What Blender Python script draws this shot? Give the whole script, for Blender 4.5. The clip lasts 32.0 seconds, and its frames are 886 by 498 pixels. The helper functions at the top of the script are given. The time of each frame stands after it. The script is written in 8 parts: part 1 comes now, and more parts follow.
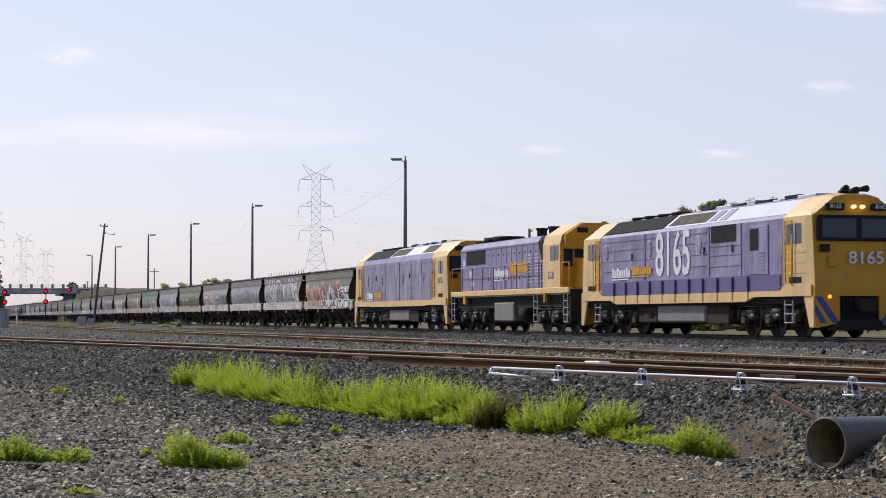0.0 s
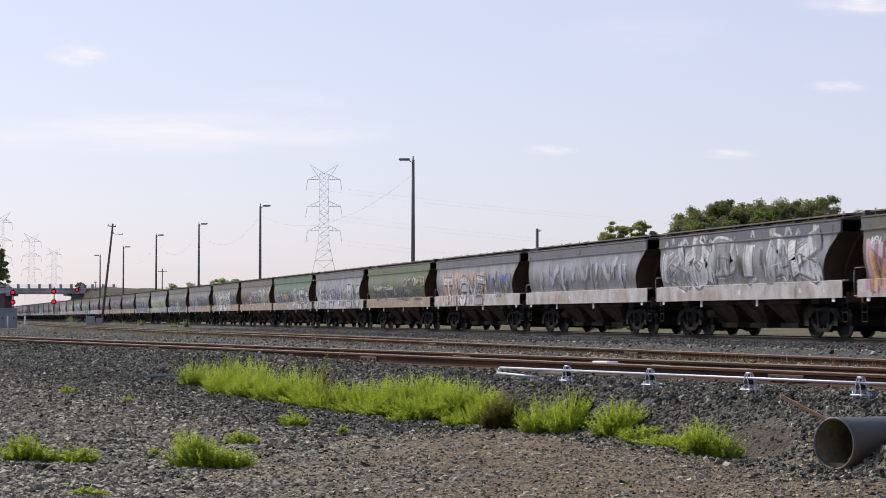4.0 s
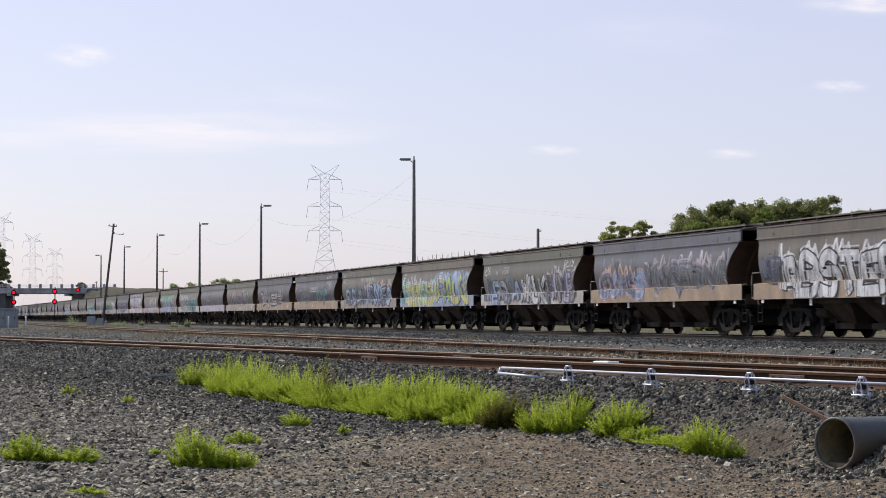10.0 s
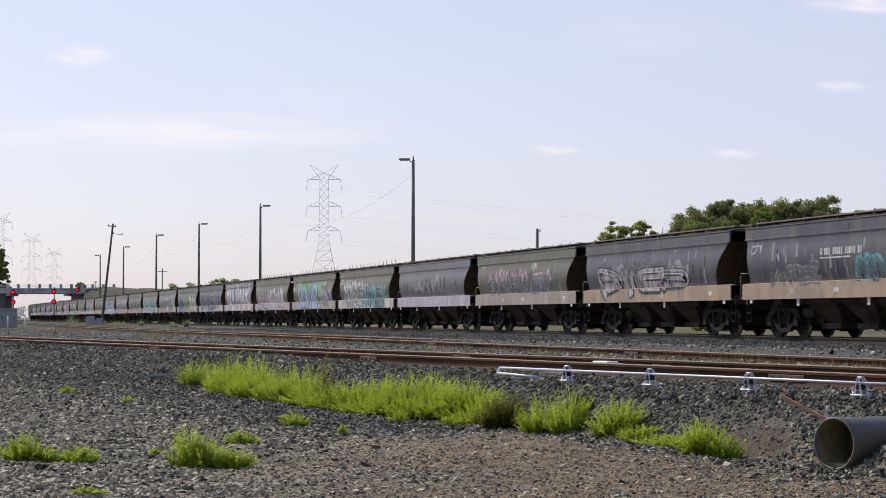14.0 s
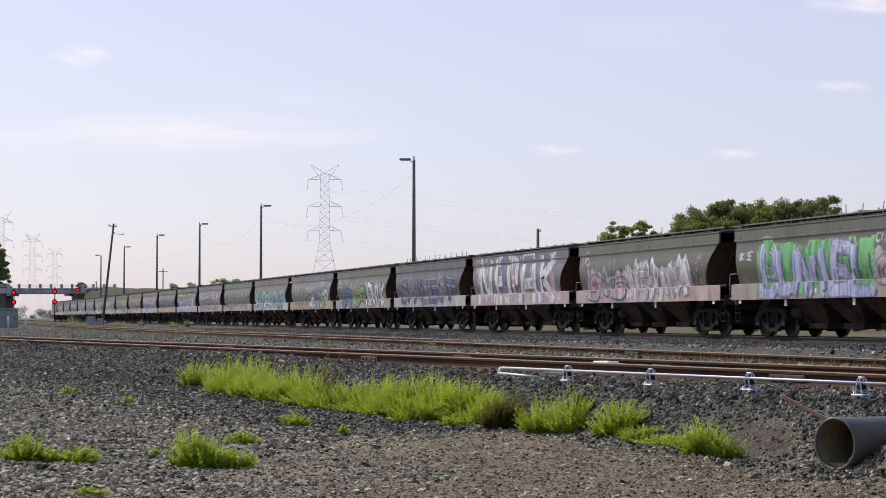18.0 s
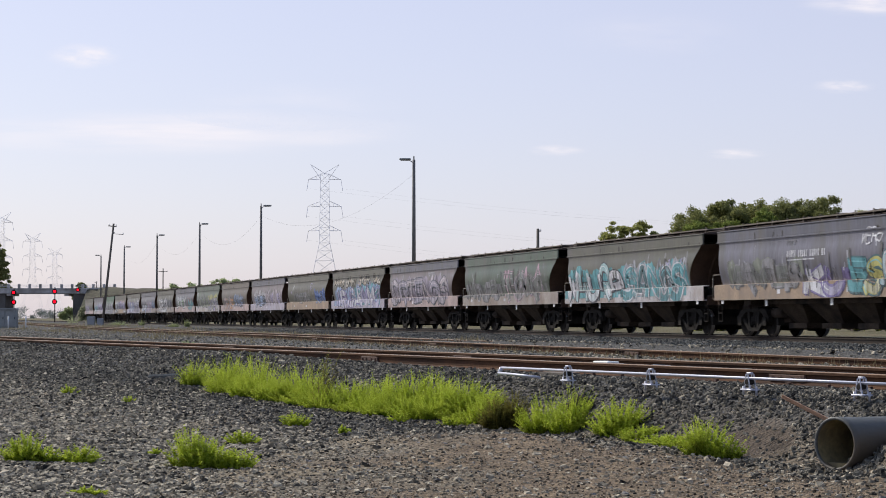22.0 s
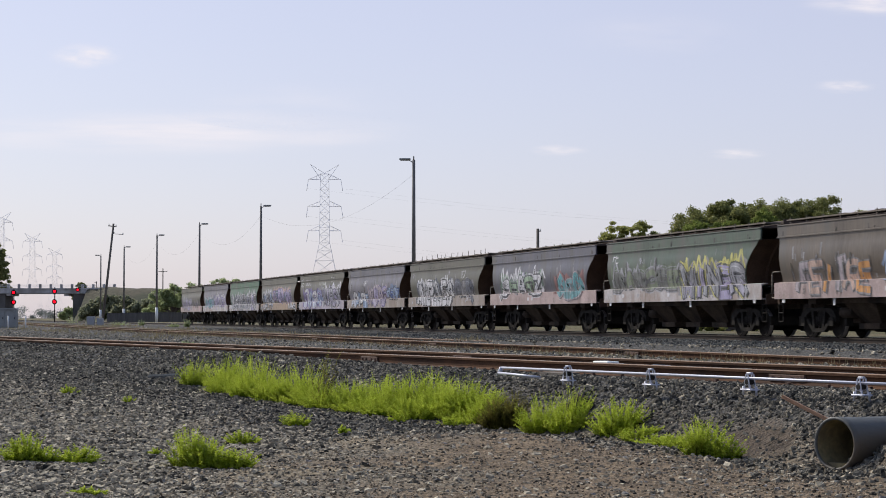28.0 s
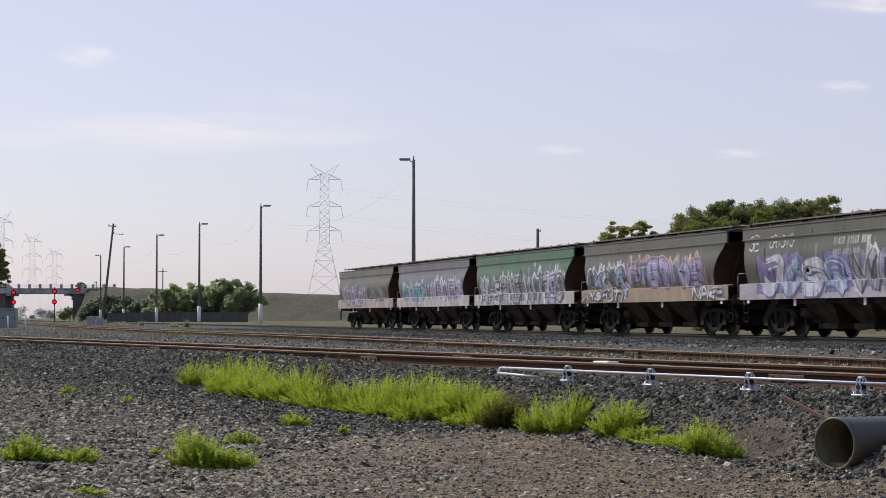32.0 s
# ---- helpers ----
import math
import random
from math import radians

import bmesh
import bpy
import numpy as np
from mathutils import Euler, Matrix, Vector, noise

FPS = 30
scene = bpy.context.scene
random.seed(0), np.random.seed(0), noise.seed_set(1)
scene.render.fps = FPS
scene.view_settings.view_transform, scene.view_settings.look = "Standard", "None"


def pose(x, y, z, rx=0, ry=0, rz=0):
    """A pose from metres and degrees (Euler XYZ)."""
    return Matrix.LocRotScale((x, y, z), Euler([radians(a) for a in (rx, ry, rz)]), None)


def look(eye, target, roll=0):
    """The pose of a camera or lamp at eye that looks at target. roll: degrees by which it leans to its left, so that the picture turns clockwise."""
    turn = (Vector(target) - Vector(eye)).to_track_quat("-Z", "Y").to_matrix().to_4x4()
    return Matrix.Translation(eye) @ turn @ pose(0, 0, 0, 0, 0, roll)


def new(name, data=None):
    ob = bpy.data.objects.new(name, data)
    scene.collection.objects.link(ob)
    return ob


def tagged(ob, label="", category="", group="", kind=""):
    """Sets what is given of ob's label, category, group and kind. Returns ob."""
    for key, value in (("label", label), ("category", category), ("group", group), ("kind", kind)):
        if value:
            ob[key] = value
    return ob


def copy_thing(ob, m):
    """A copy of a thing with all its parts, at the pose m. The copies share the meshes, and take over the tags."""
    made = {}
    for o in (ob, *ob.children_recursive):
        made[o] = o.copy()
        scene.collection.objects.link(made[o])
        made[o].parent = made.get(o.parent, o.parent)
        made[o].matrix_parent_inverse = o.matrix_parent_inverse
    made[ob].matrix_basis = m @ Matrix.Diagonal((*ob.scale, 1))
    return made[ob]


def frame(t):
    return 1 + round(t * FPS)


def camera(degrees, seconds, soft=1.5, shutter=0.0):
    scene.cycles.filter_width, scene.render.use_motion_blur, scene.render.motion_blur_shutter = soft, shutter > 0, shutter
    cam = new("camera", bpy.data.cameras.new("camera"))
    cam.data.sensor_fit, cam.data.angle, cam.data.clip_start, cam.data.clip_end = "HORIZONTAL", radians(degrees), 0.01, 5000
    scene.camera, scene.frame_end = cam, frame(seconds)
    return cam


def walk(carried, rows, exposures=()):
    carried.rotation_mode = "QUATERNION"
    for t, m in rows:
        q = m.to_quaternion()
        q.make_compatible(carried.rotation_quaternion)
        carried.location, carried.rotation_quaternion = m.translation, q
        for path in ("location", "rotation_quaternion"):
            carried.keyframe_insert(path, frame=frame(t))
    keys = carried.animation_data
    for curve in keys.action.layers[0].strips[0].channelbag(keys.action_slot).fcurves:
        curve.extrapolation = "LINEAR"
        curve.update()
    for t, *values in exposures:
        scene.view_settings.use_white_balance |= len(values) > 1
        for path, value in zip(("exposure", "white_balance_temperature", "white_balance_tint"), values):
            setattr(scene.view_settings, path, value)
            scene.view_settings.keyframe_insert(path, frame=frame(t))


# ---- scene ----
# A goods train passes a lineside camera. x right, y away from the camera, z up; z = 0 is the top of the rails.
FOV = 26.0
EYE = (0.0, 0.0, 0.57)
TILT = 2.057                    # degrees above level
PX = 0.01687                    # degrees of turn for one picture element
cam = camera(FOV, 32.0, soft=0.9, shutter=0.12)
SWAY = [(0, -14), (0.5, -9.7), (1, -5.2), (1.5, -3.4), (2, -2.1), (2.5, -1.8), (3, -1.5), (3.5, -0.4), (5.5, 0), (6.5, 0),
        (7, 1.2), (8, 1.4), (10.5, 1.3), (11.2, 0.2), (12, -1.4), (12.5, -0.7), (13.2, 0), (14.5, 0), (16.5, 1), (18, 1.2),
        (25.5, 1.2), (27.5, 1), (28.3, 1), (29, -0.1), (31, -0.1), (31.7, 0), (32, 0.8)]
walk(cam, [(t, pose(*EYE, 90 + TILT, 0, o * PX)) for t, o in SWAY], [(0, 0.11), (16, 0.10), (24, 0.05), (28, -0.01), (32, -0.04)])

# the running line of the train: a straight one
HEAD = 15.46                    # degrees to the left of straight ahead
SN, CS = math.sin(radians(HEAD)), math.cos(radians(HEAD))
LANE = 26.35                    # from the camera to the middle of the line
TURN = HEAD - 90                # a vehicle's local x runs towards the camera's right


def on_line(s, d=LANE, z=0.0):
    """The place s metres up the line, d metres across."""
    return Vector((d * CS - s * SN, d * SN + s * CS, z))


# ---- light ----
SUN_AZ, SUN_EL = -47.0, 42.0    # degrees: left of straight ahead, above level
world = bpy.data.worlds.new("sky")
scene.world = world
world.use_nodes = True
wn, wl = world.node_tree.nodes, world.node_tree.links
sky = wn.new("ShaderNodeTexSky")
sky.sky_type, sky.sun_disc = "NISHITA", False
sky.sun_elevation, sky.sun_rotation = radians(SUN_EL), radians(SUN_AZ)
sky.air_density, sky.dust_density, sky.ozone_density, sky.altitude = 1.0, 1.2, 3.0, 20
veil = wn.new("ShaderNodeMix")                  # a thin even veil of high cloud
veil.data_type = "RGBA"
up = wn.new("ShaderNodeSeparateXYZ")
wl.new(wn.new("ShaderNodeTexCoord").outputs["Generated"], up.inputs[0])
thick = wn.new("ShaderNodeMapRange")             # haze is thick low down and thin overhead, all the way round
for i, v in enumerate((0.16, 0.5, 0.64, 0.05)):
    thick.inputs[i + 1].default_value = v
wl.new(up.outputs[2], thick.inputs[0])
wl.new(thick.outputs[0], veil.inputs[0])
veil.inputs[7].default_value = (4.28, 4.0, 5.0, 1)
wl.new(sky.outputs[0], veil.inputs[6])
wl.new(veil.outputs[2], wn["Background"].inputs[0])
wn["Background"].inputs[1].default_value = 0.15
sun = new("sun", bpy.data.lights.new("sun", "SUN"))
sun.data.energy, sun.data.angle, sun.data.color = 3.9, radians(0.53), (1.0, 0.94, 0.84)
to_sun = Vector((math.sin(radians(SUN_AZ)) * math.cos(radians(SUN_EL)), math.cos(radians(SUN_AZ)) * math.cos(radians(SUN_EL)), math.sin(radians(SUN_EL))))
sun.matrix_basis = look((0, 0, 60), Vector((0, 0, 60)) - to_sun)


# ---- materials ----
def mat(name, col, rough=0.6, metal=0.0, dark=0.65, scale=3.0, fine=40.0, bump=0.15, dist=0.01, stain=None, stain_amt=0.0, stain_scale=1.0, stretch=(1, 1, 1), vary=0.0, island=0.0, spec=0.5):
    """A painted or raw surface: colour with a broad and a fine variation, stains of a second colour, fine relief."""
    m = bpy.data.materials.new(name)
    m.use_nodes = True
    nt = m.node_tree
    n, l = nt.nodes, nt.links
    b = n["Principled BSDF"]
    b.inputs["Roughness"].default_value, b.inputs["Metallic"].default_value = rough, metal
    b.inputs["Specular IOR Level"].default_value = spec
    tc = n.new("ShaderNodeTexCoord")
    mp = n.new("ShaderNodeMapping")
    mp.inputs["Scale"].default_value = stretch
    l.new(tc.outputs["Object"], mp.inputs[0])

    def noi(sc, det=4.0):
        x = n.new("ShaderNodeTexNoise")
        x.inputs["Scale"].default_value, x.inputs["Detail"].default_value = sc, det
        l.new(mp.outputs[0], x.inputs["Vector"])
        return x
    broad, grain = noi(scale), noi(fine, 3.0)
    mul = n.new("ShaderNodeMath")
    mul.operation = "ADD"
    half = n.new("ShaderNodeMath")
    half.operation = "MULTIPLY"
    half.inputs[1].default_value = 0.5
    l.new(broad.outputs[0], mul.inputs[0])
    l.new(grain.outputs[0], mul.inputs[1])
    l.new(mul.outputs[0], half.inputs[0])
    ramp = n.new("ShaderNodeMapRange")
    ramp.inputs[1].default_value, ramp.inputs[2].default_value = 0.3, 0.7
    ramp.inputs[3].default_value, ramp.inputs[4].default_value = dark, 2 - dark
    l.new(half.outputs[0], ramp.inputs[0])
    tint = n.new("ShaderNodeMix")
    tint.data_type, tint.blend_type = "RGBA", "MULTIPLY"
    tint.inputs[0].default_value = 1.0
    tint.inputs[6].default_value = (*col, 1)
    l.new(ramp.outputs[0], tint.inputs[7])
    out = tint.outputs[2]
    if vary or island:
        hs = n.new("ShaderNodeHueSaturation")
        if vary:
            r = n.new("ShaderNodeObjectInfo").outputs["Random"]
        else:
            r = n.new("ShaderNodeNewGeometry").outputs["Random Per Island"]
        k = vary or island
        vr = n.new("ShaderNodeMapRange")
        vr.inputs[3].default_value, vr.inputs[4].default_value = 1 - k, 1 + k
        l.new(r, vr.inputs[0])
        l.new(vr.outputs[0], hs.inputs["Value"])
        l.new(out, hs.inputs["Color"])
        out = hs.outputs[0]
    if stain:
        s = noi(stain_scale, 6.0)
        sr = n.new("ShaderNodeMapRange")
        sr.inputs[1].default_value, sr.inputs[2].default_value = 0.62 - 0.3 * stain_amt, 0.72 - 0.1 * stain_amt
        l.new(s.outputs[0], sr.inputs[0])
        mx = n.new("ShaderNodeMix")
        mx.data_type = "RGBA"
        l.new(sr.outputs[0], mx.inputs[0])
        l.new(out, mx.inputs[6])
        mx.inputs[7].default_value = (*stain, 1)
        out = mx.outputs[2]
    l.new(out, b.inputs["Base Color"])
    if bump:
        bp = n.new("ShaderNodeBump")
        bp.inputs["Strength"].default_value, bp.inputs["Distance"].default_value = bump, dist
        l.new(grain.outputs[0], bp.inputs["Height"])
        l.new(bp.outputs[0], b.inputs["Normal"])
    return m


def glow(name, col, power):
    m = bpy.data.materials.new(name)
    m.use_nodes = True
    b = m.node_tree.nodes["Principled BSDF"]
    b.inputs["Base Color"].default_value = (*col, 1)
    b.inputs["Emission Color"].default_value = (*col, 1)
    b.inputs["Emission Strength"].default_value = power
    return m


M_rail_side = mat("rusty_rail", (0.088, 0.044, 0.024), 0.9, 0.0, 0.6, 2, 30, 0.3, spec=0.15, stain=(0.035, 0.022, 0.017), stain_amt=0.5)
# the shadow line along the main rails is put into this dark colour
M_rail_dark = mat("dark_oiled_rail", (0.035, 0.027, 0.022), 0.8, 0.0, 0.6, 2, 30, 0.3, spec=0.2)
# tan of the rubbed edge, which also holds the sun's glint
M_rail_edge = mat("rubbed_rail_edge", (0.20, 0.125, 0.078), 0.75, 0.0, 0.65, 2, 30, 0.2, spec=0.2)
M_rail_top = mat("worn_rail_head", (0.40, 0.31, 0.24), 0.5, 0.6, 0.8, 3, 50, 0.05)
M_sleeper = mat("grey_timber", (0.13, 0.11, 0.09), 0.9, 0, 0.6, 2, 25, 0.5, stretch=(1, 6, 1))
M_fastening = mat("rusty_plate", (0.09, 0.05, 0.035), 0.85, 0, 0.6, 4, 40, 0.3)
M_stone = mat("ballast_stone", (0.098, 0.087, 0.067), 0.9, 0, 0.4, 9, 60, 0.4, island=0.9)
M_stone_pale = mat("pale_stone", (0.17, 0.16, 0.15), 0.9, 0, 0.6, 9, 60, 0.4, island=0.35)
M_forestone = mat("dusty_gravel", (0.245, 0.212, 0.155), 0.95, 0, 0.35, 9, 60, 0.4, island=0.95)
M_linestone = mat("fresh_ballast", (0.080, 0.081, 0.076), 0.9, 0, 0.5, 9, 60, 0.4, island=0.7)
M_clod = mat("earth_clod", (0.19, 0.146, 0.096), 0.95, 0, 0.5, 9, 60, 0.5, island=0.9)
M_galv = mat("galvanised_steel", (0.40, 0.41, 0.48), 0.45, 0.3, 0.85, 6, 60, 0.08)
M_white = mat("white_paint", (0.75, 0.74, 0.72), 0.5, 0, 0.85, 5, 40, 0.1)
M_pipe = mat("weathered_pipe", (0.080, 0.082, 0.076), 0.6, 0, 0.7, 3, 30, 0.2, stain=(0.11, 0.085, 0.06), stain_amt=0.5, stretch=(0.4, 1, 1))
M_polewood = mat("weathered_timber_pole", (0.14, 0.12, 0.10), 0.9, 0, 0.65, 3, 25, 0.4, stretch=(1, 1, 0.15))
M_poleconc = mat("pole_concrete", (0.17, 0.16, 0.15), 0.85, 0, 0.8, 2, 25, 0.2)
# paled towards the sky: distance haze is put into the steel's colour
M_steel = mat("pylon_steel", (0.80, 0.79, 0.84), 0.7, 0.0, 0.85, 1, 10, 0.0)
M_black = mat("black_steel", (0.027, 0.024, 0.022), 0.8, 0.0, 0.6, 4, 40, 0.2, spec=0.1)
M_under = mat("dusty_underframe", (0.043, 0.034, 0.027), 0.85, 0.0, 0.55, 3, 30, 0.3, stain=(0.045, 0.034, 0.027), stain_amt=0.4, stain_scale=2.0, spec=0.08)
M_wheel = mat("wheel_steel", (0.022, 0.019, 0.016), 0.9, 0.0, 0.6, 4, 30, 0.2, spec=0.06)
M_tread = mat("polished_tread", (0.22, 0.21, 0.20), 0.4, 0.8, 0.85, 4, 30, 0.0)
M_brownroof = mat("rusted_roof_steel", (0.06, 0.042, 0.033), 0.85, 0.0, 0.6, 3, 25, 0.3)
M_endsheet = mat("brown_end_sheet", (0.066, 0.041, 0.028), 0.9, 0, 0.6, 2, 25, 0.2, spec=0.2)
M_glass = mat("dark_cab_glass", (0.018, 0.034, 0.050), 0.12, 0, 0.8, 1, 10, 0.0, spec=0.3)
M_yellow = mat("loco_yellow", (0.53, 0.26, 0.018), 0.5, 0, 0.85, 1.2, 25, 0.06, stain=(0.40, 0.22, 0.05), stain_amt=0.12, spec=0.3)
# paler copy of the loco yellow: sunlight on the sides is in its colour
M_yellow_lit = mat("sun_faded_yellow_paint", (0.60, 0.40, 0.175), 0.45, 0, 0.84, 1.2, 25, 0.06, stain=(0.48, 0.33, 0.17), stain_amt=0.22, stretch=(1, 1, 0.4))
M_deep_purple = mat("deep_purple_paint", (0.085, 0.07, 0.185), 0.45, 0, 0.75, 1.0, 20, 0.1)
M_purple = mat("faded_purple_paint", (0.165, 0.150, 0.250), 0.42, 0, 0.66, 0.8, 1.5, 0.5, dist=0.14, stain=(0.29, 0.265, 0.37), stain_amt=0.34, stretch=(1, 1, 0.65))
M_ripple = mat("rippled_purple_paint", (0.170, 0.148, 0.270), 0.4, 0, 0.64, 0.9, 1.8, 0.6, dist=0.16, stain=(0.25, 0.225, 0.345), stain_amt=0.38, stretch=(1, 1, 0.45))
M_lilac = mat("lilac_paint", (0.175, 0.145, 0.280), 0.42, 0, 0.62, 1.0, 8, 0.2, dist=0.02, stain=(0.24, 0.22, 0.33), stain_amt=0.35, stretch=(1, 1, 0.5))
M_silver = mat("silver_roof_paint", (0.42, 0.43, 0.48), 0.45, 0.1, 0.85, 1.5, 20, 0.08)
M_grille = mat("black_grille", (0.012, 0.012, 0.013), 0.85, 0, 0.6, 3, 60, 0.4, spec=0.15)
M_navy = mat("navy_stripe", (0.035, 0.05, 0.19), 0.5, 0, 0.8, 2, 20, 0.05)
M_letter = mat("white_lettering", (0.62, 0.60, 0.66), 0.5, 0, 0.75, 2, 20, 0.03)
M_tank = mat("grey_fuel_tank", (0.15, 0.142, 0.14), 0.6, 0, 0.75, 1.5, 20, 0.1, stain=(0.12, 0.11, 0.10), stain_amt=0.3)
M_headlamp = glow("lit_headlamp", (1.0, 0.66, 0.28), 2.0)
M_marker = glow("lit_marker", (1.0, 0.40, 0.06), 1.3)
M_red = glow("red_signal_light", (1.0, 0.0, 0.012), 2.2)
M_silverbox = mat("silver_equipment_box", (0.30, 0.31, 0.33), 0.5, 0.2, 0.85, 3, 20, 0.05)


def leafy(name, col, col2, trans=0.5, scale=3.0):
    """Leaves: two greens mixed by noise and by leaf, with light shining through."""
    m = bpy.data.materials.new(name)
    m.use_nodes = True
    n, l = m.node_tree.nodes, m.node_tree.links
    n.remove(n["Principled BSDF"])
    geo = n.new("ShaderNodeNewGeometry")
    noi = n.new("ShaderNodeTexNoise")
    noi.inputs["Scale"].default_value = scale
    l.new(geo.outputs["Position"], noi.inputs["Vector"])
    add = n.new("ShaderNodeMath")
    add.operation = "ADD"
    l.new(noi.outputs[0], add.inputs[0])
    l.new(geo.outputs["Random Per Island"], add.inputs[1])
    rng = n.new("ShaderNodeMapRange")
    rng.inputs[1].default_value, rng.inputs[2].default_value = 0.45, 1.35
    l.new(add.outputs[0], rng.inputs[0])
    mx = n.new("ShaderNodeMix")
    mx.data_type = "RGBA"
    mx.inputs[6].default_value, mx.inputs[7].default_value = (*col, 1), (*col2, 1)
    l.new(rng.outputs[0], mx.inputs[0])
    dif, tr = n.new("ShaderNodeBsdfDiffuse"), n.new("ShaderNodeBsdfTranslucent")
    l.new(mx.outputs[2], dif.inputs[0])
    l.new(mx.outputs[2], tr.inputs[0])
    ms = n.new("ShaderNodeMixShader")
    ms.inputs[0].default_value = trans
    l.new(dif.outputs[0], ms.inputs[1])
    l.new(tr.outputs[0], ms.inputs[2])
    l.new(ms.outputs[0], n["Material Output"].inputs[0])
    return m


M_weed = leafy("fresh_green_weed", (0.26, 0.335, 0.030), (0.57, 0.64, 0.10), 0.52, 5)
M_weed_dark = leafy("dark_weed", (0.085, 0.075, 0.03), (0.27, 0.25, 0.06), 0.4, 9)
M_pine = leafy("dark_pine_leaves", (0.135, 0.145, 0.058), (0.32, 0.325, 0.125), 0.4, 0.5)
M_gum = leafy("pale_gum_leaves", (0.21, 0.22, 0.065), (0.44, 0.44, 0.16), 0.48, 0.6)
# greens lightened to hold the haze that lies over the far bushes
M_bush = leafy("bush_leaves", (0.28, 0.33, 0.17), (0.46, 0.51, 0.28), 0.6, 0.5)
M_hedge = leafy("dusky_bush_leaves", (0.20, 0.215, 0.14), (0.34, 0.35, 0.23), 0.55, 0.5)
M_green = leafy("fresh_tree_leaves", (0.125, 0.16, 0.04), (0.28, 0.33, 0.09), 0.42, 0.5)
M_drygrass = leafy("dry_grass", (0.19, 0.155, 0.085), (0.32, 0.27, 0.15), 0.3, 4)
# the distance haze is mixed into these two grey-greens
M_farwood = leafy("hazy_far_leaves", (0.17, 0.19, 0.17), (0.30, 0.32, 0.29), 0.3, 0.02)
M_bark = mat("bark", (0.10, 0.08, 0.065), 0.9, 0, 0.6, 3, 20, 0.4, stretch=(1, 1, 0.2))
M_bank = mat("dry_grass_bank", (0.088, 0.076, 0.048), 0.95, 0, 0.5, 0.12, 1.2, 0.5, dist=0.3, stain=(0.045, 0.052, 0.028), stain_amt=0.6, stain_scale=0.12)
# concrete made paler in place of the haze before the bridge
M_bridge = mat("pale_bridge_concrete", (0.50, 0.48, 0.47), 0.9, 0, 0.75, 0.4, 3, 0.2, stain=(0.30, 0.28, 0.26), stain_amt=0.4, stain_scale=0.3)
M_brick_dark = mat("grimy_abutment", (0.12, 0.11, 0.10), 0.9, 0, 0.65, 0.3, 3, 0.3, dist=0.05)
M_fence = mat("dark_fence_board", (0.070, 0.066, 0.064), 0.8, 0, 0.7, 1, 10, 0.2, vary=0.15)
M_cabinet = mat("pale_grey_cabinet", (0.27, 0.28, 0.275), 0.55, 0.1, 0.85, 2, 20, 0.05)
M_rough_timber = mat("rough_timber", (0.36, 0.21, 0.125), 0.9, 0, 0.65, 5, 40, 0.4, stretch=(0.3, 2, 2))
M_truck = mat("grimy_truck_casting", (0.050, 0.046, 0.041), 0.75, 0.0, 0.5, 4, 30, 0.3, stain=(0.020, 0.018, 0.016), stain_amt=0.5, stain_scale=3.0, spec=0.2)
M_bogie = mat("dusty_cast_steel", (0.021, 0.019, 0.017), 0.85, 0.0, 0.5, 4, 30, 0.3, stain=(0.03, 0.026, 0.022), stain_amt=0.45, stain_scale=3.0, spec=0.08)
M_chute = mat("dusty_chute_steel", (0.056, 0.042, 0.031), 0.85, 0.0, 0.5, 2, 20, 0.3, stain=(0.022, 0.019, 0.017), stain_amt=0.45, stain_scale=1.5, spec=0.08)
M_catwalk = mat("weathered_walkway_steel", (0.15, 0.125, 0.10), 0.8, 0.0, 0.6, 3, 25, 0.3)
M_mesh = mat("mossy_intake_mesh", (0.075, 0.068, 0.045), 0.85, 0, 0.5, 4, 50, 0.4, stain=(0.03, 0.028, 0.022), stain_amt=0.4, stain_scale=2.0, spec=0.2)
# mud brown, brightened for the light that falls into the pipe
M_pipe_in = mat("muddy_pipe_lining", (0.21, 0.17, 0.085), 0.8, 0, 0.6, 4, 30, 0.3, stain=(0.07, 0.055, 0.035), stain_amt=0.5, stain_scale=3.0)
M_wire = mat("wire", (0.06, 0.06, 0.065), 0.6, 0.3, 0.9, 1, 5, 0.0)


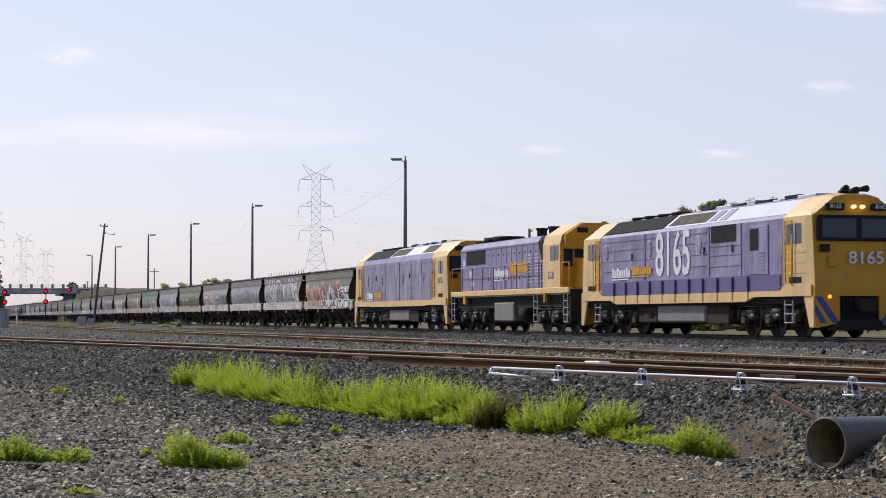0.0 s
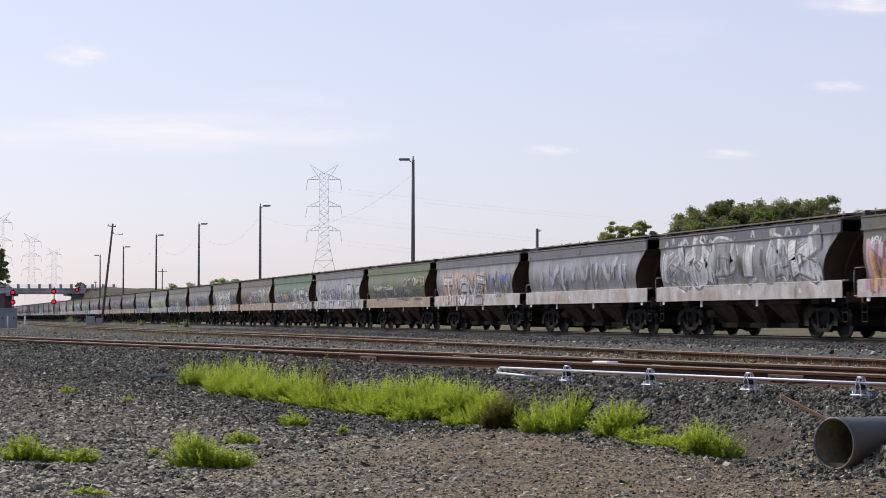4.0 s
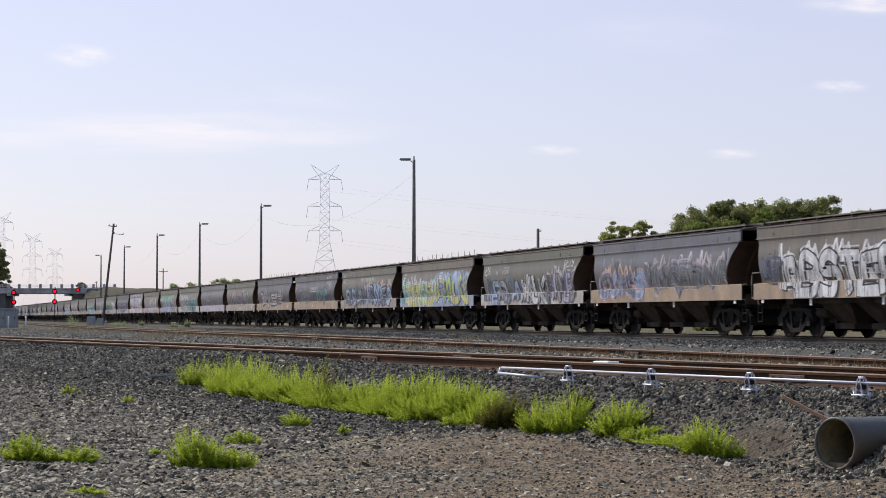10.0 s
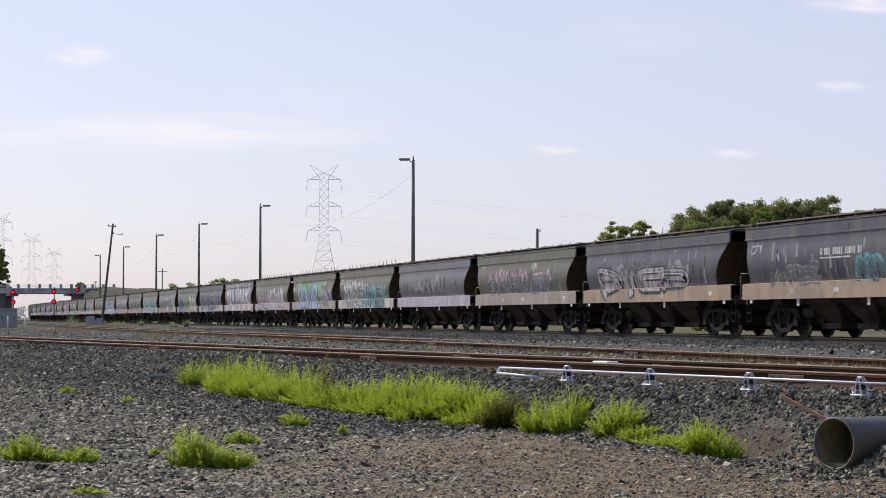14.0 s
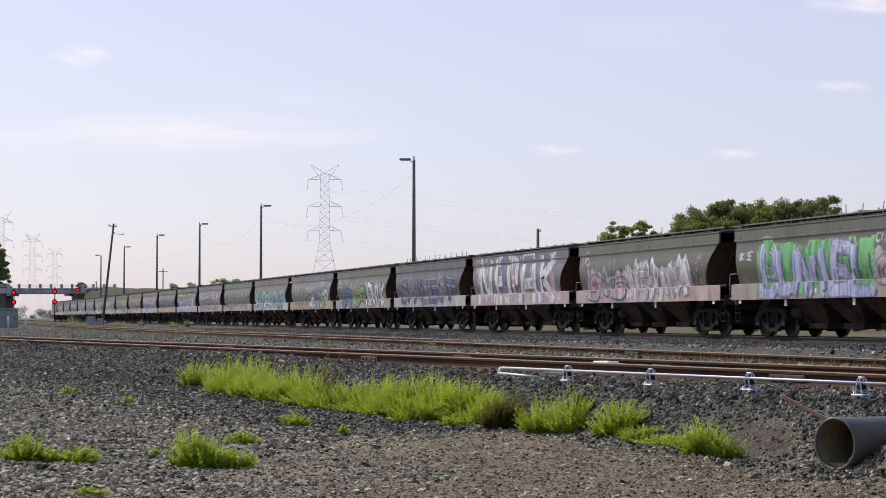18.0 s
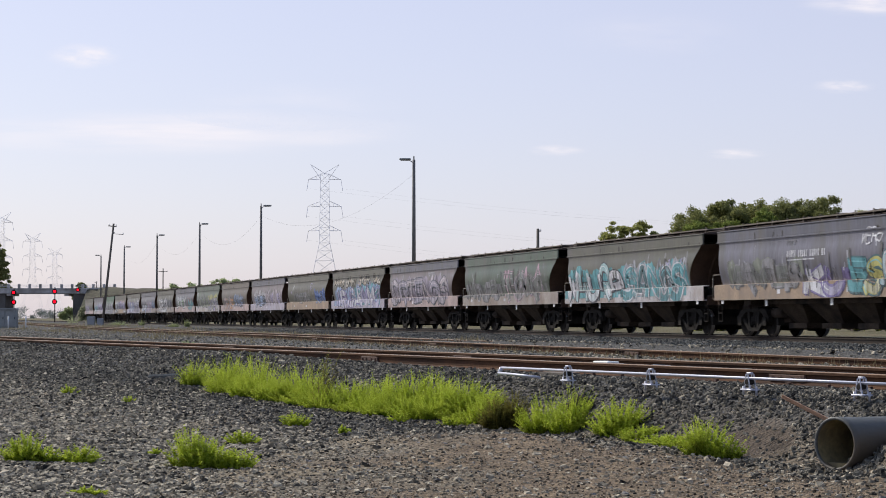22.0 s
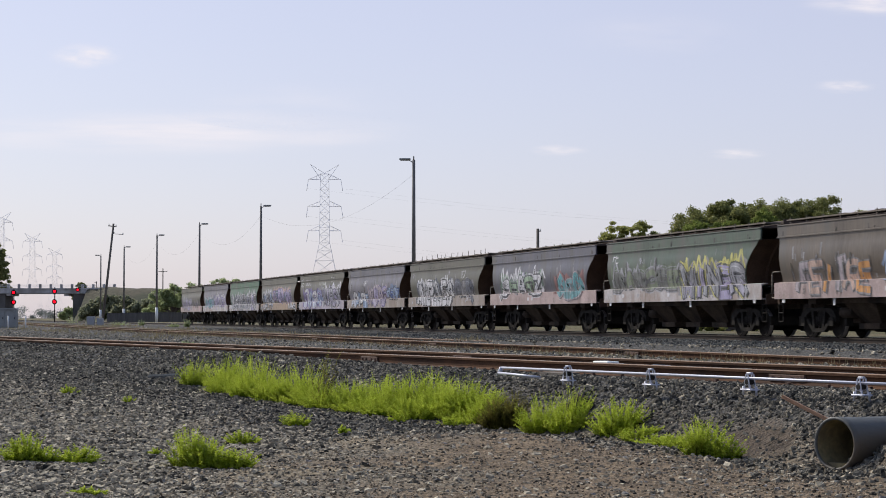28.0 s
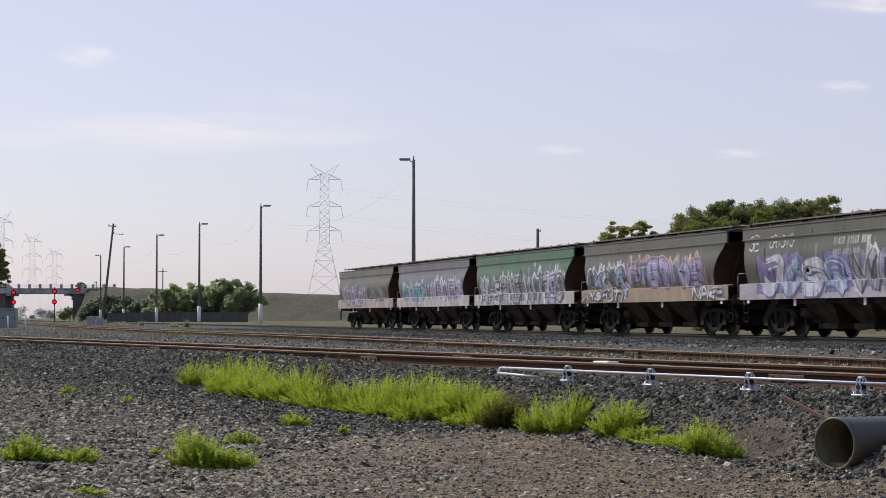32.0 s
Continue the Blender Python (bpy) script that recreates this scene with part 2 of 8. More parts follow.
def cloud_mat(name, density, seed):
    """A thin cloud, soft at its edges."""
    m = bpy.data.materials.new(name)
    m.use_nodes = True
    n, l = m.node_tree.nodes, m.node_tree.links
    n.remove(n["Principled BSDF"])
    tc = n.new("ShaderNodeTexCoord")
    ln = n.new("ShaderNodeVectorMath")
    ln.operation = "LENGTH"
    l.new(tc.outputs["Object"], ln.inputs[0])
    edge = n.new("ShaderNodeMapRange")
    edge.interpolation_type = "SMOOTHSTEP"
    for i, v in enumerate((1.0, 0.1, 0.0, 1.0)):
        edge.inputs[i + 1].default_value = v
    l.new(ln.outputs["Value"], edge.inputs[0])
    mp = n.new("ShaderNodeMapping")
    mp.inputs["Location"].default_value = (seed, seed * 0.7, 0)
    l.new(tc.outputs["Object"], mp.inputs[0])
    noi = n.new("ShaderNodeTexNoise")
    noi.inputs["Scale"].default_value, noi.inputs["Detail"].default_value = 1.6, 6.0
    l.new(mp.outputs[0], noi.inputs["Vector"])
    rg = n.new("ShaderNodeMapRange")
    rg.inputs[1].default_value, rg.inputs[2].default_value = 0.28, 0.7
    l.new(noi.outputs[0], rg.inputs[0])
    mul = n.new("ShaderNodeMath")
    mul.operation = "MULTIPLY"
    l.new(edge.outputs[0], mul.inputs[0])
    l.new(rg.outputs[0], mul.inputs[1])
    mul2 = n.new("ShaderNodeMath")
    mul2.operation = "MULTIPLY"
    mul2.inputs[1].default_value = density
    l.new(mul.outputs[0], mul2.inputs[0])
    em, tr = n.new("ShaderNodeEmission"), n.new("ShaderNodeBsdfTransparent")
    em.inputs[0].default_value, em.inputs[1].default_value = (0.93, 0.88, 0.92, 1), 1.0
    ms = n.new("ShaderNodeMixShader")
    l.new(mul2.outputs[0], ms.inputs[0])
    l.new(tr.outputs[0], ms.inputs[1])
    l.new(em.outputs[0], ms.inputs[2])
    l.new(ms.outputs[0], n["Material Output"].inputs[0])
    return m

# ---- mesh tools ----
def part(name, bm, material, parent=None, label="", smooth=False):
    """Links a bmesh as one mesh object under a thing or a part."""
    me = bpy.data.meshes.new(name)
    bm.to_mesh(me)
    bm.free()
    for m in (material if isinstance(material, (list, tuple)) else [material]):
        me.materials.append(m)
    if smooth:
        me.shade_smooth()
    ob = new(name, me)
    if parent:
        ob.parent = parent
    if label:
        ob["label"] = label
    return ob


def again(ob, m, parent):
    """Another object on the same mesh."""
    o = new(ob.name.split(".")[0], ob.data)
    o.parent, o.matrix_basis = parent, m
    if "label" in ob:
        o["label"] = ob["label"]
    return o


def box(bm, x0, x1, y0, y1, z0, z1, bev=0.0, mi=0):
    vs = [bm.verts.new(p) for p in ((x0, y0, z0), (x1, y0, z0), (x1, y1, z0), (x0, y1, z0), (x0, y0, z1), (x1, y0, z1), (x1, y1, z1), (x0, y1, z1))]
    fs = [bm.faces.new([vs[i] for i in q]) for q in ((3, 2, 1, 0), (4, 5, 6, 7), (0, 1, 5, 4), (1, 2, 6, 5), (2, 3, 7, 6), (3, 0, 4, 7))]
    for f in fs:
        f.material_index = mi
    if bev:
        es = list({e for f in fs for e in f.edges})
        got = bmesh.ops.bevel(bm, geom=es, offset=bev, segments=1, affect="EDGES", profile=0.5)
        for f in got["faces"]:
            f.material_index = mi
    return bm


def rod(bm, a, b, r, n=8, r2=None, mi=0, caps=True):
    a, b = Vector(a), Vector(b)
    q = (b - a).to_track_quat("Z", "Y").to_matrix()
    r2 = r if r2 is None else r2
    rings = [[bm.verts.new(p + q @ Vector((math.cos(k * math.tau / n) * rr, math.sin(k * math.tau / n) * rr, 0))) for k in range(n)] for p, rr in ((a, r), (b, r2))]
    for k in range(n):
        f = bm.faces.new((rings[0][k], rings[0][(k + 1) % n], rings[1][(k + 1) % n], rings[1][k]))
        f.material_index, f.smooth = mi, n > 5
    if caps:
        bm.faces.new(rings[0][::-1]).material_index = mi
        bm.faces.new(rings[1]).material_index = mi
    return bm


def tube(bm, pts, radii, n=4):
    """One connected tube along points."""
    rings = []
    for i, p in enumerate(pts):
        d = Vector(pts[min(i + 1, len(pts) - 1)]) - Vector(pts[max(i - 1, 0)])
        q = d.to_track_quat("Z", "Y").to_matrix()
        r = radii if isinstance(radii, float) else radii[i]
        rings.append([bm.verts.new(Vector(p) + q @ Vector((math.cos(k * math.tau / n) * r, math.sin(k * math.tau / n) * r, 0))) for k in range(n)])
    for a, b in zip(rings, rings[1:]):
        for k in range(n):
            bm.faces.new((a[k], a[(k + 1) % n], b[(k + 1) % n], b[k]))
    bm.faces.new(rings[0][::-1])
    bm.faces.new(rings[-1])
    return bm


def prism(bm, outline, axis, a, b, mi=0):
    """Extrudes an outline of 2D points along an axis from a to b."""
    def put(u, v, w):
        return {"x": (w, u, v), "y": (u, w, v), "z": (u, v, w)}[axis]
    lo = [bm.verts.new(put(u, v, a)) for u, v in outline]
    hi = [bm.verts.new(put(u, v, b)) for u, v in outline]
    k = len(outline)
    fs = [bm.faces.new((lo[i], lo[(i + 1) % k], hi[(i + 1) % k], hi[i])) for i in range(k)]
    fs += [bm.faces.new(lo[::-1]), bm.faces.new(hi)]
    for f in fs:
        f.material_index = mi
    bmesh.ops.recalc_face_normals(bm, faces=fs)
    return bm


def mesh_of(name, verts, faces, material, parent=None, smooth=False):
    me = bpy.data.meshes.new(name)
    me.from_pydata(verts, [], faces)
    me.materials.append(material)
    if smooth:
        me.shade_smooth()
    ob = new(name, me)
    if parent:
        ob.parent = parent
    return ob


def B():
    return bmesh.new()


# ---- the lie of the land ----
NEAR_HEAD = 26.5
NSN, NCS = math.sin(radians(NEAR_HEAD)), math.cos(radians(NEAR_HEAD))
NEAR_LANE = 13.5
MID = [(14.24, 4), (10.44, 15.5), (7.04, 26.5), (0.84, 46), (-5.1, 65), (-13.7, 92), (-27.2, 140), (-44, 205), (-71, 310), (-101, 425), (-180, 720)]


def near_lat(x, y):
    return x * NCS + y * NSN


def mid_x(y):
    """x of the middle siding's centre line at y, a smooth curve."""
    p = MID
    for i in range(len(p) - 1):
        if y <= p[i + 1][1] or i == len(p) - 2:
            a, b = p[max(i - 1, 0)], p[i]
            c, d = p[i + 1], p[min(i + 2, len(p) - 1)]
            h = c[1] - b[1]
            u = (y - b[1]) / h
            mb = (c[0] - a[0]) / (c[1] - a[1]) * h
            mc = (d[0] - b[0]) / (d[1] - b[1]) * h
            return (2 * u**3 - 3 * u**2 + 1) * b[0] + (u**3 - 2 * u**2 + u) * mb + (-2 * u**3 + 3 * u**2) * c[0] + (u**3 - u**2) * mc


MID_TABLE = [mid_x(0.5 * i) for i in range(1442)]


def mid_at(y):
    """The same, quickly, from the table."""
    i = min(max(int(y * 2), 0), 1440)
    return MID_TABLE[i] + (MID_TABLE[i + 1] - MID_TABLE[i]) * (y * 2 - i)


def sm(a, b, v):
    u = min(max((v - a) / (b - a), 0), 1)
    return u * u * (3 - 2 * u)


def land(x, y):
    """Height of the ground."""
    lat = near_lat(x, y)
    up = -x * NSN + y * NCS                       # along the near siding
    top = -0.158
    # the foreground, the ditch and the shoulder of the near siding
    deep = -0.72 + 0.30 * sm(17, 34, up) + 0.12 * sm(34, 50, up)
    fore = -0.60 + 0.20 * sm(20, 45, up) + 0.14 * sm(45, 70, up)
    z = fore
    z += (deep - fore) * sm(8.4, 9.5, lat)
    z += (top - deep) * sm(10.15, 11.75, lat)
    z += 0.05 * noise.noise((x * 0.35, y * 0.35, 3)) * (1 - sm(9.8, 11.2, lat)) + 0.02 * noise.noise((x * 1.7, y * 1.7, 9))
    # the dirt hump before the ditch
    z += 0.10 * math.exp(-((x - 0.9) / 1.6)**2 - ((y - 17.3) / 1.5)**2)
    # stones heaped against the open pipe
    z += 0.34 * math.exp(-((x - 4.05) / 0.40)**2 - ((y - 15.95) / 0.42)**2)
    # ballast banked up against the siding's nearer rail
    z += 0.085 * sm(22, 34, up) * sm(10.9, 11.9, lat) * (1 - sm(12.42, 12.66, lat))
    # beyond the line
    d = x * CS + y * SN
    if d > 31:
        z += 0.1 * sm(31, 36, d) + 0.25 * noise.noise((x * 0.03, y * 0.03, 5)) * sm(40, 70, d)
    if 14.6 < lat and d < 24.6:
        fx = (x - mid_at(min(max(y, 4), 700))) * 0.96
        mx = abs(fx)
        z -= 0.07 * sm(1.6, 2.4, mx) * sm(14.6, 15.6, lat) * (1 - sm(23.2, 24.2, d))
        z += 0.025 * (1 - sm(1.5, 2.2, mx)) * sm(14.6, 15.4, lat) + 0.03 * (1 - sm(0.55, 0.75, mx)) * sm(14.2, 14.5, lat)
        # ground raised over the farther rail at the near end to fit the camera's view
        z += 0.16 * sm(0.35, 0.62, fx) * (1 - sm(1.1, 1.9, fx)) * (1 - sm(40, 62, y))
    # dirt has filled the near siding between its rails
    z += 0.095 * sm(12.75, 12.95, lat) * (1 - sm(14.05, 14.25, lat)) + 0.06 * sm(14.42, 14.6, lat) * (1 - sm(15.0, 15.6, lat))
    return z


def spread(parts):
    out = []
    for a, b, k in parts:
        out += list(np.linspace(a, b, k, endpoint=False))
    return out + [parts[-1][1]]


GX = spread([(-4200, -600, 12), (-600, -150, 16), (-150, -30, 34), (-30, -10, 46), (-10, 12, 110), (12, 40, 40), (40, 200, 24), (200, 800, 12), (800, 4200, 8)])
GY = spread([(-400, -20, 8), (-20, 8, 14), (8, 44, 190), (44, 90, 70), (90, 200, 44), (200, 700, 40), (700, 4600, 16)])
ground_mat = bpy.data.materials.new("gravelly_ground")


def make_ground_material():
    m = ground_mat
    m.use_nodes = True
    n, l = m.node_tree.nodes, m.node_tree.links
    b = n["Principled BSDF"]
    b.inputs["Roughness"].default_value = 0.95
    b.inputs["Specular IOR Level"].default_value = 0.2
    pos = n.new("ShaderNodeNewGeometry").outputs["Position"]

    def noi(sc, det=5.0):
        x = n.new("ShaderNodeTexNoise")
        x.inputs["Scale"].default_value, x.inputs["Detail"].default_value = sc, det
        l.new(pos, x.inputs["Vector"])
        return x.outputs[0]

    def math2(op, a, c):
        x = n.new("ShaderNodeMath")
        x.operation = op
        for i, v in enumerate((a, c)):
            if isinstance(v, (int, float)):
                x.inputs[i].default_value = v
            else:
                l.new(v, x.inputs[i])
        return x.outputs[0]

    def rng(v, a, c, d=0.0, e=1.0):
        x = n.new("ShaderNodeMapRange")
        x.interpolation_type = "SMOOTHSTEP"
        for i, w in enumerate((a, c, d, e)):
            x.inputs[i + 1].default_value = w
        l.new(v, x.inputs[0])
        return x.outputs[0]

    def mix(f, a, c):
        x = n.new("ShaderNodeMix")
        x.data_type = "RGBA"
        l.new(f, x.inputs[0])
        for i, v in ((6, a), (7, c)):
            if isinstance(v, tuple):
                x.inputs[i].default_value = (*v, 1)
            else:
                l.new(v, x.inputs[i])
        return x.outputs[2]

    sep = n.new("ShaderNodeSeparateXYZ")
    l.new(pos, sep.inputs[0])
    X, Y = sep.outputs[0], sep.outputs[1]
    lat = math2("ADD", math2("MULTIPLY", X, NCS), math2("MULTIPLY", Y, NSN))
    d = math2("ADD", math2("MULTIPLY", X, CS), math2("MULTIPLY", Y, SN))
    vor = n.new("ShaderNodeTexVoronoi")
    vor.inputs["Scale"].default_value = 24
    l.new(pos, vor.inputs["Vector"])
    stone = mix(rng(noi(30, 4), 0.40, 0.62), (0.016, 0.016, 0.016), (0.15, 0.146, 0.138))
    bw = n.new("ShaderNodeSeparateColor")
    l.new(vor.outputs["Color"], bw.inputs[0])
    stone = mix(rng(bw.outputs[0], 0.1, 0.9, 0, 0.4), stone, (0.125, 0.12, 0.115))
    dirt = mix(rng(noi(5, 6), 0.3, 0.7), (0.112, 0.080, 0.050), (0.245, 0.180, 0.114))
    dirt = mix(rng(noi(45, 3), 0.45, 0.75, 0, 0.7), dirt, (0.080, 0.062, 0.044))
    dirt = mix(rng(noi(70, 2), 0.58, 0.68, 0, 0.8), dirt, (0.36, 0.285, 0.20))
    dirt = mix(rng(noi(9, 5), 0.52, 0.62, 0, 0.6), dirt, (0.070, 0.052, 0.036))
    # bare earth comes through in the foreground
    fore = math2("SUBTRACT", 1.0, rng(math2("SUBTRACT", lat, rng(X, -1.4, 0.6, 0.0, 1.2)), 7.8, 10.4))
    broad = rng(noi(0.35, 5), 0.3, 0.7, 0.0, 0.75)
    stone = mix(broad, stone, (0.075, 0.071, 0.064))
    dusty = mix(rng(noi(28, 4), 0.38, 0.64), (0.035, 0.029, 0.021), (0.31, 0.262, 0.19))
    stone = mix(fore, stone, dusty)
    patch = rng(math2("ADD", noi(0.6, 5), math2("MULTIPLY", X, 0.075)), 0.36, 0.58)
    sandy = rng(noi(0.9, 4), 0.56, 0.7)
    stone = mix(math2("MULTIPLY", fore, sandy), stone, mix(rng(noi(20, 5), 0.3, 0.7), (0.15, 0.118, 0.076), (0.33, 0.265, 0.175)))
    col = mix(math2("MULTIPLY", fore, patch), stone, dirt)
    slip = math2("ADD", math2("POWER", math2("MULTIPLY", math2("SUBTRACT", X, 2.92), 2.2), 2.0), math2("POWER", math2("MULTIPLY", math2("SUBTRACT", Y, 17.9), 1.1), 2.0))
    col = mix(rng(math2("ADD", slip, noi(3, 4)), 1.25, 0.75), col, mix(rng(noi(6, 6), 0.3, 0.7), (0.060, 0.046, 0.034), (0.12, 0.092, 0.068)))
    dry = mix(rng(noi(0.4, 6), 0.35, 0.65), (0.165, 0.132, 0.072), (0.085, 0.085, 0.04))
    col = mix(rng(d, 31, 35), col, dry)
    l.new(col, b.inputs["Base Color"])
    bp = n.new("ShaderNodeBump")
    bp.inputs["Strength"].default_value, bp.inputs["Distance"].default_value = 0.9, 0.03
    l.new(math2("ADD", vor.outputs["Distance"], noi(40, 3)), bp.inputs["Height"])
    l.new(bp.outputs[0], b.inputs["Normal"])


make_ground_material()


def make_ground():
    v = [(x, y, land(x, y)) for y in GY for x in GX]
    w = len(GX)
    f = [(j * w + i, j * w + i + 1, (j + 1) * w + i + 1, (j + 1) * w + i) for j in range(len(GY) - 1) for i in range(w - 1)]
    g = mesh_of("ground", v, f, ground_mat, smooth=True)
    tagged(g, "grey ballast gravel and bare brown earth beside the tracks", "ground", kind="structure")


make_ground()


def stones(name, count, where, size, material, label, seed, flat=1.0):
    """Loose stones lying on the ground, joined."""
    rs = random.Random(seed)
    base = [(-1, -1, -0.6), (1, -0.8, -0.7), (0.9, 1, -0.6), (-0.8, 0.9, -0.5), (-0.7, -0.6, 0.6), (0.6, -0.7, 0.75), (0.8, 0.6, 0.5), (-0.6, 0.7, 0.8)]
    quads = [(3, 2, 1, 0), (4, 5, 6, 7), (0, 1, 5, 4), (1, 2, 6, 5), (2, 3, 7, 6), (3, 0, 4, 7)]
    V, F = [], []
    for _ in range(count):
        x, y = where(rs)
        r = size * (0.45 + rs.random()**2 * 1.1) * 0.5
        z = land(x, y) + r * (0.25 if flat == 1.0 else 0.02)
        a = rs.random() * math.tau
        c, s = math.cos(a) * r, math.sin(a) * r
        kz = (0.5 + rs.random() * 0.6) * flat
        tx, ty = rs.uniform(-0.5, 0.5) * flat, rs.uniform(-0.5, 0.5) * flat
        k = len(V)
        for p in base:
            px, py, pz = p[0] * rs.uniform(0.6, 1.1), p[1] * rs.uniform(0.6, 1.1), p[2] * rs.uniform(0.7, 1.2)
            V.append((x + c * px - s * py, y + s * px + c * py, z + r * (pz * kz + tx * px + ty * py)))
        F += [tuple(k + i for i in q) for q in quads]
    ob = mesh_of(name, V, F, material)
    return tagged(ob, label, "gravel", kind="stuff")


def spot(lat0, lat1, y0, y1, power=1.0, fade=None):
    """A random place within a strip; fade names where the stones thin out (or thicken)."""
    def pick(rs):
        while True:
            y = y0 + (y1 - y0) * rs.random()**power
            x = rs.uniform(-1, 1) * y * 0.25
            if lat0 <= near_lat(x, y) <= lat1 and (math.hypot((x - 2.92) * 2.2, (y - 17.9) * 1.1) > 0.75 or rs.random() < 0.12) and (not fade or rs.random() < sm(*fade, near_lat(x, y) - 2.5 * sm(-1.4, 0.6, x))):
                return x, y
    return pick


def earthy(pick, keep):
    """Fewer stones where bare earth shows."""
    def choose(rs):
        while True:
            x, y = pick(rs)
            if rs.random() > sm(-1.5, -0.1, 0.5 * x + 1.1 * noise.noise((x * 0.45, y * 0.3, 2))) * (1 - keep):
                return x, y
    return choose


def lineside(rs):
    while True:
        y = 42 + 100 * rs.random()**1.8
        x = rs.uniform(-0.24, 0.24) * y
        d = x * CS + y * SN
        if 19.5 < d < 25.1 and abs(x - mid_at(y)) > 1.4:
            return x, y


def between(rs):
    while True:
        y = 19 + 115 * rs.random()**1.7
        x = rs.uniform(-0.24, 0.24) * y
        if near_lat(x, y) > 14.5 and x * CS + y * SN < 20 and abs(x - mid_at(y)) > 0.2:
            return x, y


# dark stones go here as the shade on a slope turned from the sun
def shaded_slope(rs):
    return rs.gauss(-4.6, 0.75), rs.gauss(33.2, 1.1)


stones("siding_ballast", 26000, between, 0.06, M_forestone, "grey-brown stones between the sidings", 7)
stones("dark_ballast", 2200, shaded_slope, 0.07, M_stone, "dark stones laid as the shade of a slope", 10)
stones("line_ballast", 22000, lineside, 0.062, M_linestone, "grey crushed stone on the shoulder of the running line", 6)
stones("shoulder_ballast", 48000, spot(6.5, 12.3, 15.5, 60, 1.35, (6.5, 10.2)), 0.041, M_stone, "dark grey crushed stone on the bank below the siding", 1)
stones("foreground_gravel", 38000, earthy(spot(-5, 11.4, 11.5, 46, 1.5, (11.4, 7.6)), 0.03), 0.040, M_forestone, "grey gravel strewn over the trodden ground", 2, 0.8)
stones("pale_gravel", 2600, earthy(spot(-5, 13, 11.5, 40, 1.3), 0.15), 0.036, M_stone_pale, "pale broken stones among the dark gravel", 3, 0.7)
stones("pale_ballast", 6000, spot(9.6, 12.2, 15.5, 60, 1.3), 0.038, M_forestone, "paler stones among the dark ballast of the bank", 8)
stones("heaped_stones", 900, lambda rs: (rs.gauss(4.0, 0.32), rs.gauss(15.9, 0.34)), 0.05, M_stone, "dark stones heaped against the open pipe", 11)
stones("far_gravel", 7000, earthy(spot(-5, 12.0, 13, 46, 1.1), 0.1), 0.062, M_forestone, "larger stones among the gravel", 12, 0.85)
stones("loose_pebbles", 7000, spot(-5, 9.8, 11.5, 26, 1.3), 0.021, M_forestone, "loose pebbles trodden into the earth", 13, 0.8)
stones("earth_clods", 15000, spot(-5, 9.6, 11.5, 26, 1.2), 0.019, M_clod, "small brown clods of dry earth", 4)


# ---- the tracks ----
def track(name, pts, label, rusty):
    """Two rails on sleepers along the points; pts runs away from the camera."""
    top = tagged(new(name), label, "railway track", kind="structure")
    half = 0.835
    prof = [(-0.07, -0.165), (0.07, -0.165), (0.07, -0.15), (0.012, -0.125), (0.012, -0.045), (0.036, -0.035), (0.036, -0.009), (0.024, 0.0), (-0.024, 0.0), (-0.036, -0.009), (-0.036, -0.035), (-0.012, -0.045), (-0.012, -0.125), (-0.07, -0.15)]
    nrm = []
    for i in range(len(pts)):
        a, b = pts[max(i - 1, 0)], pts[min(i + 1, len(pts) - 1)]
        t = Vector((b[0] - a[0], b[1] - a[1], 0)).normalized()
        nrm.append(Vector((t.y, -t.x, 0)))
    for side in (-1, 1):
        bm = B()
        rings = []
        for p, nn in zip(pts, nrm):
            c = Vector((p[0], p[1], 0)) + nn * half * side
            rings.append([bm.verts.new(c + nn * u + Vector((0, 0, w))) for u, w in prof])
        k = len(prof)
        for a, b in zip(rings, rings[1:]):
            for i in range(k):
                f = bm.faces.new((a[i], a[(i + 1) % k], b[(i + 1) % k], b[i]))
                f.material_index = {6: 2, 7: 1, 8: 2}.get(i, 0)
        bm.faces.new(rings[0])
        bm.faces.new(rings[-1][::-1])
        bmesh.ops.recalc_face_normals(bm, faces=bm.faces)
        part("rail", bm, [M_rail_side if rusty else M_rail_dark, M_rail_top, M_rail_edge if rusty else M_rail_dark], top, "brown rusty rail with a worn bright head" if rusty else "dark rail with a worn head")
    return top


def along(pts, step, y0, y1):
    """Evenly spaced places and headings along a list of points."""
    out, carry = [], 0.0
    for a, b in zip(pts, pts[1:]):
        a, b = Vector((*a, 0)), Vector((*b, 0))
        ln = (b - a).length
        h = math.degrees(math.atan2((b - a).y, (b - a).x))
        u = carry
        while u < ln:
            p = a + (b - a) * (u / ln)
            if y0 <= p.y <= y1:
                out.append((p.x, p.y, h))
            u += step
        carry = u - ln
    return out


near_pts = [(NEAR_LANE * NCS - u * NSN, NEAR_LANE * NSN + u * NCS) for u in (6, 15, 25, 40, 60, 80, 110, 150, 220)]
mid_pts = [(mid_x(y), y) for y in [12 + 4 * i for i in range(30)] + [130 + 15 * i for i in range(20)]]
line_pts = [tuple(on_line(s)[:2]) for s in (-60, 0, 40, 90, 150, 250, 400, 600, 900)]
near_track = track("track_near", near_pts, "brown rusty siding track on grey ballast", True)
mid_track = track("track_middle", mid_pts, "rusty siding track with dry grass between its rails", True)
line_track = track("track_main", line_pts, "main running track on grey ballast", False)


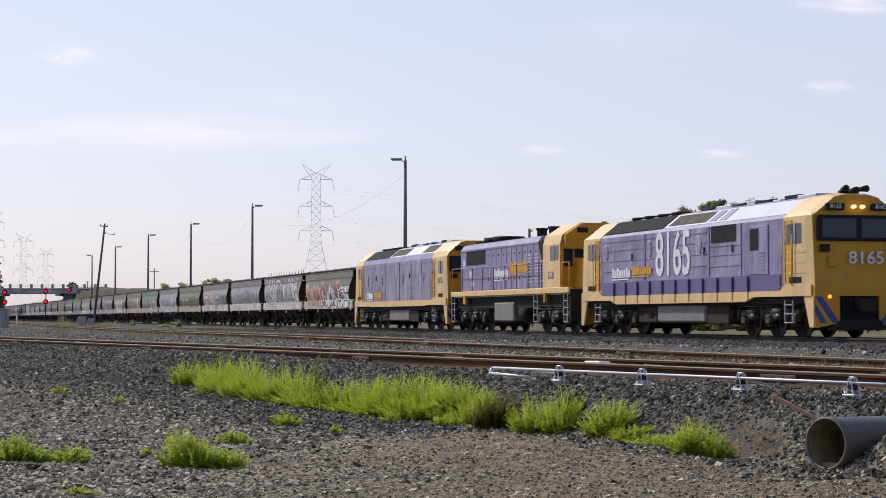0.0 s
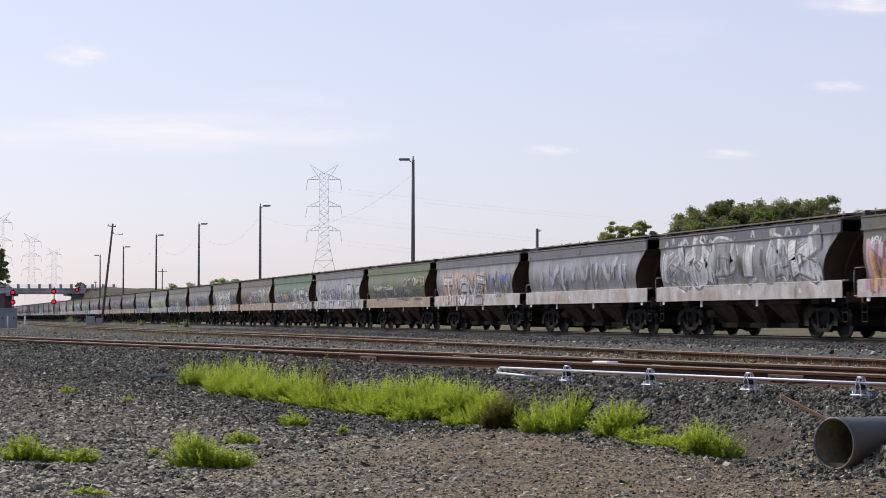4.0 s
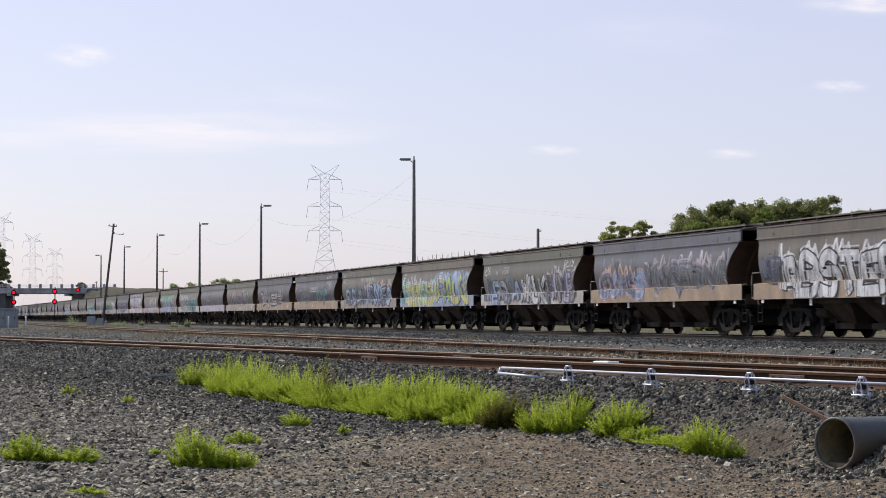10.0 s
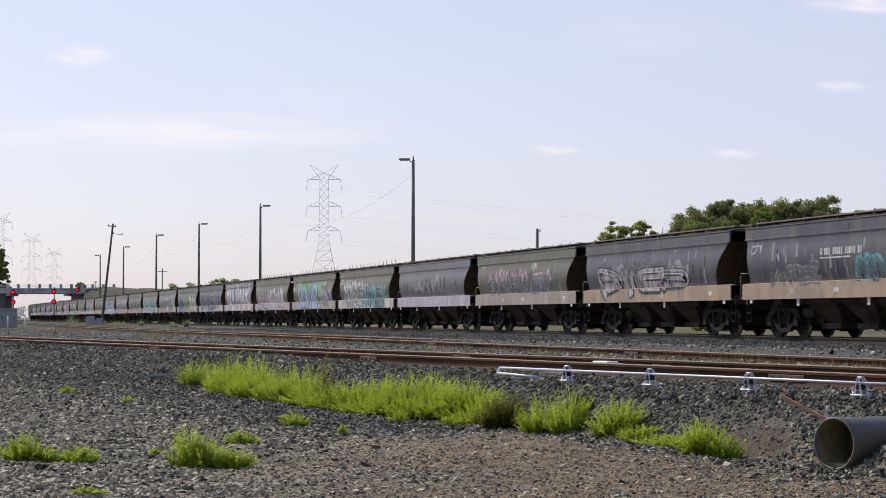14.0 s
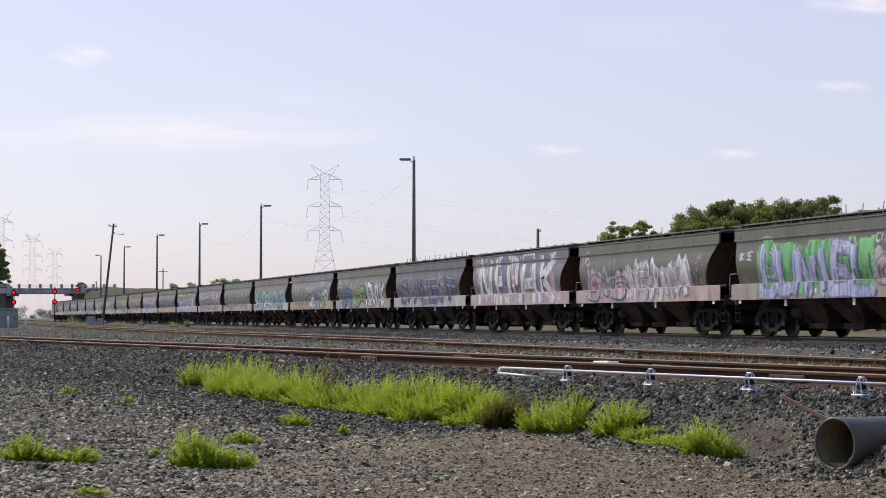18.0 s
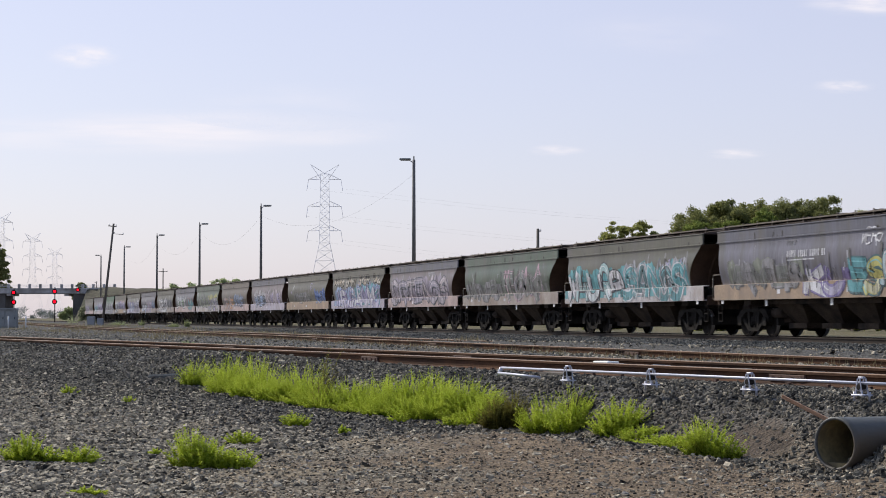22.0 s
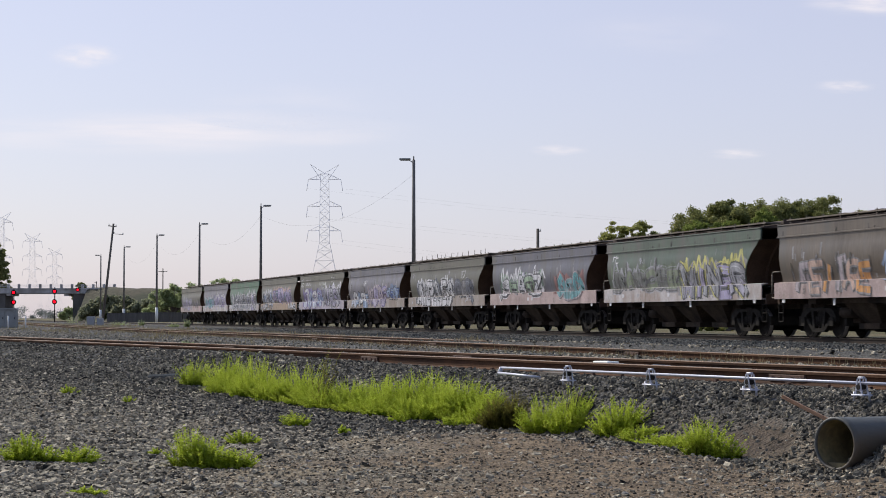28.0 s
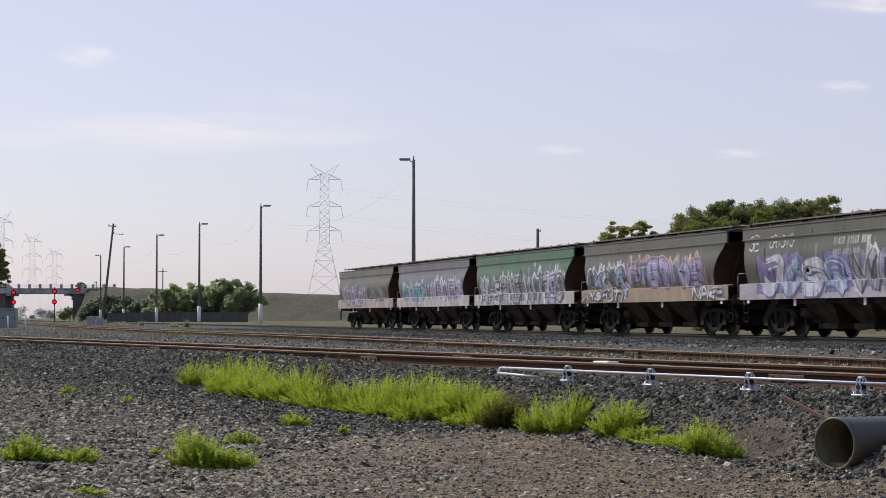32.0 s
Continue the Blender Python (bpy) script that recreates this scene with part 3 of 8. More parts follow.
def sleepers(top, pts, step, y0, y1):
    bm = B()
    box(bm, -0.115, 0.115, -1.3, 1.3, -0.29, -0.172, 0.012)
    first = part("sleeper", bm, M_sleeper, top)
    bm = B()
    for sy in (-1, 1):
        box(bm, -0.09, 0.09, sy * 0.835 - 0.15, sy * 0.835 + 0.15, -0.172, -0.160)
        for e in (-0.1, 0.1):
            box(bm, -0.03, 0.03, sy * 0.835 + e - 0.02, sy * 0.835 + e + 0.02, -0.16, -0.125)
    plate = part("rail_fastening", bm, M_fastening, top)
    rs = random.Random(5)
    for i, (x, y, h) in enumerate(along(pts, step, y0, y1)):
        m = pose(x, y, -0.004 + rs.uniform(-0.012, 0.004), 0, 0, h + rs.uniform(-1, 1))
        if i == 0:
            first.matrix_basis, plate.matrix_basis = m, pose(x, y, 0, 0, 0, h)
        else:
            again(first, m, top)
            again(plate, pose(x, y, 0, 0, 0, h), top)


def joints(top, pts, step, y0, y1):
    """Fishplates bolted over the rail joints."""
    bm = B()
    for sy in (-1, 1):
        a, b = sorted((sy * 0.012, sy * 0.040))
        box(bm, -0.32, 0.32, a, b, -0.125, -0.045, 0.006)
        for u in (-0.24, -0.1, 0.1, 0.24):
            box(bm, u - 0.02, u + 0.02, *sorted((sy * 0.04, sy * 0.062)), -0.10, -0.068)
    first = None
    for x, y, h in along(pts, step, y0, y1):
        for s in (-1, 1):
            q = radians(h)
            m = pose(x - math.sin(q) * 0.835 * s, y + math.cos(q) * 0.835 * s, 0, 0, 0, h)
            if first is None:
                first = part("fishplate", bm, M_fastening, top, "rusty steel rail joint plate")
                first.matrix_basis = m
            else:
                again(first, m, top)


joints(near_track, near_pts, 11.0, 18, 70)
joints(mid_track, mid_pts, 12.2, 28, 110)
sleepers(near_track, near_pts, 0.68, 14, 66)
sleepers(mid_track, mid_pts, 0.68, 22, 90)
sleepers(line_track, line_pts, 0.68, 44, 130)

# ---- the train ----
def side_y(z):
    """Half width of a hopper wagon at a height: an upright top band, a side that curves in, a sill that stands out."""
    if z >= 2.97:
        return 1.455
    if z <= 1.615:
        return 1.505
    t = 2.97 - z
    return 1.40 + 0.2845 * t - 0.2327 * t * t


def end_x(z):
    return 5.53 + 1.09 * (max(z - 1.6, 0) / 1.37)**1.9


def rear_x(z):
    """The rear end of the hopper stands nearly upright."""
    return 6.50 + 0.12 * max(z - 1.6, 0) / 1.37


def at(u, z):
    """A place along the hopper's side, u from -1 at the rear to 1 at the front."""
    return -rear_x(z) + (end_x(z) + rear_x(z)) * (u + 1) / 2


def sidepaint(name, col, dirt=(0.10, 0.092, 0.08)):
    return mat(name, tuple(v * 0.88 for v in col), 0.4, 0, 0.62, 1.1, 14, 0.12, dist=0.01, stain=dirt, stain_amt=0.42, stain_scale=1.3, stretch=(1.0, 1.0, 0.16))


BODY = {k: sidepaint("wagon_side_" + n, c) for k, n, c in (
    ("o", "olive_grey", (0.104, 0.101, 0.071)), ("g", "light_green", (0.086, 0.127, 0.038)), ("e", "emerald", (0.038, 0.137, 0.069)),
    ("b", "blue_grey", (0.114, 0.114, 0.141)), ("l", "lilac_grey", (0.161, 0.155, 0.186)), ("w", "faded_white", (0.255, 0.255, 0.282)),
    ("d", "dark_green", (0.079, 0.114, 0.079)), ("p", "dusty_pink", (0.192, 0.155, 0.161)), ("k", "dark_slate", (0.060, 0.060, 0.082)), ("n", "brown_grey", (0.137, 0.110, 0.083)))}
SILL = {k: mat("sill_" + n, tuple(v * 0.86 for v in c), 0.55, 0, 0.7, 1.5, 18, 0.1, stain=s, stain_amt=0.6, stain_scale=2.0, stretch=(0.8, 1, 0.6)) for k, n, c, s in (
    ("t", "tan", (0.385, 0.28, 0.19), (0.24, 0.18, 0.135)), ("g", "grey", (0.36, 0.31, 0.275), (0.23, 0.175, 0.14)), ("w", "white", (0.52, 0.49, 0.49), (0.31, 0.245, 0.21)),
    ("p", "pink", (0.47, 0.36, 0.34), (0.29, 0.215, 0.20)), ("l", "lilac", (0.44, 0.40, 0.47), (0.30, 0.26, 0.27)), ("u", "blue", (0.28, 0.335, 0.45), (0.26, 0.25, 0.28)))}
PAINTS = {}


def spray(c):
    """Sprayed paint of one colour, a little worn."""
    if c not in PAINTS:
        g = sum(c) / 3
        c2 = tuple((v * 0.88 + g * 0.12) * 0.84 for v in c)
        m = mat("spray_paint", c2, 0.55, 0, 0.72, 2.0, 25, 0.03, stain=tuple(v * 0.55 + 0.03 for v in c), stain_amt=0.25, stain_scale=2.5, stretch=(1, 1, 0.5))
        # thin and rubbed places where what lies under it shows
        n, l = m.node_tree.nodes, m.node_tree.links
        mp = n.new("ShaderNodeMapping")
        mp.inputs["Scale"].default_value = (1, 1, 0.3)
        l.new(n.new("ShaderNodeTexCoord").outputs["Object"], mp.inputs[0])
        x = n.new("ShaderNodeTexNoise")
        x.inputs["Scale"].default_value, x.inputs["Detail"].default_value = 5.0, 6.0
        l.new(mp.outputs[0], x.inputs["Vector"])
        r = n.new("ShaderNodeMapRange")
        for i, v in enumerate((0.33, 0.56, 0.5, 1.0)):
            r.inputs[i + 1].default_value = v
        l.new(x.outputs[0], r.inputs[0])
        l.new(r.outputs[0], n["Principled BSDF"].inputs["Alpha"])
        PAINTS[c] = m
    return PAINTS[c]


def build_wagon():
    """A bogie grain hopper wagon; local x runs forward."""
    top = tagged(new("hopper_wagon"), "graffiti-covered steel grain hopper wagon", "goods wagon", "grain wagons of the train")
    # shell: two curved sides and two sloping end sheets
    zs = [1.6, 1.75, 1.9, 2.05, 2.2, 2.35, 2.5, 2.65, 2.8, 2.98]
    for sy in (-1, 1):
        bm = B()
        rows = [[bm.verts.new((at(u, z), sy * side_y(max(z, 1.62)), z)) for u in (-1, -0.6, -0.2, 0.2, 0.6, 1)] + [bm.verts.new((at(u, z), sy * (side_y(max(z, 1.62)) - 0.02), z)) for u in (1, 0.6, 0.2, -0.2, -0.6, -1)] for z in zs]
        for a, b in zip(rows, rows[1:]):
            for i in range(12):
                bm.faces.new((a[i], a[(i + 1) % 12], b[(i + 1) % 12], b[i])).smooth = i < 5
        bmesh.ops.recalc_face_normals(bm, faces=bm.faces)
        for e in bm.edges:
            if len(e.link_faces) == 2 and e.calc_face_angle(0) > 0.6:
                e.smooth = False
        part("side_panel", bm, BODY["o"], top)
        bm = B()
        prism(bm, [(sy * 1.40, 2.95), (sy * 1.485, 2.95), (sy * 1.485, 2.985), (sy * 1.455, 2.992), (sy * 1.455, 3.28), (sy * 1.48, 3.30), (sy * 1.48, 3.33), (sy * 1.40, 3.33), (sy * 1.40, 3.0)], "x", -6.72, 6.72)
        part("top_band", bm, BODY["o"], top)
        bm = B()
        prism(bm, [(sy * 1.38, 1.13), (sy * 1.505, 1.13), (sy * 1.505, 1.61), (sy * 1.30, 1.635), (sy * 1.30, 1.60), (sy * 1.48, 1.58), (sy * 1.48, 1.17), (sy * 1.38, 1.17)], "x", -6.88, 6.88)
        part("side_sill", bm, SILL["t"], top)
        for x, w, y, z0, z1 in ((-3.2, 0.07, 1.40, 0.93, 1.132), (1.1, 0.07, 1.40, 0.93, 1.132), (-6.3, 0.08, 1.47, 1.02, 1.132), (6.3, 0.08, 1.47, 1.02, 1.132)):
            bm = B()
            box(bm, x - w, x + w, sy * y - 0.01, sy * y + 0.01, z0, z1)
            part("label_plate", bm, M_white, top, "small white label plate")
    for sx in (-1, 1):
        reach = end_x if sx > 0 else rear_x
        bm = B()
        rows = [[bm.verts.new((sx * (reach(z) - o), side_y(max(z, 1.62)) * u * 0.985, z)) for u in (-1, 1) for o in ((0, 0.03) if u < 0 else (0.03, 0))] for z in zs]
        for a, b in zip(rows, rows[1:]):
            for i in range(4):
                bm.faces.new((a[i], a[(i + 1) % 4], b[(i + 1) % 4], b[i]))
        # stiffening ribs down the end
        for y in (-0.75, 0, 0.75):
            for a, b in zip(zs, zs[1:]):
                rod(bm, (sx * (reach(a) + 0.03), y, a), (sx * (reach(b) + 0.03), y, b), 0.05, 4)
        bmesh.ops.recalc_face_normals(bm, faces=bm.faces)
        part("end_sheet", bm, M_endsheet, top)
        bm = B()
        box(bm, sx * 6.88 - 0.06, sx * 6.88 + 0.06, -1.36, 1.36, 1.0, 1.30)
        box(bm, min(sx * 5.5, sx * 6.85), max(sx * 5.5, sx * 6.85), -1.36, 1.36, 1.14, 1.20)
        part("end_platform", bm, M_endsheet, top)
        for y in (-0.5, 0.5):
            bm = B()
            box(bm, sx * 6.74 - 0.05, sx * 6.74 + 0.05, y - 0.06, y + 0.06, 1.2, 3.3)
            part("end_post", bm, M_endsheet, top)
        for y in (-1.34, 1.34):
            if sx < 0:
                bm = B()
                hoop = [(-6.60, 1.60), (-6.60, 1.88), (-6.66, 1.95), (-7.30, 1.95), (-7.36, 1.88), (-7.36, 1.18), (-6.88, 1.18)]
                for a, b in zip(hoop, hoop[1:]):
                    rod(bm, (a[0], y, a[1]), (b[0], y, b[1]), 0.02, 6)
                part("hand_rail", bm, M_catwalk, top)
            bm = B()
            for x in (6.6, 6.9):
                rod(bm, (sx * x, y, 0.45), (sx * x, y, 1.15), 0.02, 5)
            for z in (0.46, 0.72, 0.98):
                rod(bm, (sx * 6.6, y, z), (sx * 6.9, y, z), 0.02, 5)
            part("step_ladder", bm, M_bogie, top)
        bm = B()
        box(bm, min(sx * 6.8, sx * 7.3), max(sx * 6.8, sx * 7.3), -0.12, 0.12, 0.78, 0.98, 0.02)
        box(bm, sx * 7.2 - 0.12, sx * 7.2 + 0.12, -0.2, 0.2, 0.74, 1.02, 0.03)
        part("coupler", bm, M_under, top)
    # roof with a row of hatches and a walkway
    bm = B()
    prism(bm, [(-1.42, 3.31), (1.42, 3.31), (1.40, 3.345), (0.62, 3.44), (-0.62, 3.44), (-1.40, 3.345)], "x", -6.7, 6.7)
    part("roof", bm, M_brownroof, top)
    for k in range(6):
        bm = B()
        x = -5.5 + 2.2 * k
        box(bm, x - 1.0, x + 1.0, -0.5, 0.5, 3.43, 3.57, 0.03)
        box(bm, x - 1.03, x - 0.93, -0.55, 0.55, 3.45, 3.60, 0.01)
        box(bm, x + 0.9, x + 0.96, -0.55, 0.55, 3.45, 3.60, 0.01)
        part("roof_hatch", bm, M_brownroof, top)
    bm = B()
    box(bm, -6.6, 6.6, -1.22, -0.72, 3.46, 3.50)
    for k in range(13):
        x = -6.4 + 1.066 * k
        box(bm, x - 0.015, x + 0.015, -1.2, -1.17, 3.36, 3.555)
    part("roof_walkway", bm, M_catwalk, top)
    # underframe and discharge chutes
    bm = B()
    box(bm, -6.85, 6.85, -0.22, 0.22, 0.85, 1.20)
    for x in (-4.8, 4.8):
        box(bm, x - 0.25, x + 0.25, -1.3, 1.3, 0.98, 1.18)
    part("centre_sill", bm, M_under, top)
    for x in (-2.2, 0.0, 2.2):
        bm = B()
        lo, hi = [(-0.45, -0.7), (0.45, -0.7), (0.45, 0.7), (-0.45, 0.7)], [(-1.08, -1.30), (1.08, -1.30), (1.08, 1.30), (-1.08, 1.30)]
        a = [bm.verts.new((x + u, v, 0.42)) for u, v in lo]
        b = [bm.verts.new((x + u, v, 1.16)) for u, v in hi]
        for i in range(4):
            bm.faces.new((a[i], a[(i + 1) % 4], b[(i + 1) % 4], b[i]))
        bm.faces.new(a[::-1])
        bm.faces.new(b)
        box(bm, x - 0.6, x + 0.6, -0.85, 0.85, 0.26, 0.42)
        part("discharge_chute", bm, M_chute, top)
    bm = B()
    rod(bm, (-3.6, -0.9, 0.72), (-2.9, -0.9, 0.72), 0.16, 10)
    part("air_reservoir", bm, M_under, top)
    for sy in (-1, 1):
        bm = B()
        box(bm, -3.7, 3.7, sy * 1.22 - 0.02, sy * 1.22 + 0.02, 0.98, 1.14)
        part("side_beam", bm, M_chute, top)
    for x0, x1 in ((-3.6, -2.9), (2.9, 3.6)):
        bm = B()
        box(bm, x0, x1, -0.75, 0.75, 0.42, 1.1, 0.03)
        part("brake_gear", bm, M_under, top)
    # bogies
    bm = B()
    for sy in (-1, 1):
        y = sy * 1.02
        prism(bm, [(-1.12, 0.60), (-1.12, 0.46), (-0.80, 0.46), (-0.72, 0.66), (-0.5, 0.76), (0.5, 0.76), (0.72, 0.66), (0.80, 0.46), (1.12, 0.46), (1.12, 0.60), (0.98, 0.78), (0.75, 0.86), (-0.75, 0.86), (-0.98, 0.78)], "y", y - 0.07, y + 0.07)
        prism(bm, [(-0.82, 0.52), (-0.36, 0.16), (0.36, 0.16), (0.82, 0.52), (0.68, 0.56), (0.32, 0.27), (-0.32, 0.27), (-0.68, 0.56)], "y", y - 0.06, y + 0.06)
        for q in (-1, 1):
            prism(bm, [(q * 0.22, 0.22), (q * 0.34, 0.22), (q * 0.46, 0.80), (q * 0.30, 0.80)], "y", y - 0.06, y + 0.06)
        for x in (-0.9, 0.9):
            box(bm, x - 0.14, x + 0.14, y - 0.1, y + 0.13 * sy + 0.02, 0.34, 0.60, 0.02)
        for x in (-0.14, 0.0, 0.14):
            rod(bm, (x, y, 0.34), (x, y, 0.62), 0.06, 8)
    box(bm, -0.2, 0.2, -1.0, 1.0, 0.5, 0.9)
    box(bm, -0.34, 0.34, -0.7, 0.7, 0.20, 0.62)
    rod(bm, (-0.9, 0, 0.22), (0.9, 0, 0.22), 0.05, 6)
    for x in (-1.45, 1.45):
        box(bm, x - 0.06, x + 0.06, -0.95, 0.95, 0.34, 0.62)
    bog = part("bogie", bm, M_bogie, top)
    bm = B()
    wheel_pair(bm, 0.43, 0.835)
    ws = part("wheelset", bm, [M_wheel, M_tread], bog)
    ws.location = (-0.9, 0, 0.43)
    again(ws, pose(0.9, 0, 0.43), bog)
    bog.location = (-4.85, 0, 0)
    b2 = again(bog, pose(4.85, 0, 0), top)
    again(ws, pose(-0.9, 0, 0.43), b2)
    again(ws, pose(0.9, 0, 0.43), b2)
    return top


def wheel_pair(bm, r, half):
    """Two wheels on an axle along y, about the origin."""
    rod(bm, (0, -half - 0.12, 0), (0, half + 0.12, 0), 0.07, 8)
    for sy in (-1, 1):
        n = 20
        ring = [(r * 0.3, -0.075), (r * 0.82, -0.03), (r * 0.86, -0.065), (r, -0.065), (r + 0.0, 0.05), (r + 0.02, 0.07), (r * 0.85, 0.075), (r * 0.3, 0.08)]
        rows = [[bm.verts.new((math.cos(k * math.tau / n) * q, sy * (half + 0.0) - sy * w * 1.0, math.sin(k * math.tau / n) * q)) for q, w in [(a, b) for a, b in ring]] for k in range(n)]
        for k in range(n):
            a, b = rows[k], rows[(k + 1) % n]
            for i in range(len(ring)):
                f = bm.faces.new((a[i], a[(i + 1) % len(ring)], b[(i + 1) % len(ring)], b[i]))
                f.material_index = 1 if i == 3 else 0
                f.smooth = True
    bmesh.ops.recalc_face_normals(bm, faces=bm.faces)


# ---- sprayed lettering ----
def bend(p):
    """A smooth curve through points."""
    out = []
    for i in range(len(p) - 1):
        a, b, c, d = p[max(i - 1, 0)], p[i], p[i + 1], p[min(i + 2, len(p) - 1)]
        for k in range(5):
            u = k / 5
            out.append(tuple(0.5 * (2 * b[m] + (c[m] - a[m]) * u + (2 * a[m] - 5 * b[m] + 4 * c[m] - d[m]) * u * u + (3 * b[m] - a[m] - 3 * c[m] + d[m]) * u**3) for m in (0, 1)))
    return out + [p[-1]]


# letter forms on a grid of eight by eight: strokes parted by a bar, places as two digits
GLYPHS = {"A": "00 38 58 80|23 63", "B": "00 08 58 76 54 04|54 83 71 50 00", "C": "86 68 27 04 21 60 82", "D": "00 08 48 84 40 00", "E": "88 08 00 80|04 64",
          "F": "88 08 00|04 64", "G": "86 58 17 03 20 60 84 44", "H": "08 00|88 80|04 84", "I": "48 40", "J": "28 88 62 40 02", "K": "08 00|88 04 80", "L": "08 00 80",
          "M": "00 08 43 88 80", "N": "00 08 80 88", "O": "48 15 13 40 73 75 48", "P": "00 08 68 85 64 04", "R": "00 08 68 85 64 04|44 80", "S": "86 58 17 15 74 72 50 01",
          "T": "08 88|48 40", "U": "08 02 40 82 88", "V": "08 40 88", "W": "08 20 46 60 88", "X": "08 80|88 00", "Y": "08 44 88|44 40", "Z": "08 88 00 80"}


class Spray:
    """Paint on the near side of a wagon: strips and patches that follow the side's curve."""

    def __init__(self):
        self.v, self.f, self.m, self.mats = [], [], [], []

    def slot(self, c):
        p = spray(c)
        if p not in self.mats:
            self.mats.append(p)
        return self.mats.index(p)

    def put(self, u, z, lift):
        z = min(max(z, 1.15), 3.26)
        lim = 6.85 if z <= 1.615 else (6.7 if z >= 2.97 else end_x(z) - 0.03)
        back = rear_x(z) - 0.03 if 1.615 < z < 2.97 else lim
        u = min(max(u, -back), lim)
        self.v.append((u, -side_y(z) - lift, z))
        return len(self.v) - 1

    def quad(self, ids, mi):
        self.f.append(ids)
        self.m.append(mi)

    def stroke(self, pts, width, c, lift):
        """A ribbon along points; thick, with square ends, cut at the sill's edge."""
        mi = self.slot(c)
        fine = []
        for a, b in zip(pts, pts[1:]):
            k = max(2, int(math.dist(a, b) / 0.12))
            fine += [(a[0] + (b[0] - a[0]) * i / k, a[1] + (b[1] - a[1]) * i / k) for i in range(k)]
        fine.append(pts[-1])
        row = []
        for i, p in enumerate(fine):
            a, b = fine[max(i - 1, 0)], fine[min(i + 1, len(fine) - 1)]
            dx, dz = b[0] - a[0], b[1] - a[1]
            ln = math.hypot(dx, dz) or 1
            nx, nz = -dz / ln * width / 2, dx / ln * width / 2
            row.append((self.put(p[0] + nx, p[1] + nz, lift), self.put(p[0] - nx, p[1] - nz, lift)))
        for a, b in zip(row, row[1:]):
            ids = (a[0], b[0], b[1], a[1])
            zs = [self.v[i][2] for i in ids]
            if min(zs) < 1.6185 < max(zs):
                # over the sill's edge: one piece on the sill, one on the side above it
                pl = [(self.v[i][0], self.v[i][2]) for i in ids]
                self.quad(tuple(self.put(x, min(z, 1.612), lift) for x, z in pl), mi)
                self.quad(tuple(self.put(x, max(z, 1.625), lift) for x, z in pl), mi)
                continue
            self.quad(ids, mi)

    def patch(self, u0, u1, z0, top, c, lift, step=0.14):
        """A field of colour from z0 up to top(u)."""
        mi = self.slot(c)
        n = max(2, int((u1 - u0) / step))
        for i in range(n):
            ua, ub = u0 + (u1 - u0) * i / n, u0 + (u1 - u0) * (i + 1) / n
            for lo, hi in ((max(z0, 1.15), 1.612), (max(z0, 1.625), 9)):
                ha, hb = min(top(ua), hi), min(top(ub), hi)
                if ha - lo < 0.02 and hb - lo < 0.02:
                    continue
                ha, hb = max(ha, lo + 0.01), max(hb, lo + 0.01)
                k = max(1, int((max(ha, hb) - lo) / 0.16) + 1)
                for j in range(k):
                    p, q = j / k, (j + 1) / k
                    self.quad((self.put(ua, lo + (ha - lo) * p, lift), self.put(ub, lo + (hb - lo) * p, lift), self.put(ub, lo + (hb - lo) * q, lift), self.put(ua, lo + (ha - lo) * q, lift)), mi)

    def word(self, wagon, rs, letters, u0, u1, z0, z1, fill, line, halo=None, thick=0.26, crown=None, lean=0.12):
        """Fat sprayed letters, each with an outline and a dark edge, over a cloud of paint and under a crown of spikes."""
        if halo:
            ph = rs.random() * 9
            self.patch(u0 - 0.3, u1 + 0.25, z0 + 0.12, lambda u: z1 + 0.06 + 0.13 * math.sin(u * 2.3 + ph) + 0.07 * math.sin(u * 7.1 + ph) + 0.04 * math.sin(u * 17.0), halo, 0.004)
        if crown:
            x = u0 - 0.1
            while x < u1:
                w2, tall = rs.uniform(0.18, 0.8), rs.uniform(0.06, 0.42)
                if rs.random() < 0.75:
                    for dx, wd in ((0.0, 0.12), (0.03, 0.06)):
                        self.stroke([(x + dx, z1 - 0.18), (x + w2 * rs.uniform(0.3, 0.6), z1 + tall - dx)], wd, crown, 0.005)
                        self.stroke([(x + w2 * 0.45, z1 + tall - dx), (x + w2, z1 - 0.18)], wd * 0.9, crown, 0.005)
                x += w2 * rs.uniform(0.7, 1.2)
        n = len(letters)
        w = (u1 - u0) / n
        for i, ch in enumerate(letters):
            if ch == " ":
                continue
            a, wide = u0 + i * w + thick * 0.3, max(w * 1.04 - thick * 0.6, 0.22)
            h0, h1 = z0 + thick * 0.4 + rs.uniform(-0.06, 0.06), z1 - thick * 0.4 + rs.uniform(-0.13, 0.08)
            tilt, swell = lean + rs.uniform(-0.2, 0.2), rs.uniform(-0.22, 0.22)
            runs = []
            for run in GLYPHS[ch].split("|"):
                p = []
                for q in run.split():
                    x, y = int(q[0]) / 8, int(q[1]) / 8
                    x += swell * (y - 0.5) * (x - 0.5) * 2 + rs.uniform(-0.06, 0.06)
                    p.append((a + wide * x + tilt * (y - 0.5), h0 + (h1 - h0) * (y + rs.uniform(-0.07, 0.07))))
                runs.append(bend(p) if ch in "BCDGJOPQRSU" else p)
            if thick > 0.18:
                # a spur that shoots off one end
                p = runs[-1][-1]
                runs.append([p, (p[0] + rs.uniform(-0.1, 0.45), p[1] + rs.choice((-1, 1)) * rs.uniform(0.08, 0.3))])
            paint = Spray()
            lift = 0.006 + 0.0036 * (i % 3)
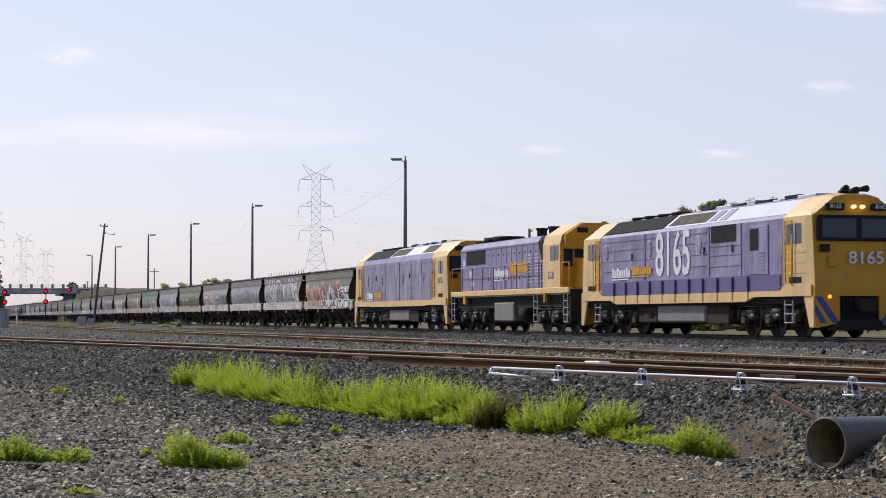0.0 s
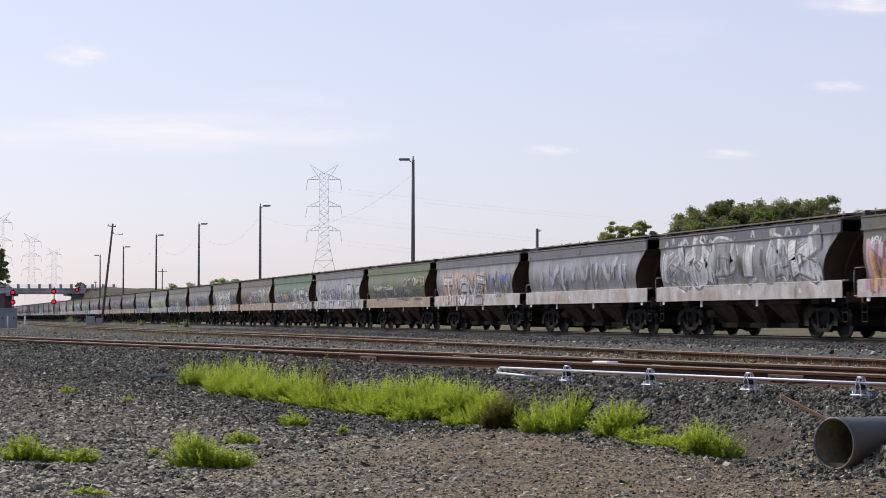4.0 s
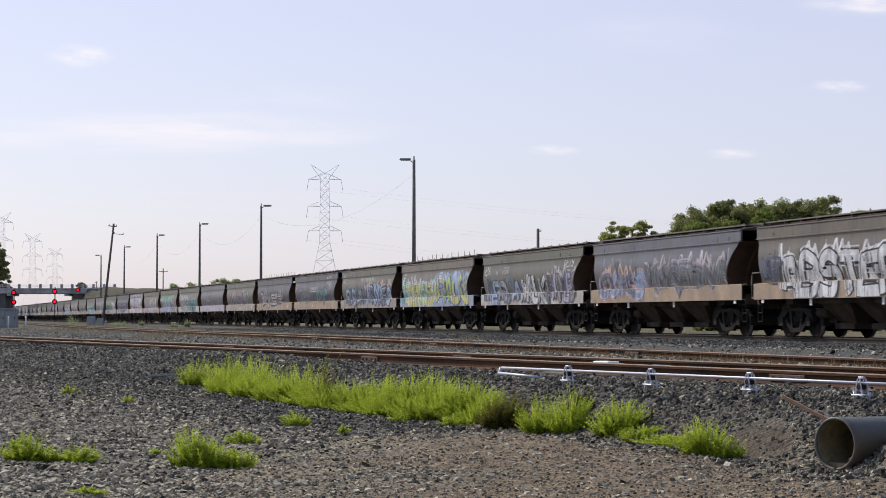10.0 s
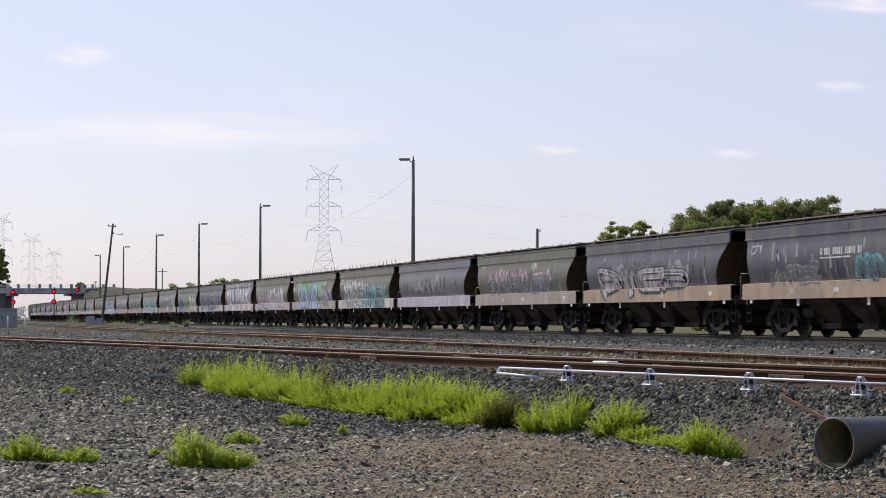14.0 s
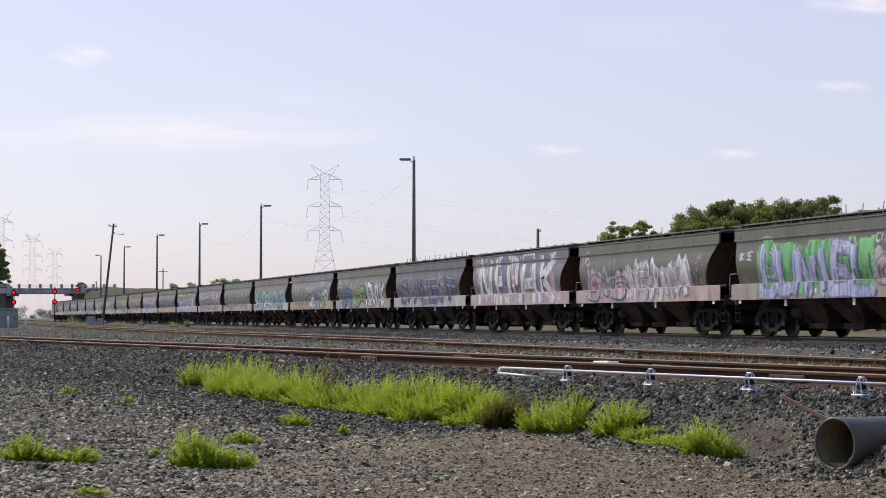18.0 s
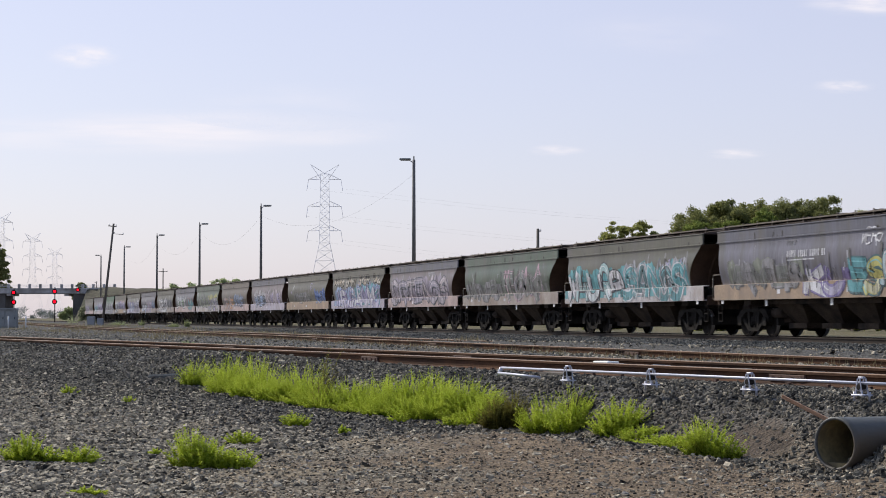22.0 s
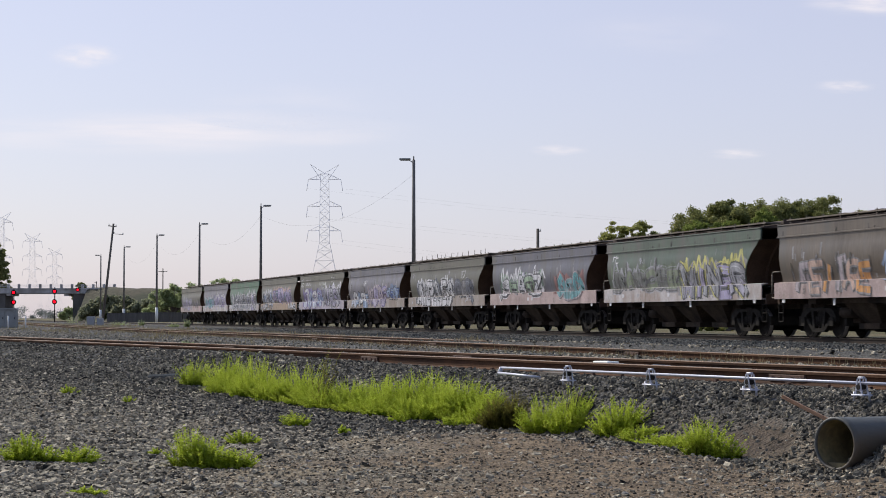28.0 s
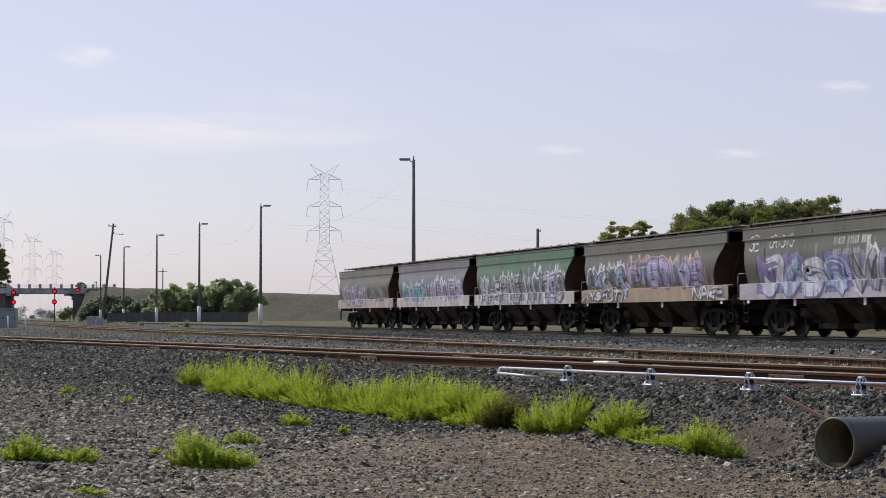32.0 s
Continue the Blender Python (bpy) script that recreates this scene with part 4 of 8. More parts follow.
            if crown:
                for r in runs:
                    paint.stroke(r, thick + 0.26, crown, 0.0052)
            for r in runs:
                paint.stroke([(p[0] + 0.07, p[1] - 0.05) for p in r], thick + 0.08, tuple(v * 0.5 for v in line), lift)
            for r in runs:
                paint.stroke(r, thick + 0.10, line, lift + 0.0009)
            for r in runs:
                paint.stroke(r, thick, fill[i % len(fill)], lift + 0.0018)
                if thick > 0.2:
                    # a second tone fading in from below, and a bright edge
                    c2 = tuple(0.55 * v + 0.45 * u for v, u in zip(fill[i % len(fill)], fill[(i + 1) % len(fill)] if len(fill) > 1 else line))
                    low = [p for p in r if p[1] < h0 + (h1 - h0) * 0.45]
                    if len(low) > 2:
                        paint.stroke(low, thick * 0.8, c2, lift + 0.0024)
                    paint.stroke([(p[0] - thick * 0.25, p[1] + 0.03) for p in r[: max(2, len(r) // 2)]], 0.035, tuple(min(0.85, v * 1.35 + 0.08) for v in fill[0]), lift + 0.0029)
            paint.finish(wagon, "painted_letter", "")
        # drips and scuffs over the letters
        self.streaks(rs, u0, u1, z0, z1, line, int((u1 - u0) * 1.5), 0.0178, 0.3)
        self.streaks(rs, u0, u1, z0, z1, (0.14, 0.13, 0.12), int((u1 - u0) * 2.5), 0.0182, 0.4)

    def tag(self, rs, u, z, size, c, n=5):
        """A quick thin scribble."""
        p = [(u, z)]
        for i in range(n):
            p.append((p[-1][0] + size * rs.uniform(-0.05, 0.5), z + size * rs.uniform(-0.6, 0.6)))
        self.stroke(bend(p), 0.048, c, 0.016)

    def scrawl(self, rs, letters, u, z, size, c):
        """Thin quick letters, written in one go."""
        for ch in letters:
            for run in GLYPHS[ch].split("|"):
                p = [(u + size * (int(q[0]) / 11 + 0.2 * int(q[1]) / 8) + rs.uniform(-0.02, 0.02), z + size * (int(q[1]) / 8 + rs.uniform(-0.06, 0.06))) for q in run.split()]
                self.stroke(bend(p), 0.038 + 0.02 * size, c, 0.0165)
            u += size * 0.82

    def bars(self, u0, u1, z, h, c, n=1, rs=None):
        """Rows of small upright bars for writing that cannot be read."""
        k = max(2, int((u1 - u0) / (h * 0.62)))
        for i in range(k):
            if i % 6 == 5:
                continue
            x = u0 + (u1 - u0) * (i + 0.5) / k
            self.stroke([(x, z), (x, z + h)], (u1 - u0) / k * 0.62, c, 0.010)

    def streaks(self, rs, u0, u1, z0, z1, c, n, lift=0.003, fat=1.0):
        for _ in range(n):
            x = rs.uniform(u0, u1)
            a = rs.uniform(z0, z1)
            self.stroke([(x, a), (x + rs.uniform(-0.05, 0.05), max(z0, a - rs.uniform(0.2, 0.7)))], rs.uniform(0.03, 0.14) * fat, c, lift)

    def finish(self, wagon, name="paint_cloud", label="sprayed cloud and drips of graffiti paint"):
        if not self.f:
            return
        me = bpy.data.meshes.new(name)
        me.from_pydata(self.v, [], self.f)
        for m in self.mats:
            me.materials.append(m)
        me.polygons.foreach_set("material_index", self.m)
        me.shade_smooth()
        ob = new(name, me)
        ob.parent = wagon
        if label:
            ob["label"] = label
        if name != "painted_letter":
            ob["kind"] = "stuff"


WH, SV, BK, CH = (0.72, 0.71, 0.74), (0.42, 0.42, 0.46), (0.03, 0.03, 0.035), (0.12, 0.12, 0.14)
BL, LB, NV, TE = (0.10, 0.19, 0.50), (0.34, 0.45, 0.66), (0.06, 0.07, 0.18), (0.12, 0.40, 0.44)
PU, LI, PK, RE = (0.24, 0.19, 0.42), (0.45, 0.40, 0.62), (0.58, 0.36, 0.44), (0.45, 0.12, 0.09)
YE, GR, OR, SA, TA = (0.62, 0.58, 0.16), (0.20, 0.42, 0.14), (0.70, 0.32, 0.08), (0.62, 0.42, 0.33), (0.52, 0.42, 0.30)
GH = (0.30, 0.29, 0.30)
SL, DT, MG, PI = (0.15, 0.16, 0.20), (0.10, 0.20, 0.22), (0.22, 0.23, 0.21), (0.50, 0.43, 0.46)
# side colour, sill colour, words, painted pieces: (letters, from, to, low, high, fills, outline, cloud, stroke, crown), then tags: (letters, from, height, size, colour)
WAGONS = [
    ("o", "w", "black and white and orange graffiti", [("MAPH", -6.1, -2.2, 1.2, 2.5, (OR, SA, OR), PU, PK, 0.34, None), ("HONSE", -1.6, 5.9, 1.18, 2.45, (WH, WH), BK, RE, 0.36, None)], [("STRALIA", -1.9, 2.62, 0.16, TA), ("MSN", -6.1, 2.55, 0.2, WH), ("EREGHY", 2.4, 2.62, 0.2, YE)]),
    ("w", "w", "silver letters with thin dark outlines over the whole side", [("KOPIAK", -6.2, 5.6, 1.55, 3.0, (SV, WH), GH, None, 0.5, WH)], [("NO", -6.0, 1.85, 0.3, PU)]),
    ("w", "w", "faded white side with scuffed lilac paint", [("IVIIVIVI", -5.5, 4.8, 1.9, 2.7, (SV, LI), SV, None, 0.2, None)], [("TE", 4.4, 2.2, 0.3, WH)]),
    ("w", "w", "pale scuffed side, white letters in a red cloud", [("TISME", -5.2, 1.6, 1.2, 2.5, (WH, PI, WH), CH, SA, 0.3, SA), ("MIN", 2.9, 4.9, 1.7, 2.3, (GH,), SL, BL, 0.2, None)], [("BALE", 2.8, 1.42, 0.26, WH)]),
    ("g", "t", "light green side with faded slogan and lettering", [("TVRMAESNL", -6.0, 5.2, 1.63, 2.05, (MG, DT), CH, None, 0.12, None), ("CITYZARB", 1.4, 5.7, 2.25, 2.66, (TA,), (0.13, 0.15, 0.07), None, 0.09, None)], []),
    ("w", "w", "silver letters with dark outlines on pale grey", [("WENS", -6.2, -1.1, 1.18, 2.25, (WH, SV), CH, SV, 0.32, None), ("SO", -0.9, 0.3, 1.7, 2.4, (LI, LI), PU, LI, 0.2, None), ("HAENS", 0.4, 5.9, 1.2, 2.45, (WH, SV), CH, SV, 0.34, None)], [("NERYZS", -3.0, 2.66, 0.26, TA), ("MIRAS", 0.6, 2.72, 0.26, LI)]),
    ("e", "g", "emerald green side, yellow and silver lettering", [("TAMOR", -6.0, 0.2, 1.63, 2.15, (LI, MG, PK), PU, PI, 0.16, None), ("FORS", -4.2, -0.8, 1.7, 2.3, (YE, GR), NV, None, 0.18, None), ("AMERS", 0.6, 5.6, 1.18, 2.35, (WH, SV), BK, SV, 0.3, None)], [("ET", -5.9, 2.45, 0.26, SV)]),
    ("o", "t", "olive side with faded yellow and grey lettering", [("KUSS", -6.0, -2.3, 1.63, 2.1, (GH, LI), CH, None, 0.14, None), ("DANN", -2.2, 1.2, 1.63, 2.3, (YE, PU, LI), CH, PU, 0.18, None), ("EAGUS", 1.4, 5.7, 1.63, 2.4, (MG, SV, YE), SV, None, 0.18, WH)], [("IVRY", -6.2, 1.35, 0.2, WH)]),
    ("n", "t", "brown-grey side with a sharp white piece", [("ABSTER", -5.0, 2.4, 1.18, 2.45, (WH, WH), BK, None, 0.32, WH), ("RASH", 2.9, 5.8, 1.65, 2.3, (SL,), NV, SL, 0.22, None), ("NE", -6.3, -5.1, 1.65, 2.3, (SL,), NV, SL, 0.22, None)], [("VE", 4.6, 2.55, 0.36, WH), ("MS", 2.6, 2.72, 0.3, SV)]),
    ("b", "t", "blue-grey side with ghosted pale lettering", [("COKS", -6.0, -1.4, 1.3, 2.15, (SL, LB), LI, None, 0.22, SA), ("MORESNA", -1.3, 5.8, 1.65, 2.4, (SL, SL), GH, None, 0.26, PI)], []),
    ("o", "w", "olive side with a row of blue and silver letters", [("MEROA", -6.1, -1.2, 1.2, 2.2, (SL, LB, SV), CH, SL, 0.24, None), ("WALK", -1.0, 2.2, 1.18, 2.3, (WH, SV), BK, None, 0.27, None), ("EIRNES", 2.4, 5.9, 1.25, 2.3, (SL, LI, GH), CH, SL, 0.2, PI)], [("ES", -6.2, 2.5, 0.36, WH), ("REGR", -3.6, 2.5, 0.24, SV), ("NETS", 4.6, 2.6, 0.34, WH)]),
    ("n", "u", "yellow lettering outlined in white and blue", [("TEGS", -6.2, 0.1, 1.18, 2.35, (YE, YE, (0.35, 0.55, 0.30)), WH, TE, 0.30, WH), ("PAUK", 0.4, 5.9, 1.18, 2.6, (YE, (0.45, 0.58, 0.14), YE), BL, LB, 0.36, LB)], [("HE", -6.2, 2.5, 0.3, WH)]),
    ("o", "g", "dark olive side, blue lettering under salmon peaks", [("POREAN", -5.5, -0.7, 1.3, 2.25, (LB, SL), SL, SL, 0.2, None), ("TRODES", -0.4, 5.6, 1.3, 2.35, (LB, SL, LB), NV, (0.20, 0.28, 0.36), 0.28, SA)], [("SE", -6.2, 2.65, 0.42, WH), ("FREBE", -1.6, 2.66, 0.24, SA)]),
    ("k", "t", "dark blue-grey side with white tags", [("VIRREZ", -5.0, -1.7, 1.6, 2.1, (SL,), GH, None, 0.12, None), ("MMI", 0.6, 3.4, 1.62, 2.15, (DT,), SL, None, 0.2, TE)], [("NORM", 3.7, 2.68, 0.42, WH), ("TSP", 4.2, 2.3, 0.32, WH), ("EH", -6.2, 2.55, 0.4, SV)]),
    ("k", "t", "dark blue-grey side with a broad silver piece", [("DIEP", -5.0, 3.2, 1.5, 2.3, (PI, SV), BK, GH, 0.36, CH)], []),
    ("o", "g", "olive side, dark letters under a salmon line", [("TIMERNER", -4.8, 3.6, 1.68, 2.3, (SL, SL), GH, (0.12, 0.11, 0.13), 0.24, PK)], [("HM", -3.2, 2.5, 0.3, TA), ("NM", 1.4, 2.55, 0.34, (0.6, 0.55, 0.4)), ("SEN", -5.9, 2.75, 0.2, YE)]),
    ("b", "l", "plain grey side with a hazy patch", [("IVVIVI", -4.6, 2.0, 1.9, 2.55, (GH,), GH, None, 0.3, None)], [("M", -6.0, 1.95, 0.3, WH)]),
    ("o", "w", "olive side with white and teal lettering", [("KING", -5.2, -0.7, 1.25, 2.4, (SL, GH), WH, GH, 0.22, WH), ("MINES", -0.5, 4.6, 1.2, 2.2, (TE, DT), CH, TE, 0.26, SV)], [("SE", -6.2, 2.6, 0.44, WH), ("HRE", 4.6, 2.0, 0.3, SV)]),
    ("o", "g", "olive side, lilac lettering in a green cloud", [("BUNIEL", -4.7, 2.2, 1.16, 2.65, ((0.46, 0.48, 0.74), (0.40, 0.46, 0.74)), PU, (0.14, 0.50, 0.16), 0.34, (0.16, 0.52, 0.18)), ("COMP", 2.5, 5.2, 1.5, 2.25, (PK, TE, LI), GH, PI, 0.22, None)], [("CITIZAN", 2.5, 2.62, 0.26, WH), ("OKISE", -6.3, 2.35, 0.24, WH)]),
    ("o", "p", "olive side with pink and spiky white lettering", [("SMS", -5.5, -1.6, 1.3, 2.1, (PK, SV), CH, PI, 0.28, SV), ("MEVINA", -1.3, 4.2, 1.25, 2.35, (WH, PI, WH), PI, SV, 0.26, WH)], [("NE", -6.2, 2.6, 0.44, WH), ("LH", 4.8, 2.4, 0.3, PK)]),
    ("l", "p", "tall white letters painted over the whole side", [], []),
    ("k", "l", "dark side with white outlined letters", [("SAMEEST", -5.4, 4.8, 1.3, 2.55, (NV, SL), SV, None, 0.3, None)], [("NRO", -0.2, 2.8, 0.22, RE), ("O", 4.9, 2.7, 0.4, SV)]),
    ("d", "g", "dark green side with blue, green and white lettering", [("UR", -5.2, -2.9, 1.3, 2.2, ((0.06, 0.11, 0.34), BL), NV, None, 0.36, None), ("MSP", -2.9, 0.8, 1.3, 2.3, (GR, (0.30, 0.38, 0.12)), NV, (0.34, 0.32, 0.16), 0.36, TA), ("RNIK", 1.3, 5.3, 1.2, 2.5, (WH, WH), CH, GH, 0.28, None)], [("SE", -6.1, 2.4, 0.44, WH), ("TERY", -4.6, 2.45, 0.3, SV)]),
    ("l", "t", "lilac-grey side with purple and teal lettering", [("ARMRES", -5.6, -0.8, 1.5, 2.2, (MG, GH), GH, (0.26, 0.28, 0.22), 0.2, None), ("KU", -0.4, 2.0, 1.2, 2.2, (WH, PU), PU, None, 0.3, None), ("ESR", 2.3, 5.2, 1.3, 2.25, (TE, YE, WH), DT, None, 0.26, None)], [("WERS", 3.0, 2.62, 0.36, WH), ("MIS", -1.6, 2.72, 0.24, CH)]),
    ("o", "w", "row of teal and white letters on an olive side", [("WHURP", -6.6, -0.7, 1.2, 2.35, (WH, (0.40, 0.58, 0.58)), CH, TE, 0.28, None), ("SANGS", -0.4, 5.2, 1.2, 2.35, (TE, DT), WH, TE, 0.3, SV)], []),
    ("d", "g", "dark green side with ghosted grey lettering", [("TARNERS", -6.4, -1.0, 1.4, 2.05, (GH, MG), GH, MG, 0.16, None), ("TOM", -0.7, 4.4, 1.4, 2.45, (MG, GH), PI, (0.17, 0.19, 0.17), 0.46, PK)], []),
    ("p", "p", "dusty pink side with dark outlined letters", [("DRTENGS", -5.9, 4.9, 1.35, 2.5, (PI, (0.40, 0.36, 0.44)), SL, (0.34, 0.29, 0.36), 0.28, None)], [("MEHTRN", 1.4, 2.68, 0.24, SV)]),
    ("o", "l", "pale blue bubble letters below a line of tan lettering", [("IRUS", -5.7, -0.6, 1.18, 2.25, (LI, WH), PU, LB, 0.34, None), ("AMMC", -0.3, 5.6, 1.18, 2.35, (WH, LI), PU, TE, 0.36, LB), ("PAWS GAWI SYER TAZ", -6.1, 5.8, 2.5, 2.95, (TA, (0.60, 0.54, 0.44)), (0.12, 0.11, 0.09), None, 0.13, None)], []),
    ("o", "t", "olive side with a solid blue piece", [("ANESK", -4.6, 1.0, 1.65, 2.2, (MG, GH), GH, None, 0.12, None), ("OOM", 2.8, 6.0, 1.63, 2.2, (BL, BL), LB, (0.06, 0.13, 0.42), 0.34, None)], [("M", -4.6, 2.4, 0.4, WH), ("ES", 1.2, 2.45, 0.34, LI)]),
    ("p", "l", "pink and lilac side with blue lettering", [("MAES", -5.2, -0.8, 1.5, 2.25, (LB, SL), SL, None, 0.22, WH), ("NIVIVEN", -0.5, 5.6, 1.6, 2.4, (PI, PI, LI), PI, PI, 0.28, None)], []),
    ("n", "p", "brown side with orange and pale blue lettering", [("FEITRE", -5.3, -0.9, 1.25, 2.2, (PI, SA, OR), GH, None, 0.18, None), ("AINILV", -0.2, 4.2, 1.5, 2.15, (LB, SL), SL, None, 0.16, LB)], []),
    ("d", "w", "green side with ghosted white lettering", [("BARCSE", -5.9, 0.2, 1.6, 2.25, (MG, (0.28, 0.33, 0.22)), GH, (0.16, 0.20, 0.13), 0.2, SV), ("MINER", 0.6, 5.6, 1.2, 2.3, (SV, LI), CH, GH, 0.28, YE)], [("HE", -6.0, 2.6, 0.36, WH)]),
    ("b", "p", "blue-grey side with green letters and a red cloud", [("SHARZ", -5.2, 0.2, 1.55, 2.35, (WH, (0.45, 0.60, 0.42)), CH, (0.24, 0.34, 0.26), 0.2, WH), ("OSD", 2.2, 5.2, 1.4, 2.2, (TE, (0.25, 0.45, 0.48)), PI, (0.34, 0.16, 0.15), 0.32, None)], []),
    ("o", "g", "olive side with sharp white letters", [("AWELLES", -5.0, 1.4, 1.18, 2.3, (WH, WH), BK, SL, 0.27, WH), ("PAR", 1.8, 4.8, 1.5, 2.25, (SL, GH), CH, GH, 0.28, None)], [("TEJ", 2.9, 2.45, 0.3, WH), ("GHET", 4.0, 1.4, 0.24, WH), ("V", -6.1, 2.6, 0.44, SV)]),
    ("l", "g", "lilac-grey side with white and pink letters", [("RAFE", -5.5, -1.6, 1.18, 2.0, (WH, LB), CH, None, 0.26, None), ("NORS", -1.3, 2.8, 1.25, 2.25, (PI, LI), PU, PI, 0.34, None), ("HERT", 3.0, 5.6, 1.6, 2.2, (LB, BL), SL, (0.18, 0.26, 0.42), 0.22, None)], [("NORM", -2.6, 2.4, 0.26, WH)]),
    ("o", "l", "olive side, pale blue letters in purple clouds", [("JOSR", -5.3, 0.2, 1.18, 2.3, (WH, LB), PU, PU, 0.38, None), ("VIRST", 0.5, 5.7, 1.3, 2.4, (SV, LI), CH, (0.26, 0.24, 0.34), 0.24, WH)], [("SE", -6.2, 2.62, 0.44, WH), ("CRISIS", -4.8, 2.68, 0.34, WH), ("JRIS", 3.0, 2.75, 0.3, WH)]),
    ("o", "t", "olive side with lilac lettering, white scrawl on the sill", [("AMCAR", -6.3, -2.4, 1.64, 2.3, (SL, LB, WH), CH, None, 0.22, WH), ("PTERIOE", -1.8, 4.6, 1.64, 2.5, (LI, DT, LI), PU, (0.30, 0.26, 0.36), 0.3, SA), ("NYSHUTT", -6.6, -2.2, 1.17, 1.58, (WH,), CH, None, 0.09, None), ("NAKE", 4.0, 6.6, 1.17, 1.58, (WH,), CH, None, 0.1, None)], []),
    ("e", "w", "faded green side with white and grey letters", [("MHERIE", -5.8, 0.0, 1.2, 2.2, (WH, SV), SL, (0.20, 0.22, 0.26), 0.2, WH), ("VITZES", 0.4, 5.5, 1.18, 2.35, (WH, LI, GH), SL, (0.20, 0.22, 0.26), 0.22, WH)], []),
    ("l", "w", "lilac-grey side with teal and purple clouds of paint", [("ONES", -5.6, -1.2, 1.5, 2.2, (TE, LB), SV, (0.28, 0.42, 0.46), 0.26, WH), ("MANES", -0.4, 5.4, 1.5, 2.3, (LI, PU), WH, (0.30, 0.26, 0.44), 0.26, WH)], []),
    ("o", "p", "olive side with pale lilac lettering", [("HERVEN", -5.6, 0.4, 1.4, 2.2, (LI, SV), GH, (0.32, 0.29, 0.40), 0.24, SV), ("PIE", 1.4, 4.8, 1.6, 2.1, (GH, PU), GH, None, 0.2, None)], []),
]
PITCH, FIRST = 14.65, 107.2


def text_mesh(name, words, size, material, parent, m, sx=1.0, depth=0.004, label=""):
    """Lettering in the built-in font, flat, its middle at the origin, in the local xz plane of m."""
    cu = bpy.data.curves.new(name, "FONT")
    cu.body, cu.size, cu.align_x, cu.align_y = words, size, "CENTER", "CENTER"
    cu.extrude, cu.resolution_u, cu.offset = depth, 3, size * 0.012
    ob = new(name, cu)
    me = bpy.data.meshes.new_from_object(ob.evaluated_get(bpy.context.evaluated_depsgraph_get()))
    bpy.data.objects.remove(ob)
    me.transform(m @ Matrix.Diagonal((sx, 1, 1, 1)))
    me.materials.clear()
    me.materials.append(material)
    o = new(name, me)
    o.parent = parent
    if label:
        o["label"] = label
    return o


